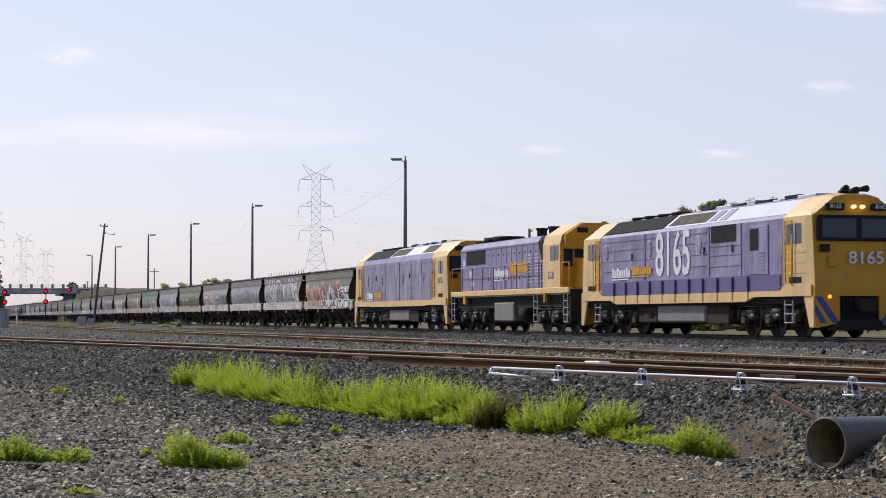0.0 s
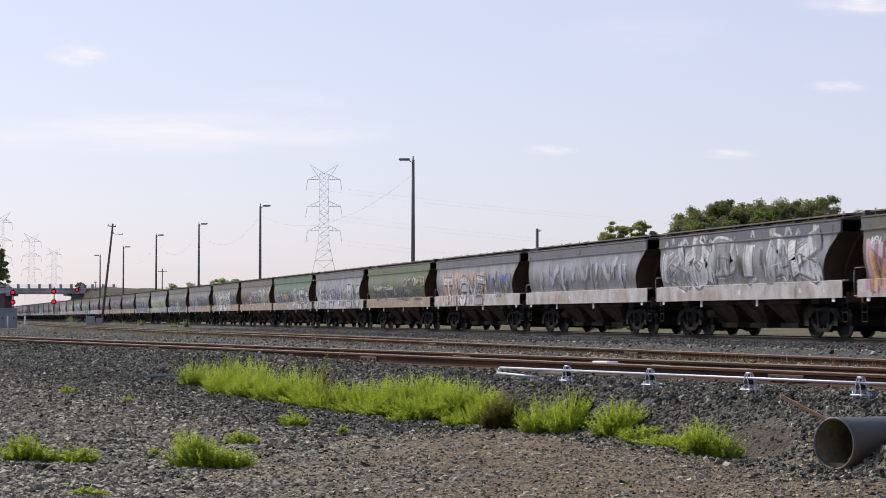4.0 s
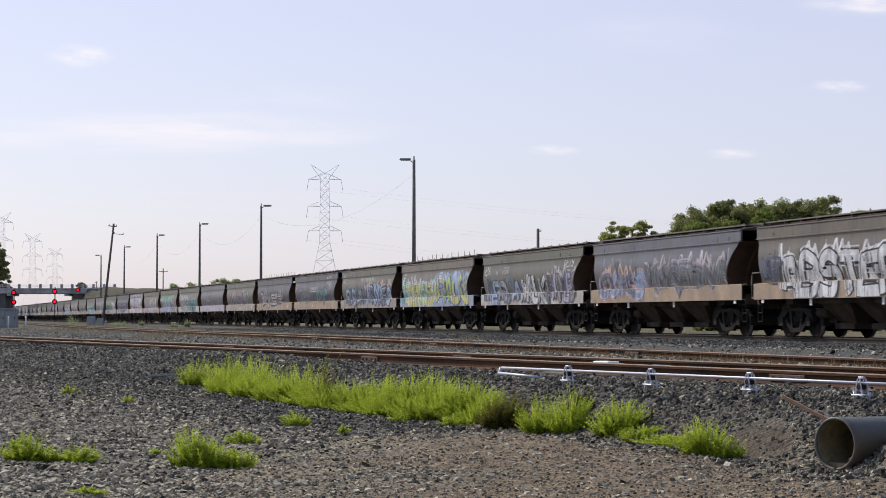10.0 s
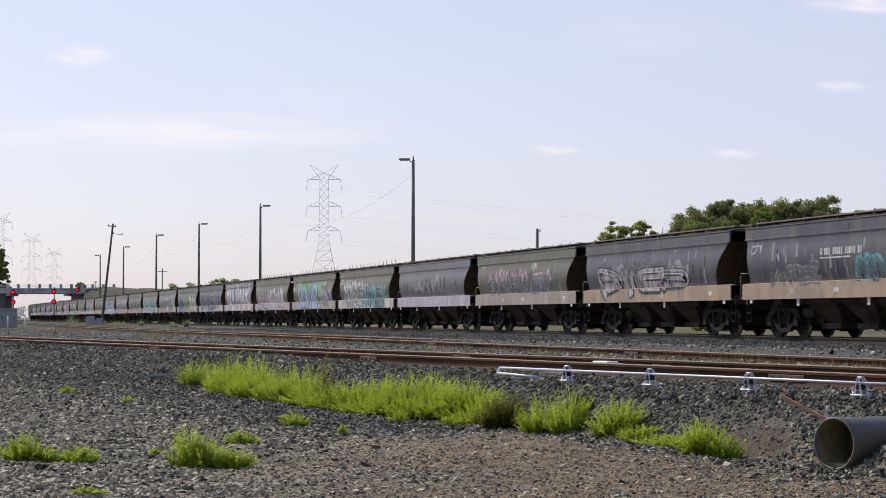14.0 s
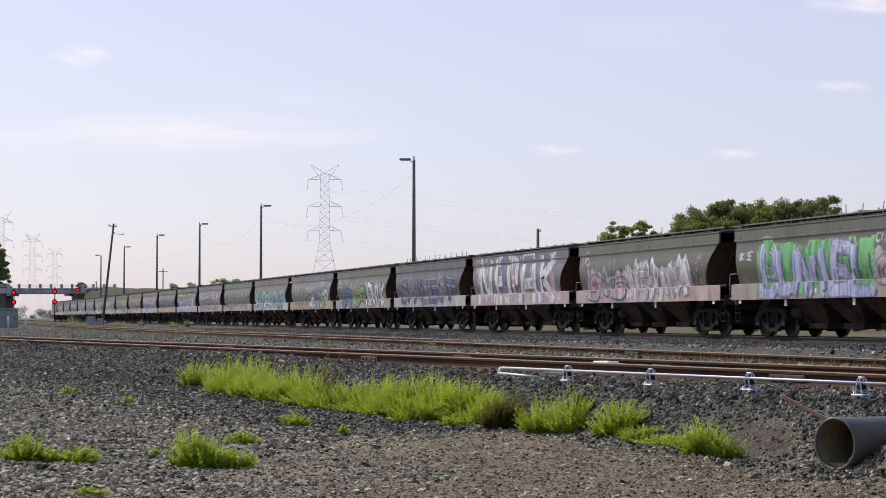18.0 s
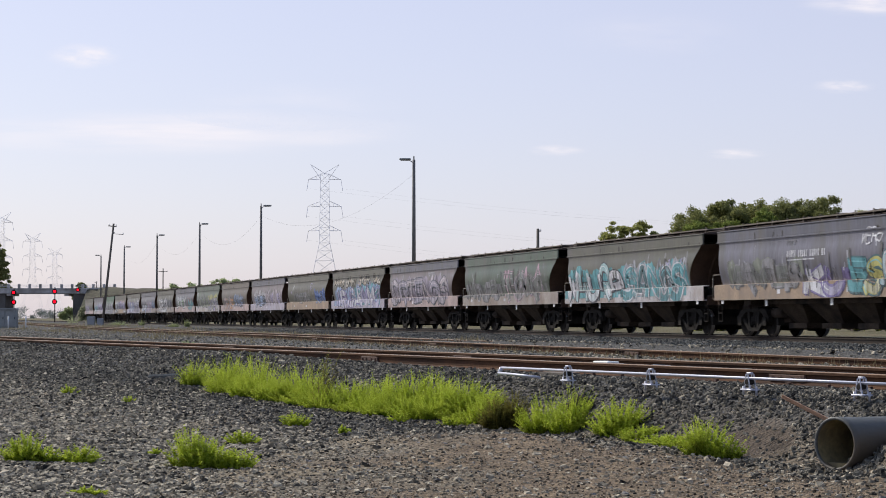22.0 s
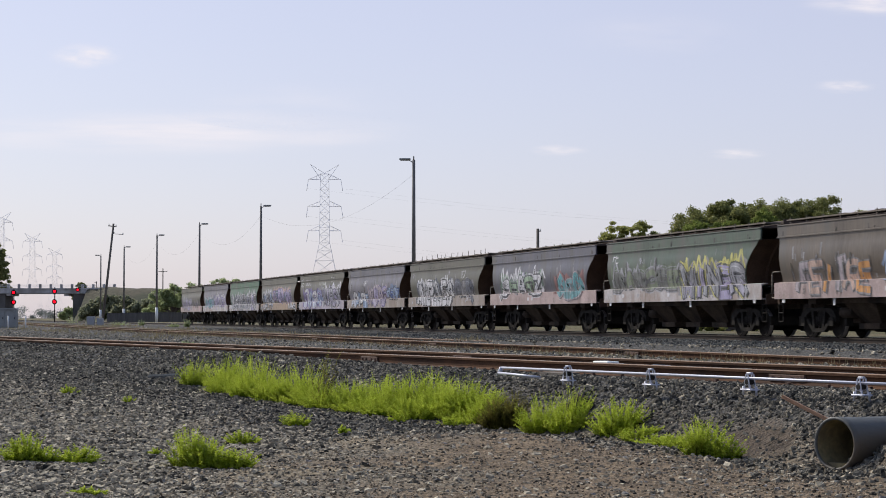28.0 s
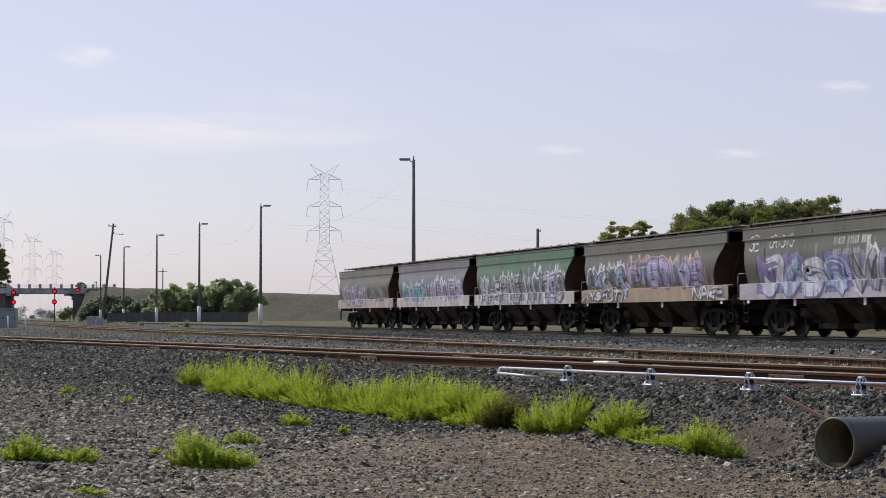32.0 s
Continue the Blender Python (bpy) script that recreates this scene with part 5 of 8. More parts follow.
def make_wagons():
    first = build_wagon()
    out, posts = [], None
    for k, (body, sill, words, pieces, tags) in enumerate(WAGONS):
        w = first if k == 0 else copy_thing(first, Matrix())
        out.append(w)
        w["label"] = "hopper wagon: " + words
        for c in w.children:
            kind = c.name.split(".")[0]
            if kind in ("side_panel", "top_band", "side_sill"):
                c.material_slots[0].link = "OBJECT"
                c.material_slots[0].material = SILL[sill] if kind == "side_sill" else BODY["b" if kind == "top_band" and body in "wlp" else body]
    for k, (body, sill, words, pieces, tags) in enumerate(WAGONS):
        rs = random.Random(100 + k)
        g = Spray()
        g.streaks(rs, -6, 6, 1.64, 2.9, GH if body not in "wlp" else SV, 22)
        g.streaks(rs, -6.5, 6.5, 2.98, 3.2, (0.10, 0.09, 0.08), 10)
        for letters, u0, u1, z0, z1, fill, line, halo, thick, crown in pieces:
            h = Spray()
            h.word(out[k], rs, letters, u0, u1, z0, z1, fill, line, halo, thick, crown, rs.uniform(0.0, 0.16))
            h.finish(out[k])
        for letters, u, z, size, c in tags:
            g.scrawl(rs, letters, u, z, size, c)
        for _ in range(2):
            g.tag(rs, rs.uniform(-6, 5), rs.uniform(2.0, 2.8), rs.uniform(0.15, 0.3), rs.choice((SV, LI, GH)), rs.randrange(4, 8))
        for _ in range(3):
            x = rs.uniform(-6.2, 5.8)
            g.stroke([(x, 1.36), (x + 0.22, 1.36)], 0.13, WH, 0.005)
        g.streaks(rs, -6, 6, 1.64, 2.7, (0.13, 0.12, 0.11), 16, 0.018)
        g.streaks(rs, -6.6, 6.6, 1.16, 1.6, (0.30, 0.26, 0.23), 16, 0.018, 0.3)
        if k == 4:
            slogan = text_mesh("slogan", "The Grain Marketer of Choice", 0.36, M_letter, out[k], Matrix.Translation((-3.05, -1.487, 2.2)) @ pose(0, 0, 0, 94, 0, 0), 0.98, 0.002, "white painted slogan")
            g.stroke([(-5.6, 1.98), (5.5, 2.0)], 0.05, CH, 0.004)
        if k in (1, 11, 14, 17, 18, 19, 21, 33):
            if posts is None:
                bm = B()
                rod(bm, (0, 0, 0), (0.06, 0, 0.40), 0.013, 5)
                posts = part("walkway_stanchion", bm, M_catwalk, out[k], "bent upright stanchion")
                posts.matrix_basis = pose(-6.35, -1.2, 3.36)
            for i in range(1, 14):
                again(posts, pose(-6.3 + 0.95 * i + rs.uniform(-0.15, 0.15), -1.2, 3.36 - rs.uniform(0, 0.08), 0, rs.uniform(-14, 12), 0), out[k])
        if k in (7, 13, 23, 17):
            g.bars(-1.6, 0.9, 2.35, 0.2, WH)
            g.stroke([(-1.6, 2.27), (0.2, 2.27)], 0.04, WH, 0.01)
        if k in (12, 35):
            g.bars(-0.6, 1.6, 2.62, 0.22, (0.55, 0.56, 0.50))
            g.bars(-0.6, 1.0, 2.34, 0.16, (0.5, 0.5, 0.46))
        if k == 20:
            h = Spray()
            for i in range(9):
                x = -5.6 + 1.3 * i
                h.stroke([(x + 0.25, 1.18), (x, 1.6)], 0.42, (PK, LI, GH)[i % 3], 0.004)
                h.stroke([(x, 1.63), (x - 0.2, 3.2)], 0.5, (PK, LI, GH, PU)[i % 4], 0.004)
            q = lambda u, z: (u * 1.02, 1.2 + z * 1.95)
            for s in ([q(-5.3, 0), q(-5.1, 1), q(-3.9, 0.05), q(-3.6, 1)], [q(-1.9, 1), q(-2.8, 0.9), q(-2.9, 0.1), q(-1.9, 0.05)], [q(-2.8, 0.5), q(-2.0, 0.5)],
                      [q(-1.2, 0), q(-1.0, 0.95), q(0.1, 0.9), q(0.0, 0.5), q(-1.0, 0.45)], [q(0.6, 0), q(1.1, 1), q(2.3, 1), q(2.5, 0)], [q(0.9, 0.42), q(2.4, 0.42)],
                      [q(3.2, 0), q(3.4, 1)], [q(5.2, 1), q(3.5, 0.5), q(5.0, 0)]):
                paint = Spray()
                paint.stroke(s, 0.46, WH, 0.012)
                paint.finish(out[k], "painted_letter", "tall white letter stroke")
            h.finish(out[k])
        g.finish(out[k], "paint_grime", "streaks of grime and small scrawled marks")
    return out


wagons = make_wagons()

# ---- the locomotives ----
def bogie3(top, x, wheelbase, r):
    bm = B()
    for sy in (-1, 1):
        y = sy * 1.08
        w = wheelbase
        prism(bm, [(-w - 0.5, 0.55), (-w, 0.42), (-w / 2, 0.6), (0, 0.42), (w / 2, 0.6), (w, 0.42), (w + 0.5, 0.55), (w + 0.5, 0.78), (w * 0.6, 0.86), (-w * 0.6, 0.86), (-w - 0.5, 0.78)], "y", y - 0.07, y + 0.07)
        for a in (-w, 0, w):
            box(bm, a - 0.17, a + 0.17, y - 0.12, y + 0.12, 0.38, 0.68, 0.03)
            rod(bm, (a - 0.34, y + 0.06 * sy, 0.5), (a - 0.34, y + 0.06 * sy, 0.86), 0.09, 8)
            rod(bm, (a + 0.34, y + 0.06 * sy, 0.5), (a + 0.34, y + 0.06 * sy, 0.86), 0.09, 8)
        for a in (-w / 2, w / 2):
            rod(bm, (a - 0.3, y + 0.16 * sy, 0.78), (a + 0.25, y + 0.16 * sy, 0.74), 0.09, 8)
    box(bm, -2.1, 2.1, -0.9, 0.9, 0.6, 0.98)
    for a in (-wheelbase, 0, wheelbase):
        box(bm, a - 0.62, a + 0.62, -0.68, 0.68, 0.20, 0.78, 0.05)
    b = part("bogie", bm, M_truck, top, "dusty three-axle bogie")
    b.location = (x, 0, 0)
    first = None
    for a in (-wheelbase, 0, wheelbase):
        if first is None:
            bm = B()
            wheel_pair(bm, r, 0.835)
            first = part("wheelset", bm, [M_wheel, M_tread], b)
            first.location = (a, 0, r)
        else:
            again(first, pose(a, 0, r), b)
    for sy in (-1, 1):
        # white covers that also stand for highlights on the axle boxes
        for a in (-wheelbase * 0.5, wheelbase * 0.5):
            bm = B()
            rod(bm, (a, sy * 1.26, 0.72), (a, sy * 1.30, 0.72), 0.07, 10)
            part("axle_box_cover", bm, M_white, b, "white axle cover with a highlight in its colour")
        for a in (-wheelbase, 0, wheelbase):
            # brake blocks and hangers on both sides of the wheel, and the sanding pipe
            bm = B()
            for q in (-1, 1):
                box(bm, a + q * (r + 0.05) - 0.04, a + q * (r + 0.05) + 0.04, *sorted((sy * 0.9, sy * 1.0)), 0.3, 0.72, 0.01)
                rod(bm, (a + q * (r + 0.05), sy * 1.02, 0.3), (a + q * (r + 0.02), sy * 1.06, 0.95), 0.025, 6)
            rod(bm, (a - r - 0.05, sy * 1.03, 0.34), (a + r + 0.05, sy * 1.03, 0.34), 0.022, 6)
            part("brake_rigging", bm, M_under, b)
            bm = B()
            rod(bm, (a + r * 0.9, sy * 1.12, 0.95), (a + r * 0.98, sy * 0.95, 0.14), 0.02, 6)
            part("sand_pipe", bm, M_tank, b, "grey sanding pipe")
        bm = B()
        rod(bm, (-wheelbase - 0.4, sy * 1.16, 0.93), (wheelbase + 0.4, sy * 1.16, 0.93), 0.025, 6)
        for a in (-wheelbase * 0.5, wheelbase * 0.5):
            rod(bm, (a - 0.26, sy * 1.2, 0.62), (a + 0.24, sy * 1.2, 0.62), 0.11, 10)
        part("brake_cylinder", bm, M_truck, b)


def panel(top, name, x0, x1, z0, z1, y, material, thick=0.02, bev=0.0, label=""):
    """A flat piece on the near and the far side."""
    for sy in (-1, 1):
        bm = B()
        a, b = sorted((sy * y, sy * (y + thick)))
        box(bm, x0, x1, a, b, z0, z1, bev)
        part(name, bm, material, top, label)


def bar_badge(top, x0, x1, z0, z1, y, material):
    """A company mark as a row of plain bars."""
    n = 8
    w = (x1 - x0) / n
    for i in range(n):
        tall = z1 if i in (0, 2, 6) else z0 + (z1 - z0) * 0.8
        panel(top, "badge_bar", x0 + w * i, x0 + w * (i + 0.84), z0, tall, y, material, 0.006)
    panel(top, "badge_bar", x0, x1 - w, z0 - 0.09, z0 - 0.05, y, material, 0.006)


def oval(top, name, x, z, rx, rz, y, material, label=""):
    for sy in (-1, 1):
        bm = B()
        n = 20
        prism(bm, [(x + rx * math.cos(k * math.tau / n), z + rz * math.sin(k * math.tau / n)) for k in range(n)], "y", *sorted((sy * y, sy * (y + 0.012))))
        part(name, bm, material, top, label)


CROSS = [(-1.42, 1.46), (1.42, 1.46), (1.42, 3.50), (1.30, 3.62), (0.72, 4.08), (0.45, 4.15), (-0.45, 4.15), (-0.72, 4.08), (-1.30, 3.62), (-1.42, 3.50)]


def double_loco(words, front_x, rear_x, p0, p1, grilles, dark, big_number):
    """A cab-at-both-ends locomotive: yellow cabs and frame, purple sides, silver shoulders."""
    L = front_x
    st = 1.37 if big_number else 1.46
    low = 1.06 if big_number else 1.17
    top = tagged(new("locomotive"), words, "locomotive", "locomotives of the train")
    bm = B()
    prism(bm, CROSS, "x", p0, p1)
    bm.normal_update()
    for f in bm.faces:
        f.material_index = 1 if f.normal.z > 0.3 else 0
    part("body", bm, [M_ripple if big_number else M_purple, M_lilac], top, "faded purple body side")
    # the yellow frame with its fish-belly ribs
    for sy in (-1, 1):
        bm = B()
        prism(bm, [(rear_x + 0.1, 1.20), (-6.3, 1.20), (-5.7, low), (5.4, low), (6.0, 1.20), (L - 0.1, 1.20), (L - 0.1, 1.52), (p1, 1.52), (p1 - 0.2, st), (p0 + 0.2, st), (p0, 1.52), (rear_x + 0.1, 1.52)], "y", *sorted((sy * 1.34, sy * 1.47)))
        part("frame_sill", bm, M_yellow_lit, top)
    bm = B()
    box(bm, rear_x + 0.3, L - 0.3, -1.3, 1.3, 0.98, 1.44)
    part("underframe", bm, M_black, top)
    if big_number:
        panel(top, "lower_panel", p0 + 0.25, p1 - 0.25, 1.30, 1.86, 1.425, M_deep_purple, 0.02)
        for sy in (-1, 1):
            for i in range(11):
                bm = B()
                x = -5.9 + 1.15 * i
                box(bm, x - 0.035, x + 0.035, *sorted((sy * 1.44, sy * 1.50)), 1.10, 1.37, 0.01)
                part("frame_rib", bm, M_yellow_lit, top)
                bm = B()
                box(bm, x - 0.03, x + 0.03, *sorted((sy * 1.44, sy * 1.51)), 1.375, 1.84, 0.01)
                part("panel_rib", bm, M_deep_purple, top)
    # cabs
    for end, x0, x1 in ((1, p1, L), (-1, p0, rear_x)):
        bm = B()
        xa, xb = (x0, x1) if end > 0 else (x1, x0)
        sh = [(u * 1.01, v + (0.02 if v > 3 else 0)) for u, v in CROSS]
        prism(bm, sh, "x", xa + (0.0 if end > 0 else 0.45), xb - (0.45 if end > 0 else 0.0))
        # the rounded, slightly raked face
        x = x1
        lo = [bm.verts.new((x - end * 0.45, u, v)) for u, v in sh]
        face = [(u * 0.97, 1.46 if v < 2 else (v if v < 3.6 else v - 0.06)) for u, v in sh]
        hi = [bm.verts.new((x - end * (0.0 if v < 3 else 0.16), u, v)) for u, v in face]
        k = len(sh)
        for i in range(k):
            bm.faces.new((lo[i], lo[(i + 1) % k], hi[(i + 1) % k], hi[i]))
        # deep yellow on the face; the sides carry the sunlit copy
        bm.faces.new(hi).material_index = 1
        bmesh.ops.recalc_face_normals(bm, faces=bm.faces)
        cab = part("cab", bm, [M_yellow_lit, M_yellow], top, "yellow driving cab, sunlight in the colour of its sides")
        # front: dark windscreen band, panes, number boards, lamps
        f = x1 + end * 0.012
        bm = B()
        box(bm, *sorted((f - end * 0.10, f + end * 0.006)), -1.30, 1.30, 2.78, 3.52, 0.02)
        part("windscreen_surround", bm, M_black, cab)
        for sy in (-1, 1):
            bm = B()
            box(bm, *sorted((f, f + end * 0.016)), *sorted((sy * 0.08, sy * 1.16)), 2.86, 3.42, 0.006)
            part("windscreen", bm, M_glass, cab, "dark windscreen pane")
            bm = B()
            box(bm, *sorted((f - end * 0.12, f)), *sorted((sy * 0.42, sy * 1.02)), 3.66, 3.86, 0.03)
            nb = part("number_board", bm, M_black, cab, "black number board")
            if big_number and end > 0:
                text_mesh("board_number", "8165", 0.19, M_letter, nb, Matrix.Translation((f + 0.006, sy * 0.72, 3.76)) @ pose(0, 0, 0, 90, 0, 90), 1.0, 0.003)
            for dy in (0.14,):
                bm = B()
                rod(bm, (f - end * 0.1, sy * dy, 3.76), (f + end * 0.02, sy * dy, 3.76), 0.052, 14)
                part("headlamp", bm, M_headlamp if end > 0 and big_number else M_glass, cab)
            bm = B()
            rod(bm, (f, sy * 0.95, 1.18), (f + end * 0.05, sy * 0.95, 1.18), 0.055, 12)
            part("marker_lamp", bm, M_marker if end > 0 and big_number else M_glass, cab)
            bm = B()
            box(bm, *sorted((f, f + end * 0.03)), *sorted((sy * 0.92, sy * 1.25)), 2.46, 2.68, 0.02)
            part("class_light", bm, M_black, cab)
        # cab side: window, mirror, door
        for sy in (-1, 1):
            y = 1.435
            bm = B()
            wx = x1 - end * 1.15
            box(bm, wx - 0.42, wx + 0.42, *sorted((sy * (y - 0.02), sy * (y + 0.006))), 2.72, 3.32, 0.01)
            part("cab_window", bm, M_glass, cab, "dark side window")
            bm = B()
            box(bm, wx - 0.03, wx + 0.03, *sorted((sy * y, sy * (y + 0.03))), 2.70, 3.34)
            part("window_bar", bm, M_silver, cab)
            bm = B()
            dx = x0 + end * 0.32
            box(bm, dx - 0.26, dx + 0.26, *sorted((sy * (y - 0.03), sy * (y + 0.004))), 1.58, 3.44, 0.01)
            door = part("cab_door", bm, M_yellow, cab, "yellow cab door")
            for jx in (dx - 0.25, dx + 0.22):
                bm = B()
                box(bm, jx, jx + 0.04, *sorted((sy * y, sy * (y + 0.010))), 1.60, 3.42)
                part("door_jamb", bm, M_black, door)
            bm = B()
            box(bm, dx - 0.13, dx + 0.13, *sorted((sy * y, sy * (y + 0.008))), 2.72, 3.30)
            part("door_pane", bm, M_glass, door, "dark door window")
            for hx in (dx - 0.33, dx + 0.33):
                bm = B()
                rod(bm, (hx, sy * 1.50, 1.5), (hx, sy * 1.50, 3.0), 0.018, 6)
                part("grab_rail", bm, M_yellow, cab)
            for z in (1.86, 2.16, 2.46):
                bm = B()
                box(bm, wx - 0.6, wx + 0.62, *sorted((sy * y, sy * (y + 0.012))), z, z + 0.03)
                part("side_rib", bm, M_yellow_lit, cab)
            bm = B()
            box(bm, wx - 0.4, wx + 0.4, *sorted((sy * y, sy * (y + 0.01))), 1.58, 1.76, 0.005)
            part("vent_grille", bm, M_grille, cab)
        # headstock, plough, coupler
        bm = B()
        prism(bm, [(-1.42, 1.2), (1.42, 1.2), (1.42, 1.46), (-1.42, 1.46)], "x", *sorted((x1 - end * 0.5, x1 + end * 0.05)))
        part("headstock", bm, M_yellow, top)
        bm = B()
        box(bm, *sorted((x1 - end * 0.30, x1 - end * 0.10)), -0.75, 0.75, 0.30, 1.2, 0.02)
        part("buffer_beam", bm, M_black, top, "dark recess behind the coupler")
        for sy in (-1, 1):
            bm = B()
            prism(bm, [(sy * 0.62, 0.42), (sy * 1.38, 0.28), (sy * 1.42, 1.2), (sy * 0.62, 1.2)], "x", *sorted((x1 - end * 0.16, x1 + end * 0.02)))
            pl = part("pilot_wing", bm, M_yellow, top, "yellow pilot plate with navy stripes")
            for lo, hi in (((0.64, 0.86), (1.18, 1.40)), ((1.02, 1.24), (1.40, 1.40))):
                bm = B()
                prism(bm, [(sy * lo[0], 0.44), (sy * lo[1], 0.42), (sy * hi[1], 1.18 if hi[1] - hi[0] > 0.1 else 0.72), (sy * hi[0], 1.18 if hi[1] - hi[0] > 0.1 else 1.0)], "x", *sorted((x1 + end * 0.02, x1 + end * 0.027)))
                part("stripe", bm, M_navy, pl)
            bm = B()
            for k in range(3):
                rod(bm, (x1 + end * 0.02, sy * (0.3 + 0.1 * k), 1.2), (x1 + end * 0.10, sy * (0.34 + 0.1 * k), 0.5), 0.022, 6)
            part("brake_hose", bm, M_black, top)
        bm = B()
        prism(bm, [(-0.95, 0.22), (0.95, 0.22), (0.55, 0.55), (-0.55, 0.55)], "x", *sorted((x1 - end * 0.1, x1 + end * 0.12)))
        part("plough", bm, M_black, top, "black track plough")
        bm = B()
        for sy in (-1, 1):
            prism(bm, [(x1 - end * 0.62, 1.2), (x1 + end * 0.0, 1.2), (x1 + end * 0.0, 0.30), (x1 - end * 0.25, 0.30)], "y", *sorted((sy * 1.36, sy * 1.44)))
        part("pilot_side", bm, M_yellow_lit, top)
        bm = B()
        box(bm, *sorted((x1 - end * 0.1, x1 + end * 0.55)), -0.13, 0.13, 0.80, 1.05, 0.03)
        box(bm, *sorted((x1 + end * 0.4, x1 + end * 0.62)), -0.2, 0.2, 0.74, 1.1, 0.03)
        part("coupler", bm, M_under, top)
        for sy in (-1, 1):
            bm = B()
            for dz in (0.42, 0.68, 0.94):
                box(bm, *sorted((x0 + end * 0.05, x0 + end * 0.6)), *sorted((sy * 1.36, sy * 1.46)), dz, dz + 0.025)
            rod(bm, (x0 + end * 0.06, sy * 1.44, 0.42), (x0 + end * 0.06, sy * 1.44, 1.1), 0.016, 5)
            rod(bm, (x0 + end * 0.59, sy * 1.44, 0.42), (x0 + end * 0.59, sy * 1.44, 1.1), 0.016, 5)
            part("cab_steps", bm, M_silver, top)
    if big_number:
        bm = B()
        for sy in (-0.22, 0, 0.22):
            rod(bm, (L - 0.6, sy, 4.24 + abs(sy) * 0.2), (L - 0.1, sy * 1.5, 4.25 + abs(sy) * 0.2), 0.05, 10, 0.10)
        box(bm, L - 0.7, L - 0.5, -0.3, 0.3, 4.08, 4.27, 0.02)
        part("air_horns", bm, M_black, top)
        text_mesh("nose_number", "8165", 0.50, M_letter, top, Matrix.Translation((L + 0.006, 0.24, 2.28)) @ pose(0, 0, 0, 90, 0, 90), 1.15, 0.006, "white running number")
        bm = B()
        box(bm, L - 0.02, L + 0.03, -0.98, -0.72, 2.02, 2.32, 0.02)
        part("nose_hatch", bm, M_yellow, top)
    # shoulders: silver sheets, black grilles, dark panes
    def shoulder(x0, x1, material, name, t0=0.0, t1=1.0, lift=0.012, label=""):
        for sy in (-1, 1):
            bm = B()
            a, b = Vector((1.30, 3.62)), Vector((0.72, 4.08))
            n = Vector((0.62, 0.78))
            p, q = a + (b - a) * t0, a + (b - a) * t1
            lo = [bm.verts.new((x, sy * (w.x + n.x * o), w.y + n.y * o)) for x in (x0, x1) for w, o in ((p, -0.02), (q, -0.02), (q, lift), (p, lift))]
            for i in range(4):
                bm.faces.new((lo[i], lo[(i + 1) % 4], lo[4 + (i + 1) % 4], lo[4 + i]))
            bm.faces.new(lo[:4])
            bm.faces.new(lo[4:])
            bmesh.ops.recalc_face_normals(bm, faces=bm.faces)
            part(name, bm, material, top, label)
    shoulder(p0 + 0.05, dark, M_grille, "radiator_grille", 0, 1, 0.03, "black radiator grille")
    shoulder(dark + 0.05, p1 - 0.02, M_silver, "shoulder_sheet", 0, 1, 0.012, "silver shoulder sheet")
    for x0, x1 in grilles:
        shoulder(x0, x1, M_mesh if x1 - x0 > 1 else M_lilac, "shoulder_panel", 0.12, 0.88, 0.03, "dark mesh panel")
    bm = B()
    box(bm, p0 + 0.3, p1 - 0.3, -0.44, 0.44, 4.13, 4.17)
    part("roof_top", bm, M_silver, top)
    for x in np.linspace(p0 + 1.2, dark - 0.8, 4):
        bm = B()
        rod(bm, (x, 0, 4.15), (x, 0, 4.24), 0.62, 18)
        part("radiator_fan", bm, M_grille, top)
    for x, w in ((dark + 1.6, 0.5), (dark + 4.4, 0.35)):
        bm = B()
        box(bm, x - w, x + w, -0.4, 0.4, 4.15, 4.27, 0.03)
        part("exhaust_stack", bm, M_black, top)
    # low hatches and lifting lugs along the ridge
    for i in range(9):
        x = dark + 0.9 + (p1 - dark - 1.6) * i / 8
        w, h = 0.28 + 0.18 * (i % 3), 0.05 + 0.04 * (i * 2 % 3)
        bm = B()
        box(bm, x - w, x + w, -0.36, 0.36, 4.165, 4.18 + h, 0.02)
        part("roof_hatch", bm, M_grille if i % 2 else M_silver, top)
    bogie3(top, -6.4, 1.75, 0.51)
    bogie3(top, 6.4, 1.75, 0.51)
    bm = B()
    box(bm, -2.2, 1.9, -1.28, 1.28, 0.42, 1.02, 0.06)
    part("fuel_tank", bm, M_tank, top, "grey fuel tank with grime")
    # dark mass added to block the bright ground seen beneath the body
    bm = B()
    box(bm, -8.6, 8.6, -0.62, 0.62, 0.36, 1.0, 0.04)
    part("centre_frame", bm, M_black, top)
    for sy in (-1, 1):
        for x in (-3.1, 3.55):
            bm = B()
            rod(bm, (x - 0.45, sy * 1.05, 0.66), (x + 0.45, sy * 1.05, 0.66), 0.2, 12)
            part("air_reservoir", bm, M_under, top)
    bm = B()
    for sy in (-1, 1):
        box(bm, 2.0, 3.7, *sorted((sy * 0.9, sy * 1.25)), 0.36, 1.0, 0.04)
        box(bm, -4.1, -2.4, *sorted((sy * 0.85, sy * 1.22)), 0.40, 1.0, 0.04)
    part("battery_box", bm, M_under, top)
    return top


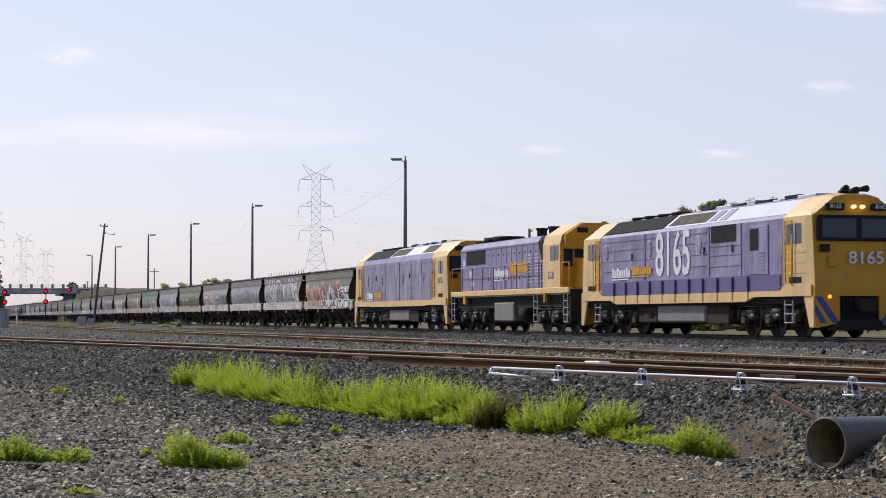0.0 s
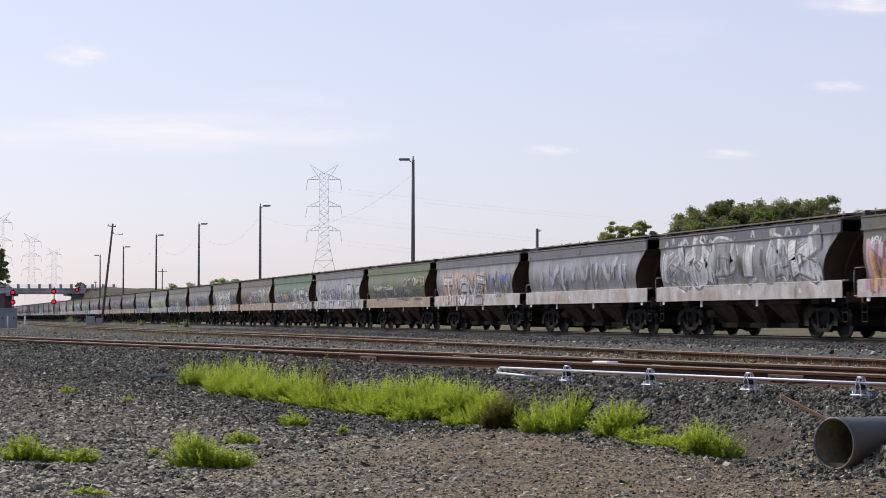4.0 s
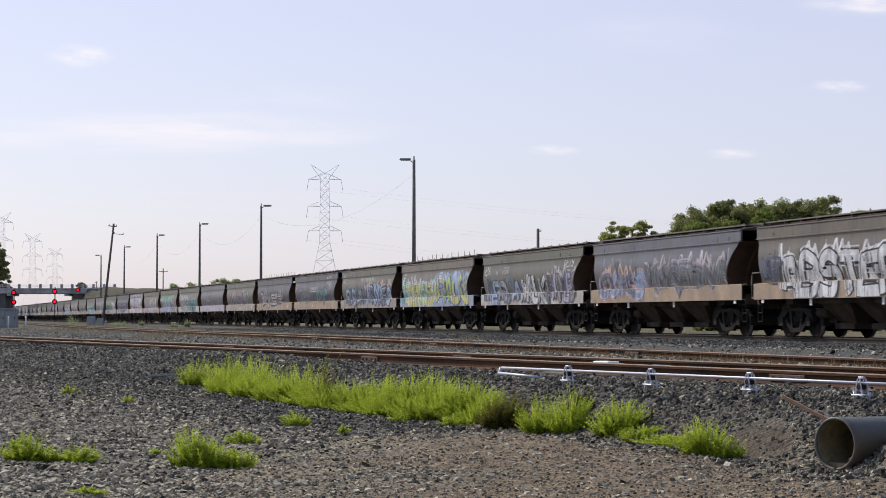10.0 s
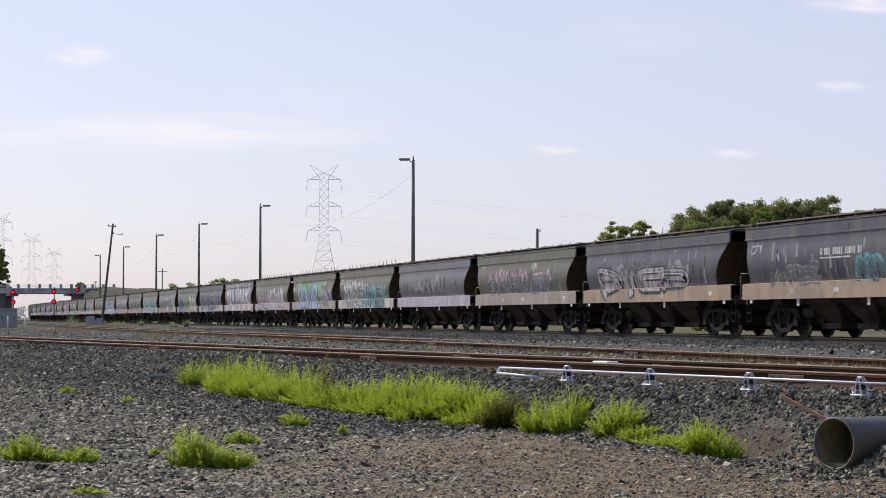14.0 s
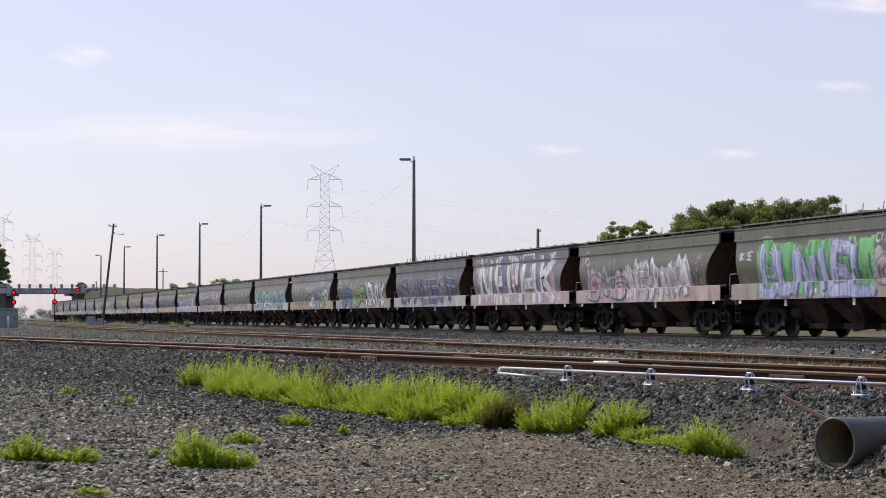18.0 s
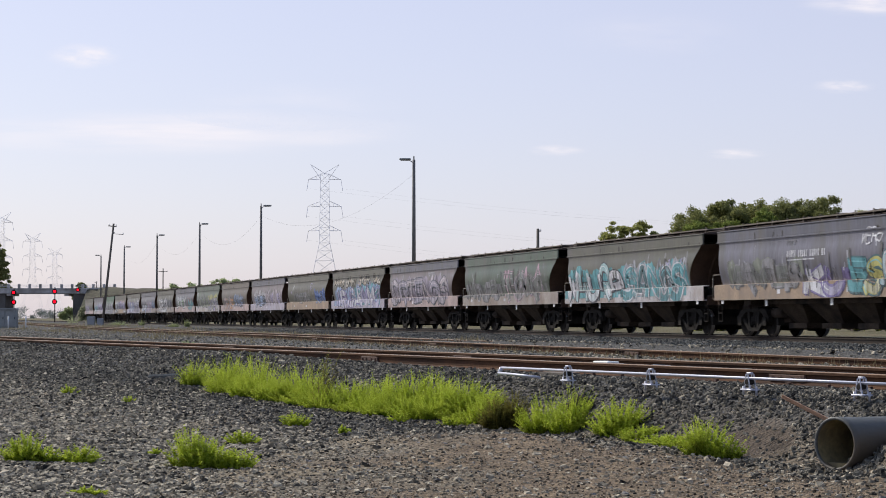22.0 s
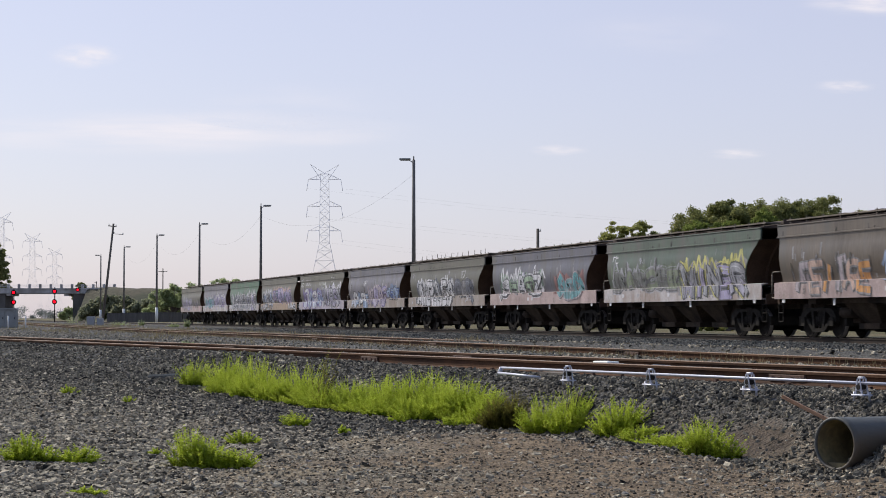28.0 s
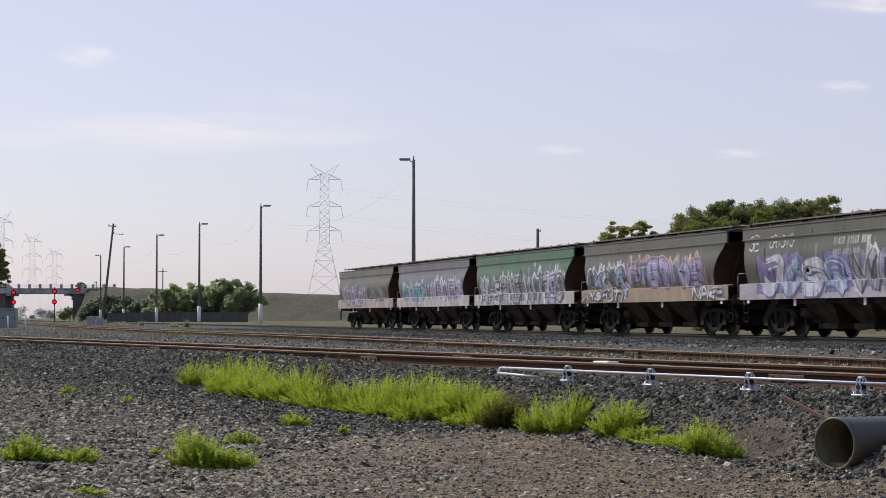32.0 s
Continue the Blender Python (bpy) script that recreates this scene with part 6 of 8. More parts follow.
def loco_lead():
    top = double_loco("lead diesel locomotive, purple sides and yellow cabs, headlamps lit", 9.95, -9.45, -7.35, 8.05, [(-1.2, 1.9), (2.2, 2.7), (3.0, 3.5)], -1.6, True)
    for z in (2.25, 2.62, 3.0, 3.32):
        panel(top, "body_rib", -7.2, 2.4, z, z + 0.035, 1.42, M_ripple, 0.02)
    for x in (-3.0, 2.55, 5.0):
        panel(top, "seam_strip", x, x + 0.06, 1.88, 3.5, 1.42, M_lilac, 0.025)
    panel(top, "engine_room_window", 2.75, 4.65, 2.96, 3.5, 1.422, M_grille, 0.012, 0.004, "dark body-side window")
    panel(top, "equipment_panel", 5.5, 7.0, 1.88, 3.36, 1.42, M_ripple, 0.03, 0.01)
    panel(top, "panel_vent", 5.75, 6.35, 2.62, 3.28, 1.452, M_grille, 0.008)
    for i in range(6):
        panel(top, "louvre", 6.35, 6.75, 2.02 + 0.1 * i, 2.06 + 0.1 * i, 1.452, M_lilac, 0.014)
    for z in (2.2, 2.55, 2.84):
        panel(top, "body_rib", 2.65, 4.95, z, z + 0.035, 1.42, M_ripple, 0.02)
    for x in (-6.8, -2.55, 1.75):
        oval(top, "porthole_cover", x, 2.95, 0.22, 0.32, 1.43, M_silver, "pale oval cover")
        oval(top, "porthole_plate", x, 2.95, 0.17, 0.27, 1.443, M_ripple)
    for x in (-4.2, 2.2, 4.4):
        panel(top, "door_handle", x - 0.05, x + 0.05, 2.62, 2.86, 1.43, M_black, 0.02)
    for sy in (-1, 1):
        turn = pose(0, 0, 0, 90, 0, 0 if sy < 0 else 180)
        text_mesh("side_number", "8165", 2.1, M_letter, top, Matrix.Translation((-0.42, sy * 1.442, 2.66)) @ turn, 0.74, 0.003, "tall white running number")
    bar_badge(top, -6.1, -4.3, 2.02, 2.36, 1.445, M_letter)
    bar_badge(top, -4.1, -2.3, 2.1, 2.4, 1.445, M_yellow)
    return top


def loco_third():
    top = double_loco("third diesel locomotive, pale purple sides and yellow cabs", 9.65, -9.75, -7.6, 6.95, [(-1.9, 1.1), (4.4, 6.6)], -2.2, False)
    for z in (2.08, 2.74, 3.3):
        panel(top, "body_rib", -7.5, 6.9, z, z + 0.03, 1.42, M_purple, 0.015)
    for x in (-5.4, -2.6, 2.9, 4.9):
        panel(top, "seam_strip", x, x + 0.03, 1.5, 3.5, 1.42, M_purple, 0.012)
    panel(top, "door_gap", -0.04, 0.06, 1.5, 3.5, 1.424, M_black, 0.006)
    panel(top, "door_panel", 0.10, 0.55, 1.5, 3.5, 1.424, M_purple, 0.02)
    for x in (-6.6, -3.3, 1.1, 5.2):
        oval(top, "porthole_cover", x, 2.62, 0.2, 0.3, 1.432, M_silver, "pale oval cover")
        oval(top, "porthole_plate", x, 2.62, 0.15, 0.25, 1.445, M_lilac)
    for x in (-4.6, 2.6):
        panel(top, "door_handle", x - 0.05, x + 0.05, 2.6, 2.85, 1.43, M_black, 0.02)
    # the roof of this one stands higher
    for c in list(top.children) + [g for c in top.children for g in c.children]:
        for v in c.data.vertices:
            if v.co.z > 3.55:
                v.co.z += 0.15
    bar_badge(top, -6.7, -5.2, 1.62, 1.98, 1.444, M_letter)
    bar_badge(top, -5.0, -3.3, 1.66, 2.0, 1.444, M_yellow)
    for sy in (-1, 1):
        text_mesh("class_mark", "BL28", 0.42, M_purple, top, Matrix.Translation((8.45, sy * 1.453, 2.38)) @ pose(0, 0, 0, 90, 0, 0 if sy < 0 else 180), 0.95, 0.002, "purple running number")
    return top


def loco_second():
    """A hood locomotive with its cab to the front."""
    top = tagged(new("locomotive"), "second diesel locomotive, lilac hood, yellow cab and walkway", "locomotive", "locomotives of the train")
    hood = [(-1.12, 1.78), (1.12, 1.78), (1.12, 3.72), (0.98, 3.92), (0.7, 4.0), (-0.7, 4.0), (-0.98, 3.92), (-1.12, 3.72)]
    bm = B()
    prism(bm, hood, "x", -7.4, 4.85)
    part("hood", bm, M_lilac, top, "lilac engine hood")
    for sy in (-1, 1):
        bm = B()
        prism(bm, [(3.45, 3.72), (4.84, 3.72), (4.84, 2.95), (3.85, 2.95)], "y", *sorted((sy * 1.10, sy * 1.16)))
        part("dark_intake", bm, M_grille, top, "black air intake panel")
        bm = B()
        prism(bm, [(sy * 1.14, 3.70), (sy * 1.0, 3.94), (sy * 0.7, 4.03), (sy * 0.66, 4.0), (sy * 0.95, 3.88)], "x", 3.45, 4.84)
        part("intake_top", bm, M_grille, top, "black sloping intake cover")
    bm = B()
    for sy in (-1, 1):
        box(bm, -7.9, 8.0, *sorted((sy * 1.28, sy * 1.47)), 1.55, 1.78, 0.015)
    box(bm, -7.95, 8.0, -1.3, 1.3, 1.5, 1.72)
    part("walkway", bm, M_yellow_lit, top, "yellow walkway and frame edge")
    bm = B()
    box(bm, -7.6, 7.7, -1.2, 1.2, 1.0, 1.5)
    part("underframe", bm, M_black, top)
    bm = B()
    prism(bm, [(-1.45, 1.70), (1.45, 1.70), (1.45, 3.50), (1.35, 3.64), (0.6, 4.12), (-0.6, 4.12), (-1.35, 3.64), (-1.45, 3.50)], "x", 4.85, 6.95)
    # front in deep yellow, all other faces in the copy painted as sunlit
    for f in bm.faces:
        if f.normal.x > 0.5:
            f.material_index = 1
    cab = part("cab", bm, [M_yellow_lit, M_yellow], top, "yellow driving cab, sunlight in the colour of its sides")
    bm = B()
    box(bm, 6.9, 8.0, -0.85, 0.85, 1.72, 2.92, 0.06)
    part("short_nose", bm, M_yellow, top)
    bm = B()
    prism(bm, [(-1.3, 3.3), (1.3, 3.3), (1.3, 3.62), (0.6, 4.1), (-0.6, 4.1), (-1.3, 3.62)], "x", 6.95, 7.15)
    part("visor", bm, M_yellow, cab)
    for sy in (-1, 1):
        bm = B()
        box(bm, 5.75, 6.75, *sorted((sy * 1.43, sy * 1.462)), 2.86, 3.44, 0.01)
        part("cab_window", bm, M_glass, cab, "dark side window")
        bm = B()
        box(bm, 6.2, 6.26, *sorted((sy * 1.45, sy * 1.48)), 2.84, 3.46)
        part("window_bar", bm, M_silver, cab)
        bm = B()
        box(bm, 6.94, 6.965, *sorted((sy * 0.92, sy * 1.3)), 2.6, 3.3, 0.005)
        part("windscreen", bm, M_glass, cab)
        bm = B()
        box(bm, 6.94, 6.97, *sorted((sy * 0.1, sy * 0.85)), 2.96, 3.28, 0.005)
        part("windscreen", bm, M_glass, cab)
        bm = B()
        box(bm, 7.14, 7.17, *sorted((sy * 0.35, sy * 0.8)), 3.72, 3.92, 0.01)
        part("number_board", bm, M_black, cab)
        for dy in (0.1, 0.25):
            bm = B()
            rod(bm, (7.1, sy * dy, 3.55), (7.18, sy * dy, 3.55), 0.07, 12)
            part("headlamp", bm, M_glass, cab)
    panel(top, "number_plate", 5.5, 6.15, 2.15, 2.42, 1.452, M_tank, 0.01, 0, "small grey number plate")
    for sy in (-1, 1):
        text_mesh("plate_number", "X48", 0.25, M_letter, top, Matrix.Translation((5.82, sy * 1.464, 2.285)) @ pose(0, 0, 0, 90, 0, 0 if sy < 0 else 180), 0.9, 0.002, "white plate number")
    # hood doors, grilles, fans
    panel(top, "radiator_window", -6.5, -3.7, 3.0, 3.66, 1.122, M_grille, 0.02, 0.005, "black radiator opening")
    for i in range(10):
        x = -3.5 + 0.7 * i
        panel(top, "hood_door", x + 0.02, x + 0.66, 1.84, 3.6, 1.12, M_lilac, 0.018, 0.006)
        panel(top, "door_handle", x + 0.30, x + 0.38, 2.24, 2.34, 1.138, M_black, 0.015)
        panel(top, "door_handle", x + 0.30, x + 0.38, 3.3, 3.38, 1.138, M_black, 0.015)
    panel(top, "hood_rail", -7.2, 3.4, 3.64, 3.69, 1.13, M_lilac, 0.03)
    for x in (2.1, 3.0, 3.7):
        for i in range(9):
            # silver here stands for the light that the slats catch
            panel(top, "louvre", x + 0.02, x + 0.46, 2.05 + 0.14 * i, 2.11 + 0.14 * i, 1.138, M_silver, 0.016)
    bar_badge(top, -2.4, -0.4, 2.3, 2.72, 1.142, M_letter)
    bar_badge(top, -0.2, 2.1, 2.5, 3.02, 1.142, M_yellow)
    for x, z in ((-6.9, 3.1), (-5.9, 2.6), (-5.6, 2.15)):
        for sy in (-1, 1):
            bm = B()
            prism(bm, [(x + (0.26 if k % 2 == 0 else 0.11) * math.cos(k * math.pi / 7), z + (0.26 if k % 2 == 0 else 0.11) * math.sin(k * math.pi / 7)) for k in range(14)], "y", *sorted((sy * 1.12, sy * 1.126)))
            part("star", bm, M_letter, top)
    for x, r in ((-6.7, 0.6), (-5.0, 0.72), (-3.7, 0.72)):
        bm = B()
        rod(bm, (x, 0, 3.98), (x, 0, 4.24 if x > -6 else 4.14), r, 20)
        part("radiator_fan", bm, M_grille, top)
    for x in (0.7, 2.2):
        bm = B()
        rod(bm, (x, 0, 4.0), (x, 0, 4.40), 0.22, 12)
        rod(bm, (x, 0, 4.34), (x, 0, 4.42), 0.27, 12)
        part("exhaust_stack", bm, M_black, top)
    # railings
    for sy in (-1, 1):
        y = sy * 1.42
        bm = B()
        rod(bm, (-7.85, y, 2.86), (4.7, y, 2.78), 0.02, 6)
        part("hand_rail", bm, M_lilac, top)
        for i in range(9):
            bm = B()
            x = -7.8 + 1.55 * i
            rod(bm, (x, y, 1.75), (x, y, 2.84), 0.018, 6)
            part("rail_post", bm, M_black if i else M_yellow, top)
        for x in (7.1, 7.95):
            bm = B()
            rod(bm, (x, y, 1.5), (x, y, 2.75), 0.02, 6)
            part("rail_post", bm, M_yellow, top)
        bm = B()
        rod(bm, (7.1, y, 2.75), (7.95, y, 2.75), 0.02, 6)
        part("hand_rail", bm, M_yellow, top)
        bm = B()
        prism(bm, [(4.9, 1.2), (5.05, 1.2), (5.05, 1.7), (4.9, 1.7)], "y", *sorted((sy * 1.34, sy * 1.45)))
        prism(bm, [(-6.0, 1.2), (-5.7, 1.2), (-5.7, 1.6), (-6.0, 1.6)], "y", *sorted((sy * 1.34, sy * 1.45)))
        part("frame_bracket", bm, M_yellow, top)
        for x in (3.9, 7.55, -7.6):
            bm = B()
            for z in (0.4, 0.68, 0.96, 1.24):
                box(bm, x - 0.22, x + 0.22, *sorted((sy * 1.32, sy * 1.44)), z, z + 0.025)
            rod(bm, (x - 0.22, sy * 1.43, 0.4), (x - 0.22, sy * 1.43, 1.6), 0.018, 5)
            rod(bm, (x + 0.22, sy * 1.43, 0.4), (x + 0.22, sy * 1.43, 1.6), 0.018, 5)
            part("step_ladder", bm, M_silver, top)
    for end in (-1, 1):
        bm = B()
        box(bm, *sorted((end * 7.9, end * 8.05)), -1.4, 1.4, 0.45, 1.7, 0.02)
        part("end_plate", bm, M_black, top, "dark headstock plate")
        bm = B()
        box(bm, *sorted((end * 7.9, end * 8.5)), -0.13, 0.13, 0.8, 1.05, 0.03)
        part("coupler", bm, M_under, top)
    # the cab roof stands above the hood
    for c in list(cab.children) + [cab]:
        for v in c.data.vertices:
            if v.co.z > 3.58:
                v.co.z += 0.22
    # the hood and its walkway reach back to the rear headstock
    for c in top.children:
        if c.data and c.name.split(".")[0] not in ("cab", "visor"):
            for v in c.data.vertices:
                if v.co.x < 4.85:
                    v.co.x = 4.85 + (v.co.x - 4.85) * 1.061
    bogie3(top, -6.0, 1.7, 0.51)
    bogie3(top, 5.3, 1.7, 0.51)
    # added black filler that keeps the underside dark between the wheels
    bm = B()
    box(bm, -7.4, 7.2, -0.62, 0.62, 0.34, 1.02, 0.03)
    part("centre_frame", bm, M_black, top)
    bm = B()
    box(bm, -2.3, 0.5, -1.3, 1.3, 0.42, 1.25, 0.05)
    part("fuel_tank", bm, M_tank, top, "grey box-shaped fuel tank")
    bm = B()
    for sy in (-1, 1):
        rod(bm, (0.9, sy * 0.95, 0.8), (2.1, sy * 0.95, 0.8), 0.3, 14)
    part("air_reservoir", bm, M_bogie, top)
    return top


lead, second, third = loco_lead(), loco_second(), loco_third()
TRAIN = [(lead, 59.65), (second, 78.5), (third, 97.6)] + [(w, FIRST + PITCH * (k + 0.5) - (0.35 if 7 <= k <= 10 else 0)) for k, w in enumerate(wagons)]

# ---- poles and masts ----
def light_pole(x, y, h, side, label):
    top = tagged(new("light_pole"), label, "light pole", "yard light poles")
    top.location = (x, y, land(x, y) - 0.1)
    bm = B()
    rod(bm, (0, 0, 2.3), (0, 0, h), 0.17, 12, 0.115)
    part("pole", bm, M_poleconc, top)
    bm = B()
    rod(bm, (0, 0, 0), (0, 0, 2.3), 0.23, 12, 0.22)
    part("base", bm, M_white, top, "white painted base")
    bm = B()
    rod(bm, (0, 0, h - 0.25), (side * 0.45, -0.05, h + 0.02), 0.035, 6)
    part("arm", bm, M_poleconc, top)
    bm = B()
    box(bm, *sorted((side * 0.25, side * 1.15)), -0.16, 0.1, h - 0.03, h + 0.13, 0.05)
    lamp = part("lamp_head", bm, M_cabinet, top)
    bm = B()
    box(bm, *sorted((side * 0.4, side * 1.05)), -0.12, 0.06, h - 0.07, h - 0.035, 0.01)
    part("lens", bm, M_glass, lamp)
    bm = B()
    rod(bm, (0, 0, h), (0, 0, h + 0.3), 0.05, 6)
    part("cap", bm, M_poleconc, top)
    return top


for x, y, h, side in ((-2.35, 151, 13.2, -1), (-20.2, 212, 13.1, 1), (-32.2, 253, 13.1, 1), (-42.9, 287, 13.1, 1), (-55.8, 335, 13.1, 1), (-67.9, 380, 13.1, -1)):
    light_pole(x, y, h, side, "tall dark pole with a single lamp and a white base")


def timber_pole(name, x, y, h, lean, label, arms, r=0.16):
    top = tagged(new(name), label, "utility pole")
    top.matrix_basis = pose(x, y, land(x, y) - 0.2, 0, lean, 0)
    bm = B()
    rod(bm, (0, 0, 0), (0, 0, h), r * 1.2, 10, r * 0.85)
    part("pole", bm, M_polewood, top)
    for z, x0, x1, rr in arms:
        bm = B()
        rod(bm, (x0, 0, z), (x1, 0, z), rr, 6)
        arm = part("crossarm", bm, M_polewood, top)
        for u in (x0 + 0.06, x1 - 0.06):
            bm = B()
            rod(bm, (u, 0, z), (u, 0, z + 0.22), 0.05, 6)
            part("insulator", bm, M_white, arm)
    return top


timber_pole("leaning_pole", -37.35, 210, 11.4, 6.0, "weathered timber pole leaning to one side beside the line", [(11.1, -0.55, 0.35, 0.06), (10.3, 0.1, 1.2, 0.03)], 0.125)
timber_pole("timber_pole", 9.83, 200, 10.1, 0, "short-topped timber pole beyond the train", [(9.85, -0.1, 0.35, 0.06)], 0.17)
timber_pole("timber_pole", -62.9, 430, 11.9, 0, "far timber pole with a crossarm on the bank", [(11.2, -1.0, 1.0, 0.07)], 0.13)
timber_pole("timber_pole", -76.9, 425, 8.9, 0, "far slender timber pole by the bridge", [(8.7, -0.4, 0.2, 0.06)], 0.10)


def pylon(x, y, h, turn, label, thin=0.035):
    """A lattice transmission tower: tapered legs, three pairs of arms, two horns."""
    top = tagged(new("transmission_tower"), label, "pylon", "transmission towers")
    top.matrix_basis = pose(x, y, 0, 0, 0, turn)
    k = h / 40.0
    waist, half0, half1 = 19.5 * k, 5.4 * k, 1.05 * k

    def half(z):
        return half0 + (half1 * 1.25 - half0) * (z / waist) if z < waist else half1 * (1.25 - 0.3 * (z - waist) / (h - waist))
    zs = [0, 6 * k, 11 * k, 15 * k, 17.5 * k, waist] + [waist + (37.0 * k - waist) * i / 9 for i in range(1, 10)]
    for sx, sy in ((-1, -1), (1, -1), (1, 1), (-1, 1)):
        bm = B()
        tube(bm, [(sx * half(a), sy * half(a), a) for a in zs], 0.045 * k * thin / 0.035)
        part("leg", bm, M_steel, top)
    bm = B()
    r = thin * k * 0.72
    for a, b in zip(zs, zs[1:]):
        for (p, q) in (((-1, -1), (1, -1)), ((1, -1), (1, 1)), ((1, 1), (-1, 1)), ((-1, 1), (-1, -1))):
            A0, A1 = Vector((p[0] * half(a), p[1] * half(a), a)), Vector((q[0] * half(a), q[1] * half(a), a))
            B0, B1 = Vector((p[0] * half(b), p[1] * half(b), b)), Vector((q[0] * half(b), q[1] * half(b), b))
            rod(bm, A0, B1, r, 3)
            rod(bm, A1, B0, r, 3)
            rod(bm, B0, B1, r, 3)
    part("bracing", bm, M_steel, top)
    for z, w in ((35.6 * k, 4.1 * k), (28.8 * k, 4.2 * k), (22.6 * k, 4.1 * k)):
        for sx in (-1, 1):
            bm = B()
            tip = Vector((sx * w, 0, z))
            for sy in (-1, 1):
                rod(bm, (sx * half(z), sy * half(z), z), tip, 0.045 * k, 4)
                rod(bm, (sx * half(z + 1.3 * k), sy * half(z), z + 1.3 * k), tip, 0.04 * k, 4)
                for u in (0.33, 0.66):
                    a = Vector((sx * half(z), sy * half(z), z)).lerp(tip, u)
                    b = Vector((sx * half(z), sy * half(z), z + 1.3 * k)).lerp(tip, u)
                    rod(bm, a, b, 0.025 * k, 3)
            arm = part("arm", bm, M_steel, top)
            bm = B()
            end = tip + Vector((sx * 0.45 * k, 0, -2.9 * k))
            for i in range(7):
                a, b = tip.lerp(end, i / 7), tip.lerp(end, (i + 0.7) / 7)
                rod(bm, a, b, 0.06 * k, 5)
            rod(bm, tip, end, 0.05 * k, 4)
            part("insulator_string", bm, M_steel, arm)
    for sx in (-1, 1):
        bm = B()
        tip = Vector((sx * 3.6 * k, 0, 39.4 * k))
        for sy in (-1, 1):
            rod(bm, (sx * 0.9 * k, sy * 0.6 * k, 35.6 * k), tip, 0.04 * k, 4)
            rod(bm, (-sx * 0.2 * k, sy * 0.6 * k, 37.0 * k), tip, 0.035 * k, 4)
        part("horn", bm, M_steel, top)
    return top


pylon(-29.8, 480, 39.6, 4, "tall steel lattice transmission tower")
pylon(-166.2, 720, 41, 25, "steel lattice transmission tower near a tree", 0.03)
# thinner members make the far towers fade as haze would
pylon(-193, 900, 41, 20, "distant hazy transmission tower", 0.02)
pylon(-221, 1090, 41, 20, "distant hazy transmission tower", 0.02)


def wire(a, b, sag, r, name, label):
    """A hanging wire."""
    a, b = Vector(a), Vector(b)
    bm = B()
    n = 14
    pts = [a.lerp(b, i / n) - Vector((0, 0, sag * 4 * (i / n) * (1 - i / n))) for i in range(n + 1)]
    side = (b - a).cross(Vector((0, 0, 1))).normalized()
    rings = [[bm.verts.new(p + o * r) for o in (side, Vector((0, 0, 1)), -side, Vector((0, 0, -1)))] for p in pts]
    for p, q in zip(rings, rings[1:]):
        for k in range(4):
            bm.faces.new((p[k], p[(k + 1) % 4], q[(k + 1) % 4], q[k]))
    return tagged(part(name, bm, M_wire), label, "wire")


for a, b in zip([(-2.35, 151, 11.9), (-20.2, 212, 11.9), (-32.2, 253, 11.9), (-42.9, 287, 11.9)], [(-20.2, 212, 11.9), (-32.2, 253, 11.9), (-42.9, 287, 11.9), (-55.8, 335, 11.9)]):
    wire(a, b, 2.4, 0.006, "hanging_cable", "thin dark cable sagging between two lamp poles")
for dx, z in ((-4.3, 33), (4.3, 33), (-4.4, 26), (4.4, 26), (-4.3, 20), (4.3, 20)):
    wire((-29.8 + dx, 480, z), (270 + dx, 520, z - 2), 9, 0.006, "power_line", "thin power line running from the transmission tower")

# ---- bridge, bank, lineside ----
def bridge():
    top = tagged(new("road_bridge"), "concrete road bridge over the railway with a posted parapet", "bridge")
    y0, y1 = 425.0, 434.0
    bm = B()
    box(bm, -112, -72.4, y0, y1, 5.95, 7.1, 0.05)
    part("deck", bm, M_bridge, top)
    bm = B()
    box(bm, -112, -72.4, y0 - 0.15, y0 + 0.25, 6.9, 7.15)
    part("deck_edge", bm, M_bridge, top)
    for i in range(17):
        bm = B()
        x = -110.5 + 2.35 * i
        box(bm, x - 0.27, x + 0.27, y0 - 0.1, y0 + 0.35, 7.1, 8.05, 0.04)
        part("parapet_post", bm, M_bridge, top)
    for z in (7.45, 7.85):
        bm = B()
        rod(bm, (-112, y0 + 0.1, z), (-72.4, y0 + 0.1, z), 0.05, 6)
        part("parapet_rail", bm, M_steel, top)
    for x0, x1 in ((-114, -97.2), (-82.2, -74.6)):
        bm = B()
        box(bm, x0, x1, y0 + 0.6, y1 - 0.6, -0.5, 5.95)
        part("abutment", bm, M_brick_dark, top)
    for x in (-96.4, -83.6):
        bm = B()
        box(bm, x - 0.5, x + 0.5, y0 + 0.4, y1 - 0.4, 5.45, 5.95)
        part("bearing_beam", bm, M_bridge, top)


bridge()


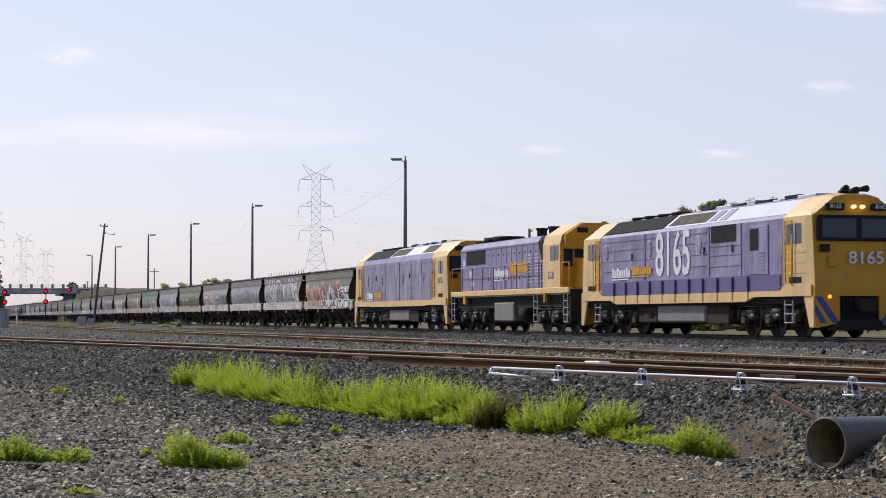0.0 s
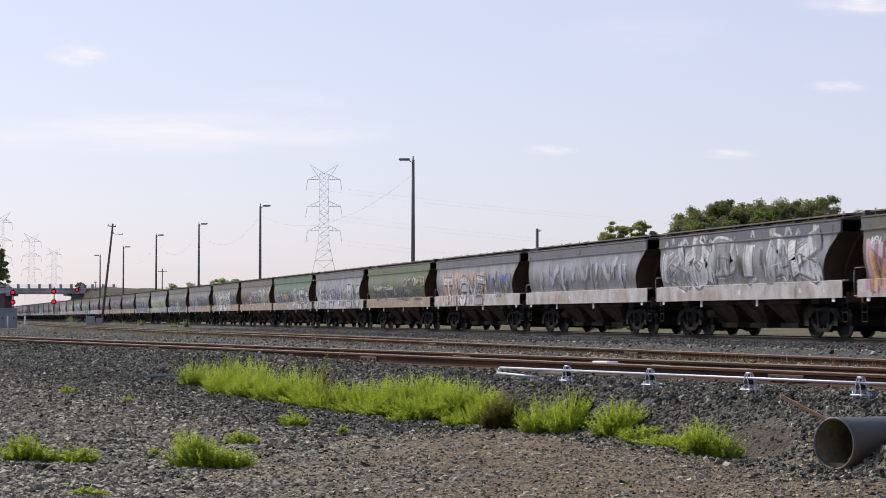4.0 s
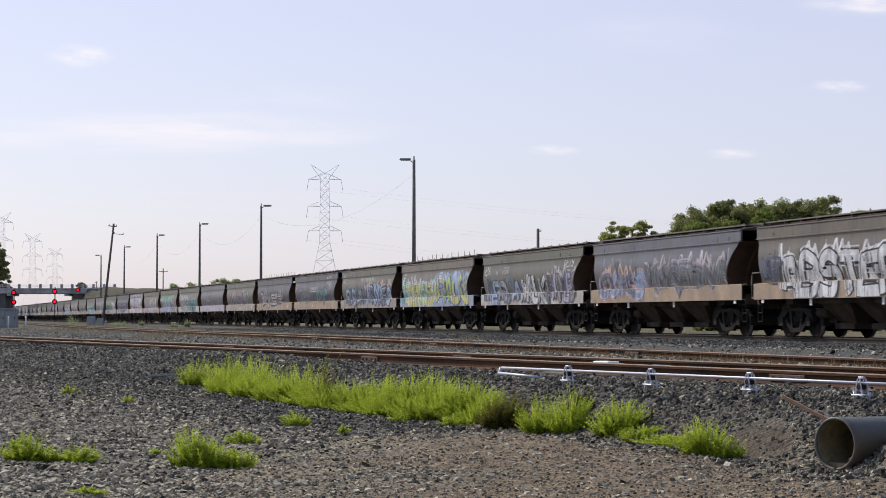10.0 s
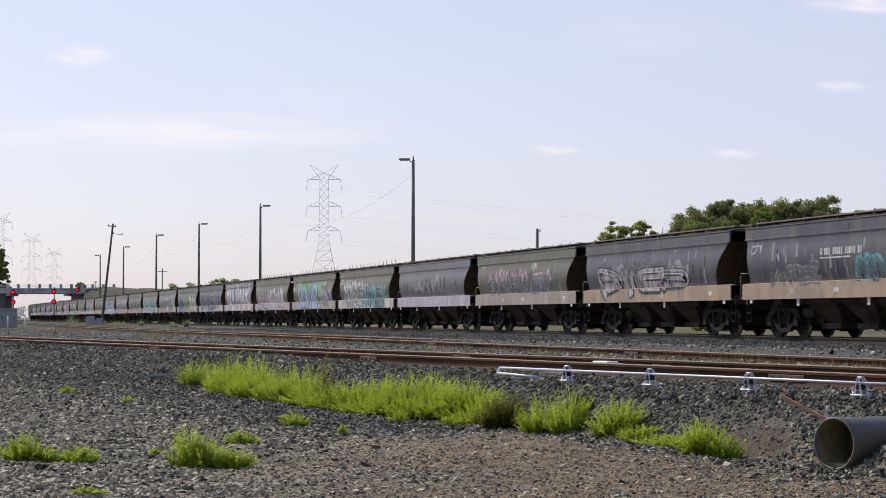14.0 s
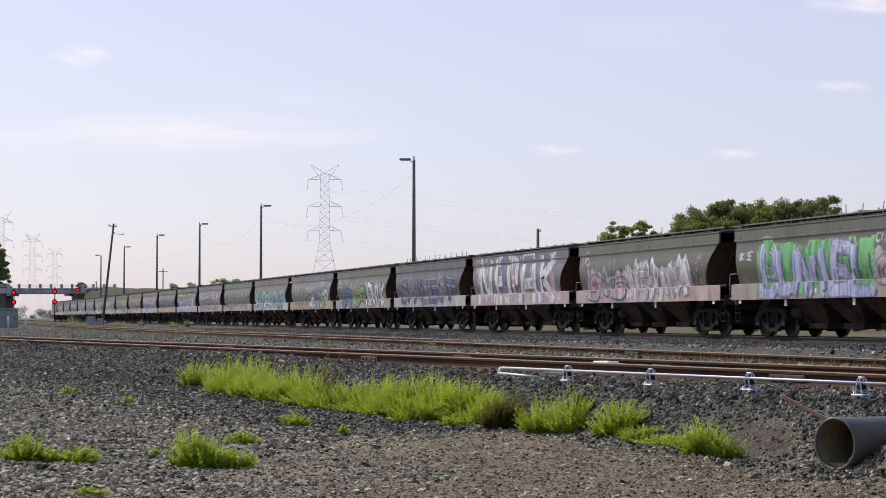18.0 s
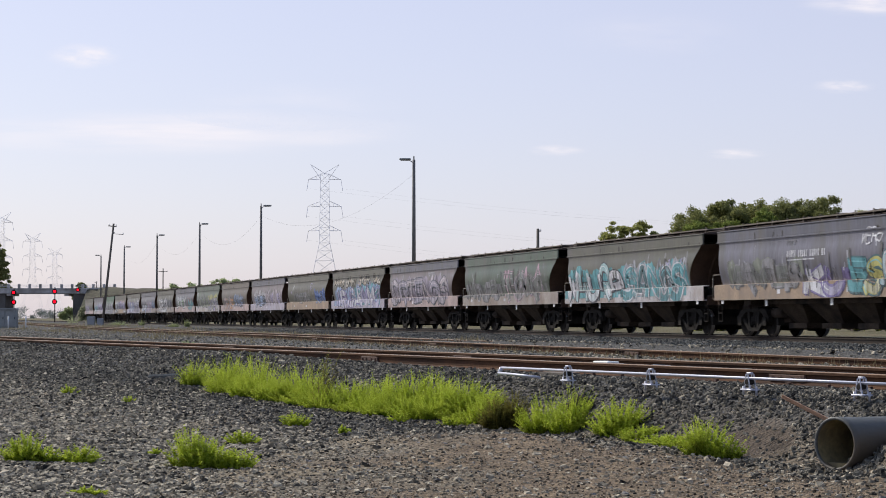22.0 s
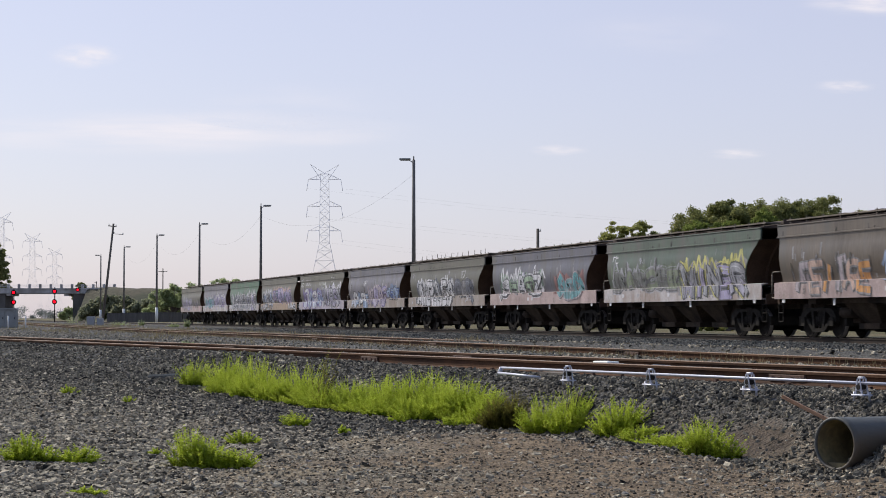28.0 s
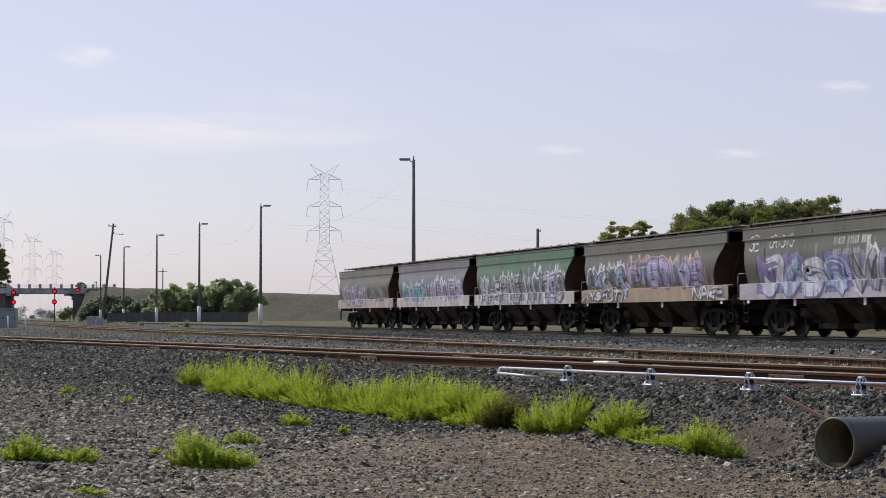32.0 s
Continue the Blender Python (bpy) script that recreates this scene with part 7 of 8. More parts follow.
def bank():
    """The road's embankment, falling away from the bridge."""
    rows = []
    for i in range(60):
        u = i / 59
        x = -79 + 150 * u
        y = 428 - 55 * u
        h = 7.5 * (1 - u)**0.72 if u < 1 else 0
        row = []
        for dy, f in ((-20, -0.1), (-15, 0.16), (-10, 0.42), (-6, 0.72), (-3, 0.94), (-1, 1.0), (5, 1.0), (12, 0.6), (24, -0.1)):
            row.append((x, y + dy * (0.5 + 0.5 * (1 - u)) + 1.0 * noise.noise((x * 0.2, dy * 0.1, 1)), h * f + (0.35 * noise.noise((x * 0.25, dy * 0.3, 7)) if -18 < dy < 20 else -0.3)))
        rows.append(row)
    v = [p for r in rows for p in r]
    k = 9
    f = [(i * k + j, (i + 1) * k + j, (i + 1) * k + j + 1, i * k + j + 1) for i in range(59) for j in range(k - 1)]
    tagged(mesh_of("embankment", v, f, M_bank, smooth=True), "dry grassy embankment rising to the road bridge", "embankment", kind="structure")


bank()
rs = random.Random(8)


def unit(a):
    return a / np.linalg.norm(a, axis=1, keepdims=True)


def leaves(out, c, r, n, size, rs, squash=0.8):
    """A clump: small leaf blades in a loose squashed ball with a frayed outline."""
    g = np.random.default_rng(rs.randrange(10**9))
    d = unit(g.normal(0, 1, (n, 3)) + (0, 0, 0.25))
    q = np.array(c) + d * (1, 1, squash) * r * (g.uniform(0.1, 1.0, (n, 1))**0.6 + 0.12 * g.normal(0, 1, (n, 1)))
    face = unit(d + (0, 0, 0.3) + g.normal(0, 0.75, (n, 3)))
    a = unit(np.cross(face, g.normal(0, 1, (n, 3))))
    w = size * g.uniform(0.5, 1.2, (n, 1))
    a, b = a * w, np.cross(face, a) * w * 0.6
    out.append(np.stack([q + a, q + b, q - a, q - b], axis=1).reshape(-1, 3))


def leaf_mesh(name, out, material, parent=None):
    """All the leaf blades of a crown in one mesh."""
    v = np.concatenate(out).astype(np.float32)
    n = len(v)
    me = bpy.data.meshes.new(name)
    me.vertices.add(n)
    me.vertices.foreach_set("co", v.ravel())
    me.loops.add(n)
    me.loops.foreach_set("vertex_index", np.arange(n, dtype=np.int32))
    me.polygons.add(n // 4)
    me.polygons.foreach_set("loop_start", np.arange(0, n, 4, dtype=np.int32))
    me.update()
    me.validate()
    me.materials.append(material)
    ob = new(name, me)
    if parent:
        ob.parent = parent
    return ob


def tree(name, x, y, h, trunk_h, clumps, material, leaf, label, seed, per=90, squash=0.75):
    rs = random.Random(seed)
    top = tagged(new(name), label, "tree")
    z0 = land(x, y)
    top.location = (x, y, z0)
    bm = B()
    rod(bm, (0, 0, -0.2), (0.1, 0, trunk_h), 0.28, 9, 0.18)
    part("trunk", bm, M_bark, top)
    cb = []
    for cx, cy, cz, r in clumps:
        bm = B()
        mid = Vector((cx * 0.45, cy * 0.45, trunk_h + (cz - trunk_h) * 0.45))
        rod(bm, (0.05, 0, trunk_h * 0.9), mid, 0.13, 6, 0.09)
        rod(bm, mid, (cx, cy, cz), 0.09, 6, 0.04)
        part("limb", bm, M_bark, top)
        for _ in range(11):
            d = Vector((rs.gauss(0, 1), rs.gauss(0, 1), rs.gauss(0, 0.7))).normalized() * r * rs.uniform(0.4, 0.95)
            leaves(cb, Vector((cx, cy, cz)) + d, r * rs.uniform(0.28, 0.52), int(per * 0.7), leaf, rs, squash)
    leaf_mesh("crown", cb, material, top)
    return top


def dome(rs, w, h0, h1, n, r):
    out = []
    for i in range(n):
        u = rs.uniform(-1, 1)
        lim = math.sqrt(max(1 - u * u, 0.05))
        out.append((u * w, rs.uniform(-1, 1) * w * 0.5 * lim, h0 + (h1 - h0) * lim * rs.uniform(0.4, 1.0), r * rs.uniform(0.75, 1.2)))
    return out


tr = random.Random(21)
tree("pine_tree", 25.2, 190, 10, 4.5, dome(tr, 2.9, 4.5, 10.2, 30, 1.6), M_pine, 0.115, "broad dark green pine with a rounded crown", 31, 260)
tree("pine_tree", 28.4, 192, 12, 5.0, dome(tr, 3.0, 5.0, 11.8, 34, 1.5), M_pine, 0.115, "tall dark green pine with a rounded crown", 32, 260)
tree("pine_tree", 31.2, 194, 12, 5.0, dome(tr, 3.0, 5.0, 11.7, 34, 1.5), M_pine, 0.115, "dense dark green pine in a group", 39, 260)
tree("pine_tree", 33.8, 190, 12, 5.0, dome(tr, 3.2, 5.0, 12.2, 32, 1.5), M_pine, 0.115, "dense dark green pine beyond the train", 33, 260)
tree("pine_tree", 36.9, 191, 12, 5.0, dome(tr, 2.9, 5.0, 12.2, 30, 1.5), M_pine, 0.115, "dark green pine with a domed crown", 34, 260)
tree("pine_tree", 30.0, 196, 12, 5.0, dome(tr, 2.6, 5.0, 11.5, 30, 1.5), M_pine, 0.115, "dark green pine among its neighbours", 44, 260)
tree("pine_tree", 36.0, 195, 12, 5.0, dome(tr, 2.6, 5.0, 12.0, 28, 1.5), M_pine, 0.115, "rounded dark green pine among its neighbours", 45, 260)
tree("pine_tree", 42.6, 200, 12, 6.0, dome(tr, 1.8, 8.0, 12.0, 10, 1.0), M_gum, 0.12, "pale green tree top beyond the train", 35, 170)
tree("gum_tree", 16.6, 170, 9, 4.0, [(-1.9, 0, 7.7, 0.95), (-1.0, 0.4, 8.3, 1.0), (0.1, -0.3, 8.6, 1.05), (1.1, 0.2, 8.3, 1.0), (2.0, 0, 7.7, 0.95), (0.4, 0.5, 7.5, 0.7), (-0.8, -0.4, 7.2, 0.7), (2.9, 0.3, 7.1, 0.8), (-2.6, 0.2, 7.0, 0.7), (-3.4, 0.1, 6.5, 0.6)], M_gum, 0.11, "open-crowned gum tree with pale yellow-green leaves", 36, 190, 0.5)
tree("gum_tree", 20.6, 175, 9, 4.0, dome(tr, 1.6, 5.5, 8.1, 6, 0.9), M_gum, 0.11, "small pale gum tree", 37, 170)
tree("dark_tree", -109.0, 464, 17, 4.0, dome(tr, 3.6, 4.0, 18.8, 34, 1.7), M_pine, 0.34, "dense dark tree beyond the bridge", 38)
tree("dark_tree", -88.9, 472, 9, 3.0, dome(tr, 1.5, 5.0, 8.6, 8, 1.1), M_pine, 0.3, "small dark tree beyond the bridge", 41)
tree("roadside_bush", -91.5, 470, 3.4, 0.8, dome(tr, 1.8, 0.5, 2.9, 9, 1.0), M_bush, 0.25, "low bush growing in the bridge opening", 42)
for i, (x, y, w, h) in enumerate(((-44.8, 318, 3.4, 6.0), (-40.5, 320, 3.2, 6.2), (-36.0, 318, 3.8, 7.2), (-32.6, 316, 3.0, 6.0), (-48.2, 330, 2.6, 5.2), (-38.3, 322, 3.0, 6.6), (-42.8, 323, 2.8, 5.8))):
    tree("roadside_bush", x, y, h, h * 0.25, dome(tr, w, h * 0.15, h * 0.92, 22, 1.25), M_bush, 0.16, "leafy green bush before the embankment", 50 + i, 150)
for i, (x, y, w, h) in enumerate(((-73.0, 401, 2.2, 4.2), (-69.0, 398, 2.8, 5.6), (-65.0, 394, 2.6, 5.0), (-61.0, 390, 2.6, 5.2), (-57.0, 384, 2.4, 4.2))):
    tree("roadside_bush", x, y, h, h * 0.25, dome(tr, w, h * 0.12, h * 0.9, 16, 1.25), M_hedge, 0.22, "dusky green bush on the foot of the embankment", 60 + i, 120)
for i, (x, y, w, h0, h1) in enumerate(((24.7, 186, 1.5, 7.0, 9.4), (27.5, 186, 1.7, 7.4, 9.8), (31.4, 186, 1.9, 7.8, 10.5))):
    tree("green_tree", x, y, h1, 5.0, dome(tr, w, h0, h1, 14, 0.95), M_green, 0.11, "fresh green round-crowned tree before the pines", 80 + i, 200)
for i, (x, y, w, h) in enumerate(((13.5, 92, 1.3, 0.55), (19.2, 90, 1.5, 0.6), (23.5, 88, 1.6, 0.6), (9.0, 104, 1.2, 0.5))):
    tree("low_shrub", x, y, h, h * 0.2, dome(tr, w, h * 0.2, h * 0.8, 8, 0.42 * max(h, 0.8)), M_gum, 0.12, "low shrub growing beyond the line", 70 + i, 45)


def far_wood():
    """The tree line in the distance, beyond the bridge."""
    rs = random.Random(12)
    out = []
    for i in range(300):
        x = -420 + 900 * i / 300
        leaves(out, Vector((x + rs.uniform(-3, 3), 1500 + rs.uniform(-60, 60), rs.uniform(0, 7))), rs.uniform(3, 6), 240, 0.55, rs, 0.7)
    tagged(leaf_mesh("far_woods", out, M_farwood), "distant hazy line of trees across the plain", "woodland", kind="stuff")


far_wood()


def fence():
    top = tagged(new("board_fence"), "low dark board fence in front of the bushes", "fence")
    a, b = Vector((-54, 308, 0)), Vector((-29.5, 290, 0))
    n = 50
    d = (b - a).normalized()
    for i in range(n):
        p = a.lerp(b, i / n)
        bm = B()
        box(bm, 0, (b - a).length / n - 0.04, -0.02, 0.02, -0.2, 1.5)
        o = part("fence_board", bm, M_fence, top)
        o.matrix_basis = pose(p.x, p.y, land(p.x, p.y), 0, 0, math.degrees(math.atan2(d.y, d.x)))


fence()


def signal(x, y, heads, base, label, post=True):
    top = tagged(new("railway_signal"), label, "signal", "red colour-light signals")
    top.location = (x, y, base)
    if post:
        bm = B()
        rod(bm, (0, 0.25, 0), (0, 0.25, heads[0] - base + 0.7), 0.09, 8)
        part("post", bm, M_black, top)
    for z in heads:
        bm = B()
        n = 18
        prism(bm, [(0.44 * math.cos(k * math.tau / n), z - base + 0.44 * math.sin(k * math.tau / n)) for k in range(n)], "y", 0.0, 0.06)
        head = part("backplate", bm, M_black, top)
        bm = B()
        rod(bm, (0, -0.02, z - base), (0, -0.10, z - base), 0.23, 16)
        part("lens", bm, M_red, head, "lit red lens")
        bm = B()
        prism(bm, [(0.33 * math.cos(math.pi * k / 8), z - base + 0.33 * math.sin(math.pi * k / 8)) for k in range(9)] + [(0.30 * math.cos(math.pi * k / 8), z - base + 0.30 * math.sin(math.pi * k / 8)) for k in range(8, -1, -1)], "y", -0.35, 0.0)
        part("hood", bm, M_black, head)
        if not post:
            bm = B()
            box(bm, -0.08, 0.08, 0.06, 0.6, z - base - 0.1, z - base + 0.1)
            part("bracket", bm, M_black, top)
    return top


signal(-71.7, 320, (4.81, 3.2), -0.2, "two-head colour-light signal showing red over red")
signal(-66.9, 330, (5.14, 3.35), -0.2, "slender two-head signal post showing red over red")
signal(-80.95, 424.5, (6.8,), 6.2, "red signal head mounted on the bridge", False)


def relay_hut():
    top = tagged(new("relay_cabinet"), "pale grey trackside relay cabinet with a lid", "cabinet")
    top.location = (-34.6, 150, land(-34.6, 150))
    bm = B()
    box(bm, -1.5, 1.25, -0.5, 0.5, 0.0, 1.45, 0.03)
    part("body", bm, M_cabinet, top)
    bm = B()
    prism(bm, [(-1.6, 1.45), (1.35, 1.45), (1.3, 1.56), (-1.55, 1.56)], "y", -0.6, 0.6)
    part("lid", bm, M_cabinet, top)
    for x in (-0.9, 0.0, 0.9):
        bm = B()
        box(bm, x - 0.42, x + 0.40, -0.53, -0.5, 0.12, 1.35, 0.01)
        d = part("door", bm, M_cabinet, top)
        bm = B()
        box(bm, x + 0.26, x + 0.32, -0.56, -0.53, 0.7, 0.86, 0.005)
        part("handle", bm, M_black, d)
    for x, y in ((-33.55, 148), (-32.0, 147)):
        bm = B()
        rod(bm, (0, 0, -0.1), (0, 0, 0.95), 0.06, 8)
        o = tagged(part("marker_post", bm, M_white), "short white marker post", "marker post", "white marker posts")
        o.location = (x, y, land(x, y))
    t2 = tagged(new("equipment_box"), "silver equipment boxes beside the leaning pole", "cabinet")
    t2.location = (-37.6, 209, land(-37.6, 209))
    for i, (w, h) in enumerate(((0.42, 0.95), (0.34, 0.75))):
        bm = B()
        box(bm, -1.2 + 1.1 * i, -1.2 + 1.1 * i + 2 * w, -0.3, 0.3, 0.0, h, 0.02)
        part("box_body", bm, M_silverbox, t2)


relay_hut()

# ---- the foreground ----
def culvert():
    ax = Vector((0.78, 0.62, -0.02)).normalized()
    c = Vector((3.29, 16.2, -0.49))
    top = tagged(new("culvert_pipe"), "weathered grey-green drain pipe lying open in the ditch", "pipe")
    top.matrix_basis = Matrix.Translation(c) @ ax.to_track_quat("X", "Z").to_matrix().to_4x4()
    bm = B()
    n = 40
    rings = []
    for x, r in ((0.0, 0.205), (0.0, 0.220), (0.012, 0.227), (0.07, 0.229), (0.09, 0.224), (1.2, 0.224), (3.2, 0.224), (3.2, 0.203), (1.2, 0.203), (0.02, 0.201)):
        rings.append([bm.verts.new((x, r * math.cos(k * math.tau / n), r * math.sin(k * math.tau / n))) for k in range(n)])
    for a, b in zip(rings, rings[1:] + rings[:1]):
        for k in range(n):
            f = bm.faces.new((a[k], a[(k + 1) % n], b[(k + 1) % n], b[k]))
            f.smooth = True
            f.material_index = 1 if a[0].co.y < 0.2045 and b[0].co.y < 0.2045 else 0
    bmesh.ops.recalc_face_normals(bm, faces=bm.faces)
    part("pipe_wall", bm, [M_pipe, M_pipe_in], top)
    bm = B()
    rod(bm, (3.1, 0, 0), (3.15, 0, 0), 0.202, 24)
    part("blocked_end", bm, M_clod, top)
    # silt lying in the bottom of the pipe
    bm = B()
    arc = [(0.199 * math.sin(radians(a)), -0.199 * math.cos(radians(a))) for a in range(-52, 53, 8)]
    prism(bm, arc[2:-2], "x", 0.05, 3.0)
    part("silt", bm, M_pipe_in, top, "dry brown silt")


culvert()


def rodding():
    """A galvanised rod on roller stands beside the near rail."""
    a, b = Vector((0.70, 23.2, -0.03)), Vector((5.6, 14.75, -0.03))
    d = (b - a).normalized()
    side = Vector((d.y, -d.x, 0))
    top = tagged(new("point_rodding"), "shiny galvanised rod running beside the rail", "rod")
    bm = B()
    rod(bm, a, b, 0.0145, 10)
    rod(bm, a, a - d * 0.02 + Vector((-0.03, 0.02, -0.10)), 0.026, 8)
    part("rod", bm, M_galv, top)
    bm = B()
    rod(bm, a + side * 0.1 + d * 0.1 + Vector((0, 0, -0.06)), a + side * 0.1 + d * 1.0 + Vector((0, 0, -0.09)), 0.018, 6)
    part("short_rod", bm, M_galv, top)
    first = None
    for x in (1.42, 2.22, 3.05, 3.86, 4.7):
        u = (x - a.x) / (b.x - a.x)
        p = a.lerp(b, u)
        m = Matrix.Translation(p) @ pose(0, 0, 0, 0, 0, math.degrees(math.atan2(d.y, d.x)))
        if first:
            copy_thing(first, m @ Matrix.Scale(1.0, 4))
            continue
        first = tagged(new("roller_stand"), "galvanised steel roller stand under the rod", "bracket", "roller stands")
        first.matrix_basis = m
        first.scale = (0.68, 0.68, 0.68)
        bm = B()
        for s in (-1, 1):
            prism(bm, [(-0.075, -0.155), (-0.05, -0.155), (-0.012, 0.055), (-0.03, 0.06)], "y", s * 0.055 - 0.006, s * 0.055 + 0.006)
            prism(bm, [(0.075, -0.155), (0.05, -0.155), (0.012, 0.055), (0.03, 0.06)], "y", s * 0.055 - 0.006, s * 0.055 + 0.006)
            box(bm, -0.06, 0.06, s * 0.055 - 0.006, s * 0.055 + 0.006, -0.10, -0.075)
        part("frame", bm, M_galv, first)
        bm = B()
        box(bm, -0.12, 0.12, -0.09, 0.09, -0.178, -0.155, 0.006)
        part("foot_plate", bm, M_galv, first)
        for s in (-0.15, 0.15):
            bm = B()
            rod(bm, (s, 0, -0.25), (s, 0, -0.12), 0.016, 6)
            rod(bm, (s, 0, -0.165), (s * 0.5, 0, -0.165), 0.016, 6)
            part("anchor_bolt", bm, M_galv, first)
        bm = B()
        box(bm, -0.05, 0.05, -0.03, 0.03, 0.055, 0.085, 0.006)
        part("cap", bm, M_galv, first)
        bm = B()
        rod(bm, (0, -0.065, -0.055), (0, 0.065, -0.055), 0.04, 12)
        part("roller", bm, M_black, first, "dark roller")
    # scraps by the rail
    for x, y, l, w, m, lab in ((2.28, 26.7, 0.30, 0.12, M_white, "white painted block lying between the rails"), (3.06, 26.2, 0.24, 0.12, M_white, "white painted block lying between the rails")):
        bm = B()
        box(bm, -l, l, -w, w, 0, 0.10, 0.02)
        box(bm, -l * 0.5, l * 0.8, -w * 0.8, w * 0.8, 0.10, 0.13, 0.01)
        o = tagged(part("white_block", bm, m), lab, "block", "white blocks")
        o.matrix_basis = pose(x, y, -0.16, 0, 0, 117)
    bm = B()
    box(bm, -0.32, 0.32, -0.11, 0.11, 0, 0.05, 0.006)
    o = tagged(part("timber_plank", bm, M_sleeper), "weathered grey plank lying by the rail", "plank")
    o.matrix_basis = pose(1.45, 24.1, -0.16, 0, 0, -63)
    bm = B()
    box(bm, -0.24, 0.24, -0.018, 0.018, -0.016, 0.016, 0.003)
    o = tagged(part("timber_stake", bm, M_rough_timber), "broken brown timber stake stuck in the bank", "stake")
    o.matrix_basis = pose(3.22, 17.1, -0.235, 0, 26, -25)


rodding()


def boulder():
    bm = B()
    bmesh.ops.create_icosphere(bm, subdivisions=3, radius=0.17)
    for v in bm.verts:
        v.co *= 1 + 0.22 * noise.noise(v.co * 6)
        v.co.z *= 0.85
    o = tagged(part("boulder", bm, M_chute), "dark rounded boulder half buried in the bank", "boulder")
    o.location = (1.53, 21.35, land(1.53, 21.35) + 0.03)


boulder()


def flat_slab():
    bm = B()
    box(bm, -0.27, 0.27, -0.13, 0.13, -0.06, 0.06, 0.03)
    o = tagged(part("concrete_slab", bm, M_linestone), "grey flat stone slab lying in the gravel", "slab")
    x, y = -4.7, 32.3
    o.matrix_basis = pose(x, y, land(x, y) + 0.02, -4, -3, 8)


flat_slab()


def weed(name, x, y, w, h, n, material, label, seed, group="", depth=None, kind="", leaf=0.026):
    """Feathery weeds: thin stems that splay from a crown, set with many small leaves."""
    rs = random.Random(seed)
    V, F = [], []
    depth = depth or w * 0.8
    z0 = land(x, y)
    for _ in range(n):
        a0, rad = rs.random() * math.tau, math.sqrt(rs.random())
        u, v = math.cos(a0) * rad, math.sin(a0) * rad
        px, py = u * w * 0.62, v * depth * 0.62
        pz = land(x + px, y + py) - z0 - 0.02
        hh = h * (1 - 0.6 * rad * rad) * (0.45 + 0.6 * math.sqrt(rs.random()))
        bx, by = u * w * 0.45 + rs.gauss(0, 0.2) * hh, v * depth * 0.45 + rs.gauss(0, 0.2) * hh
        k = 8
        last = None
        for i in range(k + 1):
            q = i / k
            p = Vector((px + bx * q**1.6, py + by * q**1.6, pz + hh * q))
            r = 0.004 * (1 - 0.7 * q)
            m = len(V)
            V += [(p.x - r, p.y, p.z), (p.x + r, p.y, p.z)]
            if last is not None:
                F.append((last, last + 1, m + 1, m))
            last = m
            if i:
                for _ in range(9):
                    a = rs.random() * math.tau
                    ln = leaf * rs.uniform(0.6, 1.7) * (1.35 - 0.7 * q)
                    d = Vector((math.cos(a), math.sin(a), rs.uniform(-0.3, 0.9))).normalized() * ln
                    s = Vector((-math.sin(a), math.cos(a), 0)) * ln * 0.2
                    o = p + Vector((0, 0, rs.uniform(-0.5, 0.5) * hh / k))
                    m2 = len(V)
                    V += [tuple(o), tuple(o + d * 0.5 + s), tuple(o + d), tuple(o + d * 0.5 - s)]
                    F.append((m2, m2 + 1, m2 + 2, m2 + 3))
    ob = mesh_of(name, V, F, material)
    ob.location = (x, y, z0)
    return tagged(ob, label, "weed", group, kind)


wr = random.Random(77)
# the long green band in the ditch, clump by clump, towards the camera
BAND = [(-3.36, 28.6), (-2.64, 27.0), (-1.73, 25.3), (-0.94, 24.1), (-0.44, 23.45), (-0.03, 23.1), (0.42, 22.3)]
for i in range(48):
    u = i / 47 * (len(BAND) - 1)
    j = min(int(u), len(BAND) - 2)
    x, y = (BAND[j][m] + (BAND[j + 1][m] - BAND[j][m]) * (u - j) for m in (0, 1))
    back = i % 2
    tall = 1.0 - 0.25 * u / (len(BAND) - 1)
    weed("weed_clump", x + wr.uniform(-0.1, 0.1), y + 0.2 + (wr.uniform(0.35, 0.8) if back else wr.uniform(-0.05, 0.2)), wr.uniform(0.26, 0.42), (wr.uniform(0.44, 0.68) if back else wr.uniform(0.22, 0.42)) * tall,
         80, M_weed, "bright green feathery weeds growing in the ditch", 200 + i, "weeds in the ditch")
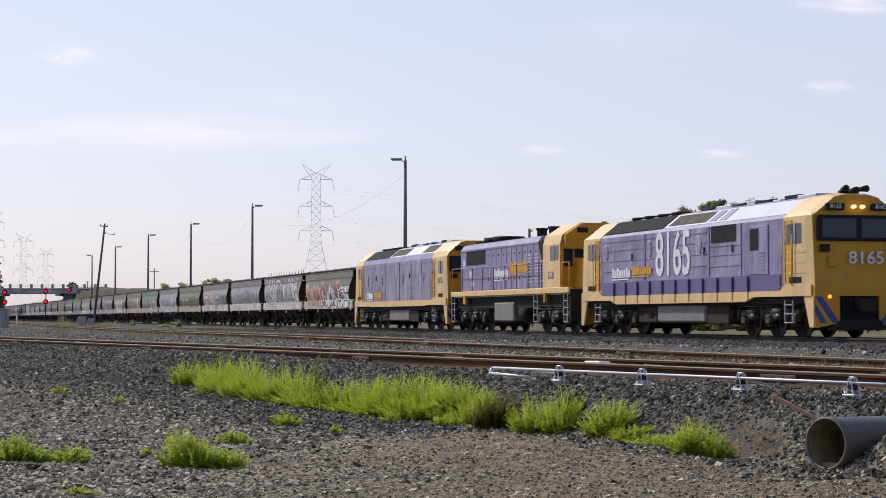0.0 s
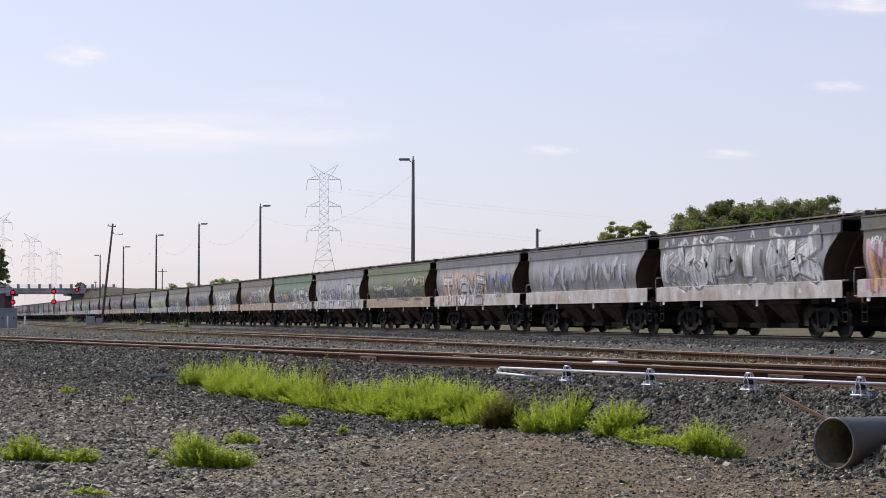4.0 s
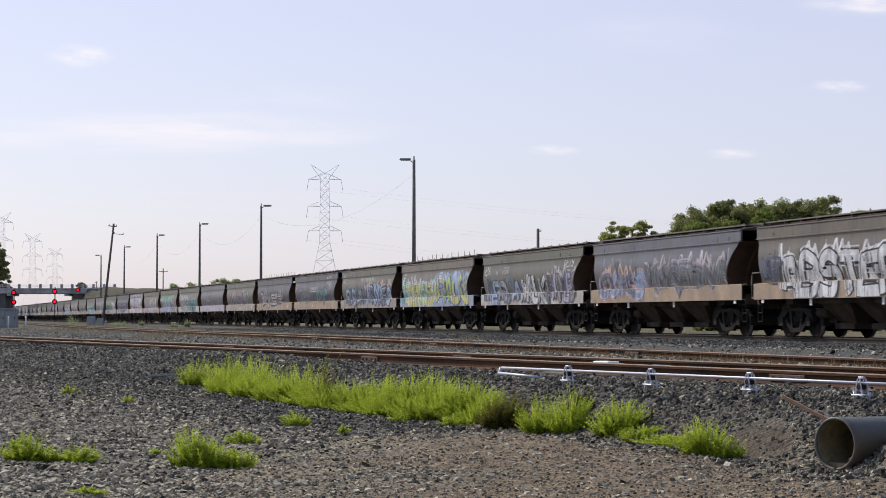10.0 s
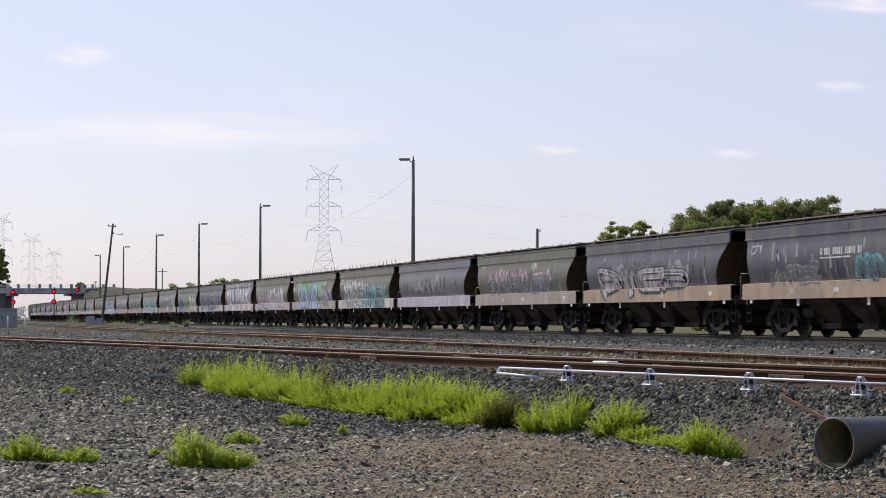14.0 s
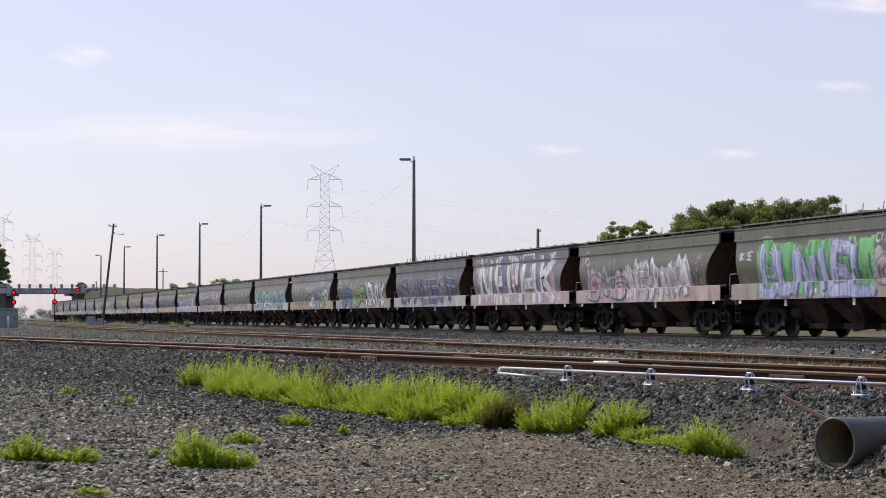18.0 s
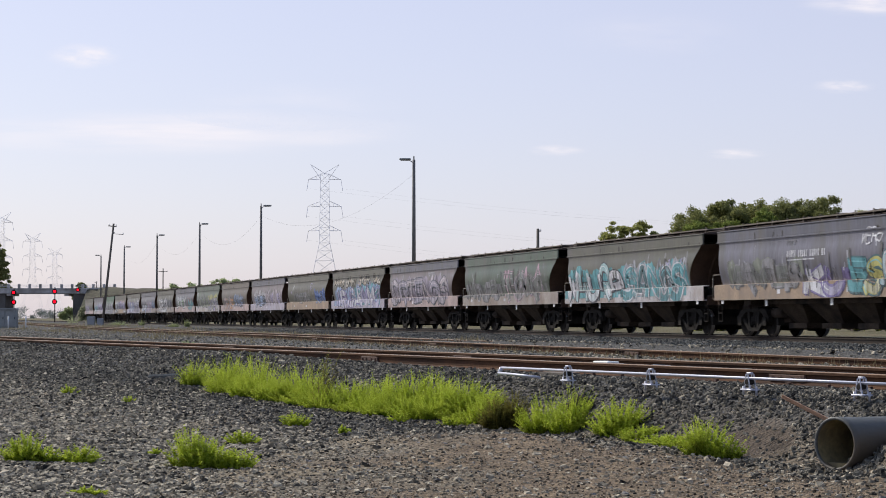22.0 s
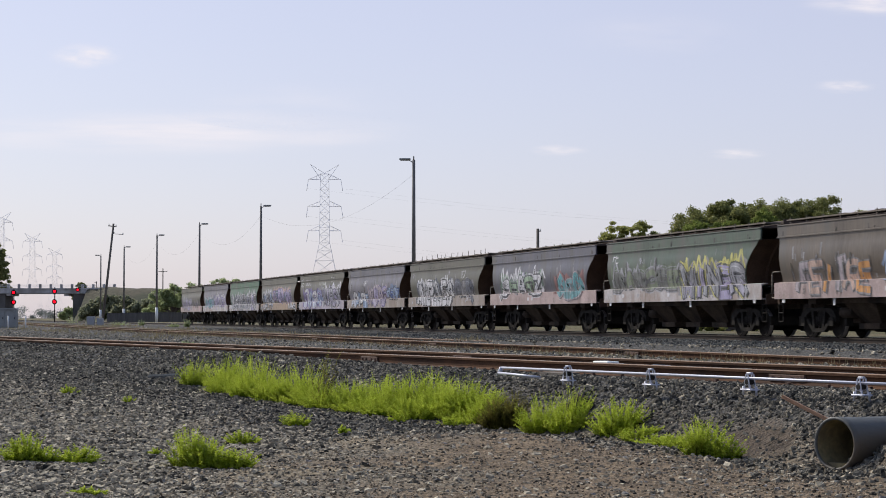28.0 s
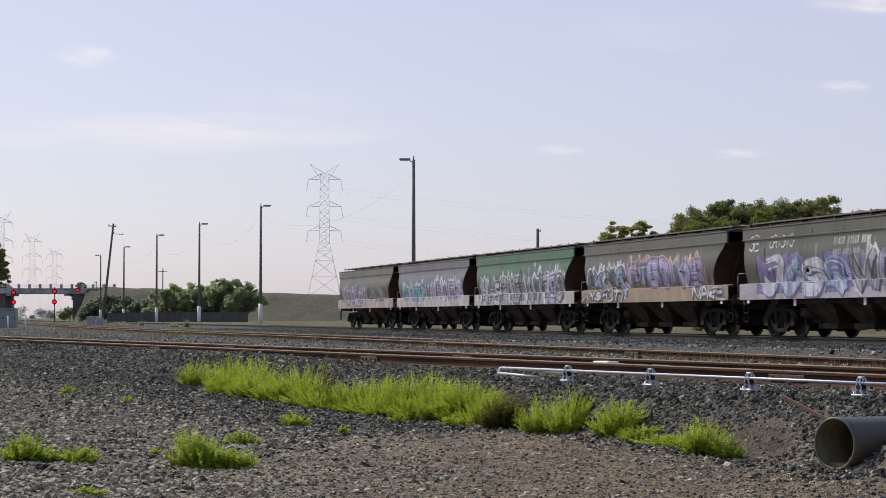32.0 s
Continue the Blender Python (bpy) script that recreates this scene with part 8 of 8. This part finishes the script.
for x, y, w, h, n in ((-3.92, 30.3, 0.32, 0.46, 110), (1.08, 21.1, 0.30, 0.44, 110), (1.36, 20.75, 0.28, 0.50, 120), (1.80, 20.0, 0.34, 0.38, 150), (1.98, 19.5, 0.26, 0.16, 70), (2.08, 18.9, 0.26, 0.13, 70), (2.2, 18.3, 0.24, 0.15, 60),
                      (2.36, 17.45, 0.26, 0.37, 130), (2.54, 17.25, 0.16, 0.24, 50), (-3.36, 15.45, 0.22, 0.25, 80), (-3.16, 15.4, 0.16, 0.15, 40), (-2.92, 15.4, 0.2, 0.16, 55),
                      (-2.0, 15.1, 0.2, 0.36, 60), (-1.84, 15.05, 0.26, 0.27, 80), (-1.62, 15.0, 0.2, 0.18, 50), (-1.9, 18.15, 0.2, 0.14, 34), (-1.6, 20.75, 0.19, 0.19, 45), (-1.0, 19.35, 0.09, 0.13, 16),
                      (-5.55, 28.5, 0.14, 0.15, 24), (-4.28, 26.2, 0.10, 0.12, 14), (-2.34, 12.7, 0.14, 0.07, 24), (0.05, 22.4, 0.14, 0.16, 30), (-0.55, 23.3, 0.14, 0.15, 30), (-2.5, 16.6, 0.06, 0.08, 10)):
    weed("weed_clump", x, y, w, h, n, M_weed, "bright green feathery weeds on the gravel", int(x * 100 + y * 1000), "weeds in the ditch")
weed("dark_shrub", 0.62, 21.75, 0.24, 0.40, 150, M_weed_dark, "small dark olive shrub among the green weeds", 300)
weed("dark_shrub", 0.80, 21.7, 0.18, 0.43, 90, M_weed_dark, "small dark olive shrub among the green weeds", 301)
weed("tall_weed", -1.62, 25.3, 0.2, 1.02, 15, M_weed_dark, "tall thin olive weed standing above the others", 302, leaf=0.034)


def dry_tufts():
    """Dry grass between the middle siding's rails and along the lines."""
    rs = random.Random(9)
    V, F = [], []
    for _ in range(2600):
        y = 22 + 60 * rs.random()**1.4
        x = mid_x(y) - 1.35 + rs.gauss(0, 0.4)
        z = land(x, y)
        h = rs.uniform(0.03, 0.09) if rs.random() < 0.8 else rs.uniform(0.1, 0.24)
        a, b = rs.gauss(0, 0.05), rs.gauss(0, 0.05)
        k = len(V)
        V += [(x - 0.004, y, z), (x + 0.004, y, z), (x + a, y + b, z + h)]
        F.append((k, k + 1, k + 2))
    tagged(mesh_of("dry_grass", V, F, M_drygrass), "sparse dry grass before the middle rails", "grass", kind="stuff")


dry_tufts()
for i, (x, y, w, h) in enumerate(((-7.2, 54, 0.3, 0.16), (-22.2, 166, 0.35, 0.85), (-23.3, 166, 0.6, 0.4), (-31.0, 197, 0.4, 0.7), (-46.0, 250, 0.9, 1.1), (-54.5, 282, 1.2, 1.5), (-1.5, 62, 0.3, 0.14), (2.5, 55, 0.3, 0.12), (-34.5, 204, 1.2, 0.6))):
    weed("verge_weed", x, y, w, h, 60, M_bush, "patch of pale green weeds between the tracks", 400 + i, "weeds between the tracks", leaf=0.05)


def verge_grass():
    """Dry grass and low growth beside the lines."""
    rs = random.Random(19)
    V, F = [], []
    for _ in range(9000):
        y = 50 + 200 * rs.random()**1.3
        x = mid_x(y) + rs.uniform(-3.5, 6.0) * (0.4 + y / 120)
        if noise.noise((x * 0.25, y * 0.08, 4)) < 0.05 or x * CS + y * SN > 23.5:
            continue
        z = land(x, y)
        h = rs.uniform(0.06, 0.26)
        w = 0.006 + y * 0.0001
        a, b = rs.gauss(0, 0.08), rs.gauss(0, 0.08)
        k = len(V)
        V += [(x - w, y, z - 0.01), (x + w, y, z - 0.01), (x + a, y + b, z + h)]
        F.append((k, k + 1, k + 2))
    tagged(mesh_of("verge_grass", V, F, M_drygrass), "thin dry grass beside the sidings", "grass", kind="stuff")


verge_grass()

# ---- thin clouds ----
CLOUDS = []


def cloud(x, z, w, h, density, seed):
    bm = B()
    n = 24
    bm.faces.new([bm.verts.new((math.cos(k * math.tau / n), math.sin(k * math.tau / n), 0)) for k in range(n)])
    o = tagged(part("cloud_backdrop", bm, cloud_mat("thin_cloud", density, seed)), "thin white wisp of cloud in the sky", "cloud", kind="structure")
    o.scale = (w, h, 1)
    CLOUDS.append((o, x, z))


for x, z, w, h, dn, sd in ((-820, 590, 95, 34, 1.0, 1), (-640, 418, 640, 62, 0.95, 2), (-300, 420, 260, 40, 0.6, 9), (960, 708, 190, 34, 1.0, 3), (890, 521, 85, 20, 0.7, 4), (245, 377, 75, 16, 0.75, 5), (645, 369, 80, 15, 0.7, 6), (460, 640, 260, 60, 0.18, 7), (-350, 480, 300, 60, 0.2, 8)):
    cloud(x, z, w, h, dn, sd)


# ---- what moves ----
def travelled(t):
    """Metres that the train has run by then; it slows a little."""
    return 18.55 * t - 0.0143 * t * t


def motions():
    times = [0, 0.1, 1, 2] + list(range(4, 31, 2)) + [31, 31.9, 32]
    for thing, s0 in TRAIN:
        walk(thing, [(t, Matrix.Translation(on_line(s0 - travelled(t))) @ pose(0, 0, 0, 0, 0, TURN)) for t in times])
    # the wheels roll: one turning action for each place in a bogie and each wheel size, shared by all alike
    spins = {}
    for thing, s0 in TRAIN:
        for b in thing.children:
            for w in b.children:
                if not w.name.startswith("wheelset"):
                    continue
                x, r = round(w.location.x, 2), round(w.location.z, 2)
                if (x, r) not in spins:
                    walk(w, [(i / FPS, Matrix.Translation((x, 0, r)) @ Matrix.Rotation((travelled(i / FPS) / r) % math.tau, 4, "Y")) for i in range(32 * FPS + 1)])
                    spins[x, r] = w.animation_data
                else:
                    keys = w.animation_data_create()
                    w.rotation_mode = "QUATERNION"
                    keys.action = spins[x, r].action
                    keys.action_slot = spins[x, r].action_slot
    for thing, x, z in CLOUDS:
        walk(thing, [(t, pose(x + 0.62 * (t - 6), 4300, z, 90, 0, 0)) for t in (0, 8, 16, 24, 32)])


motions()
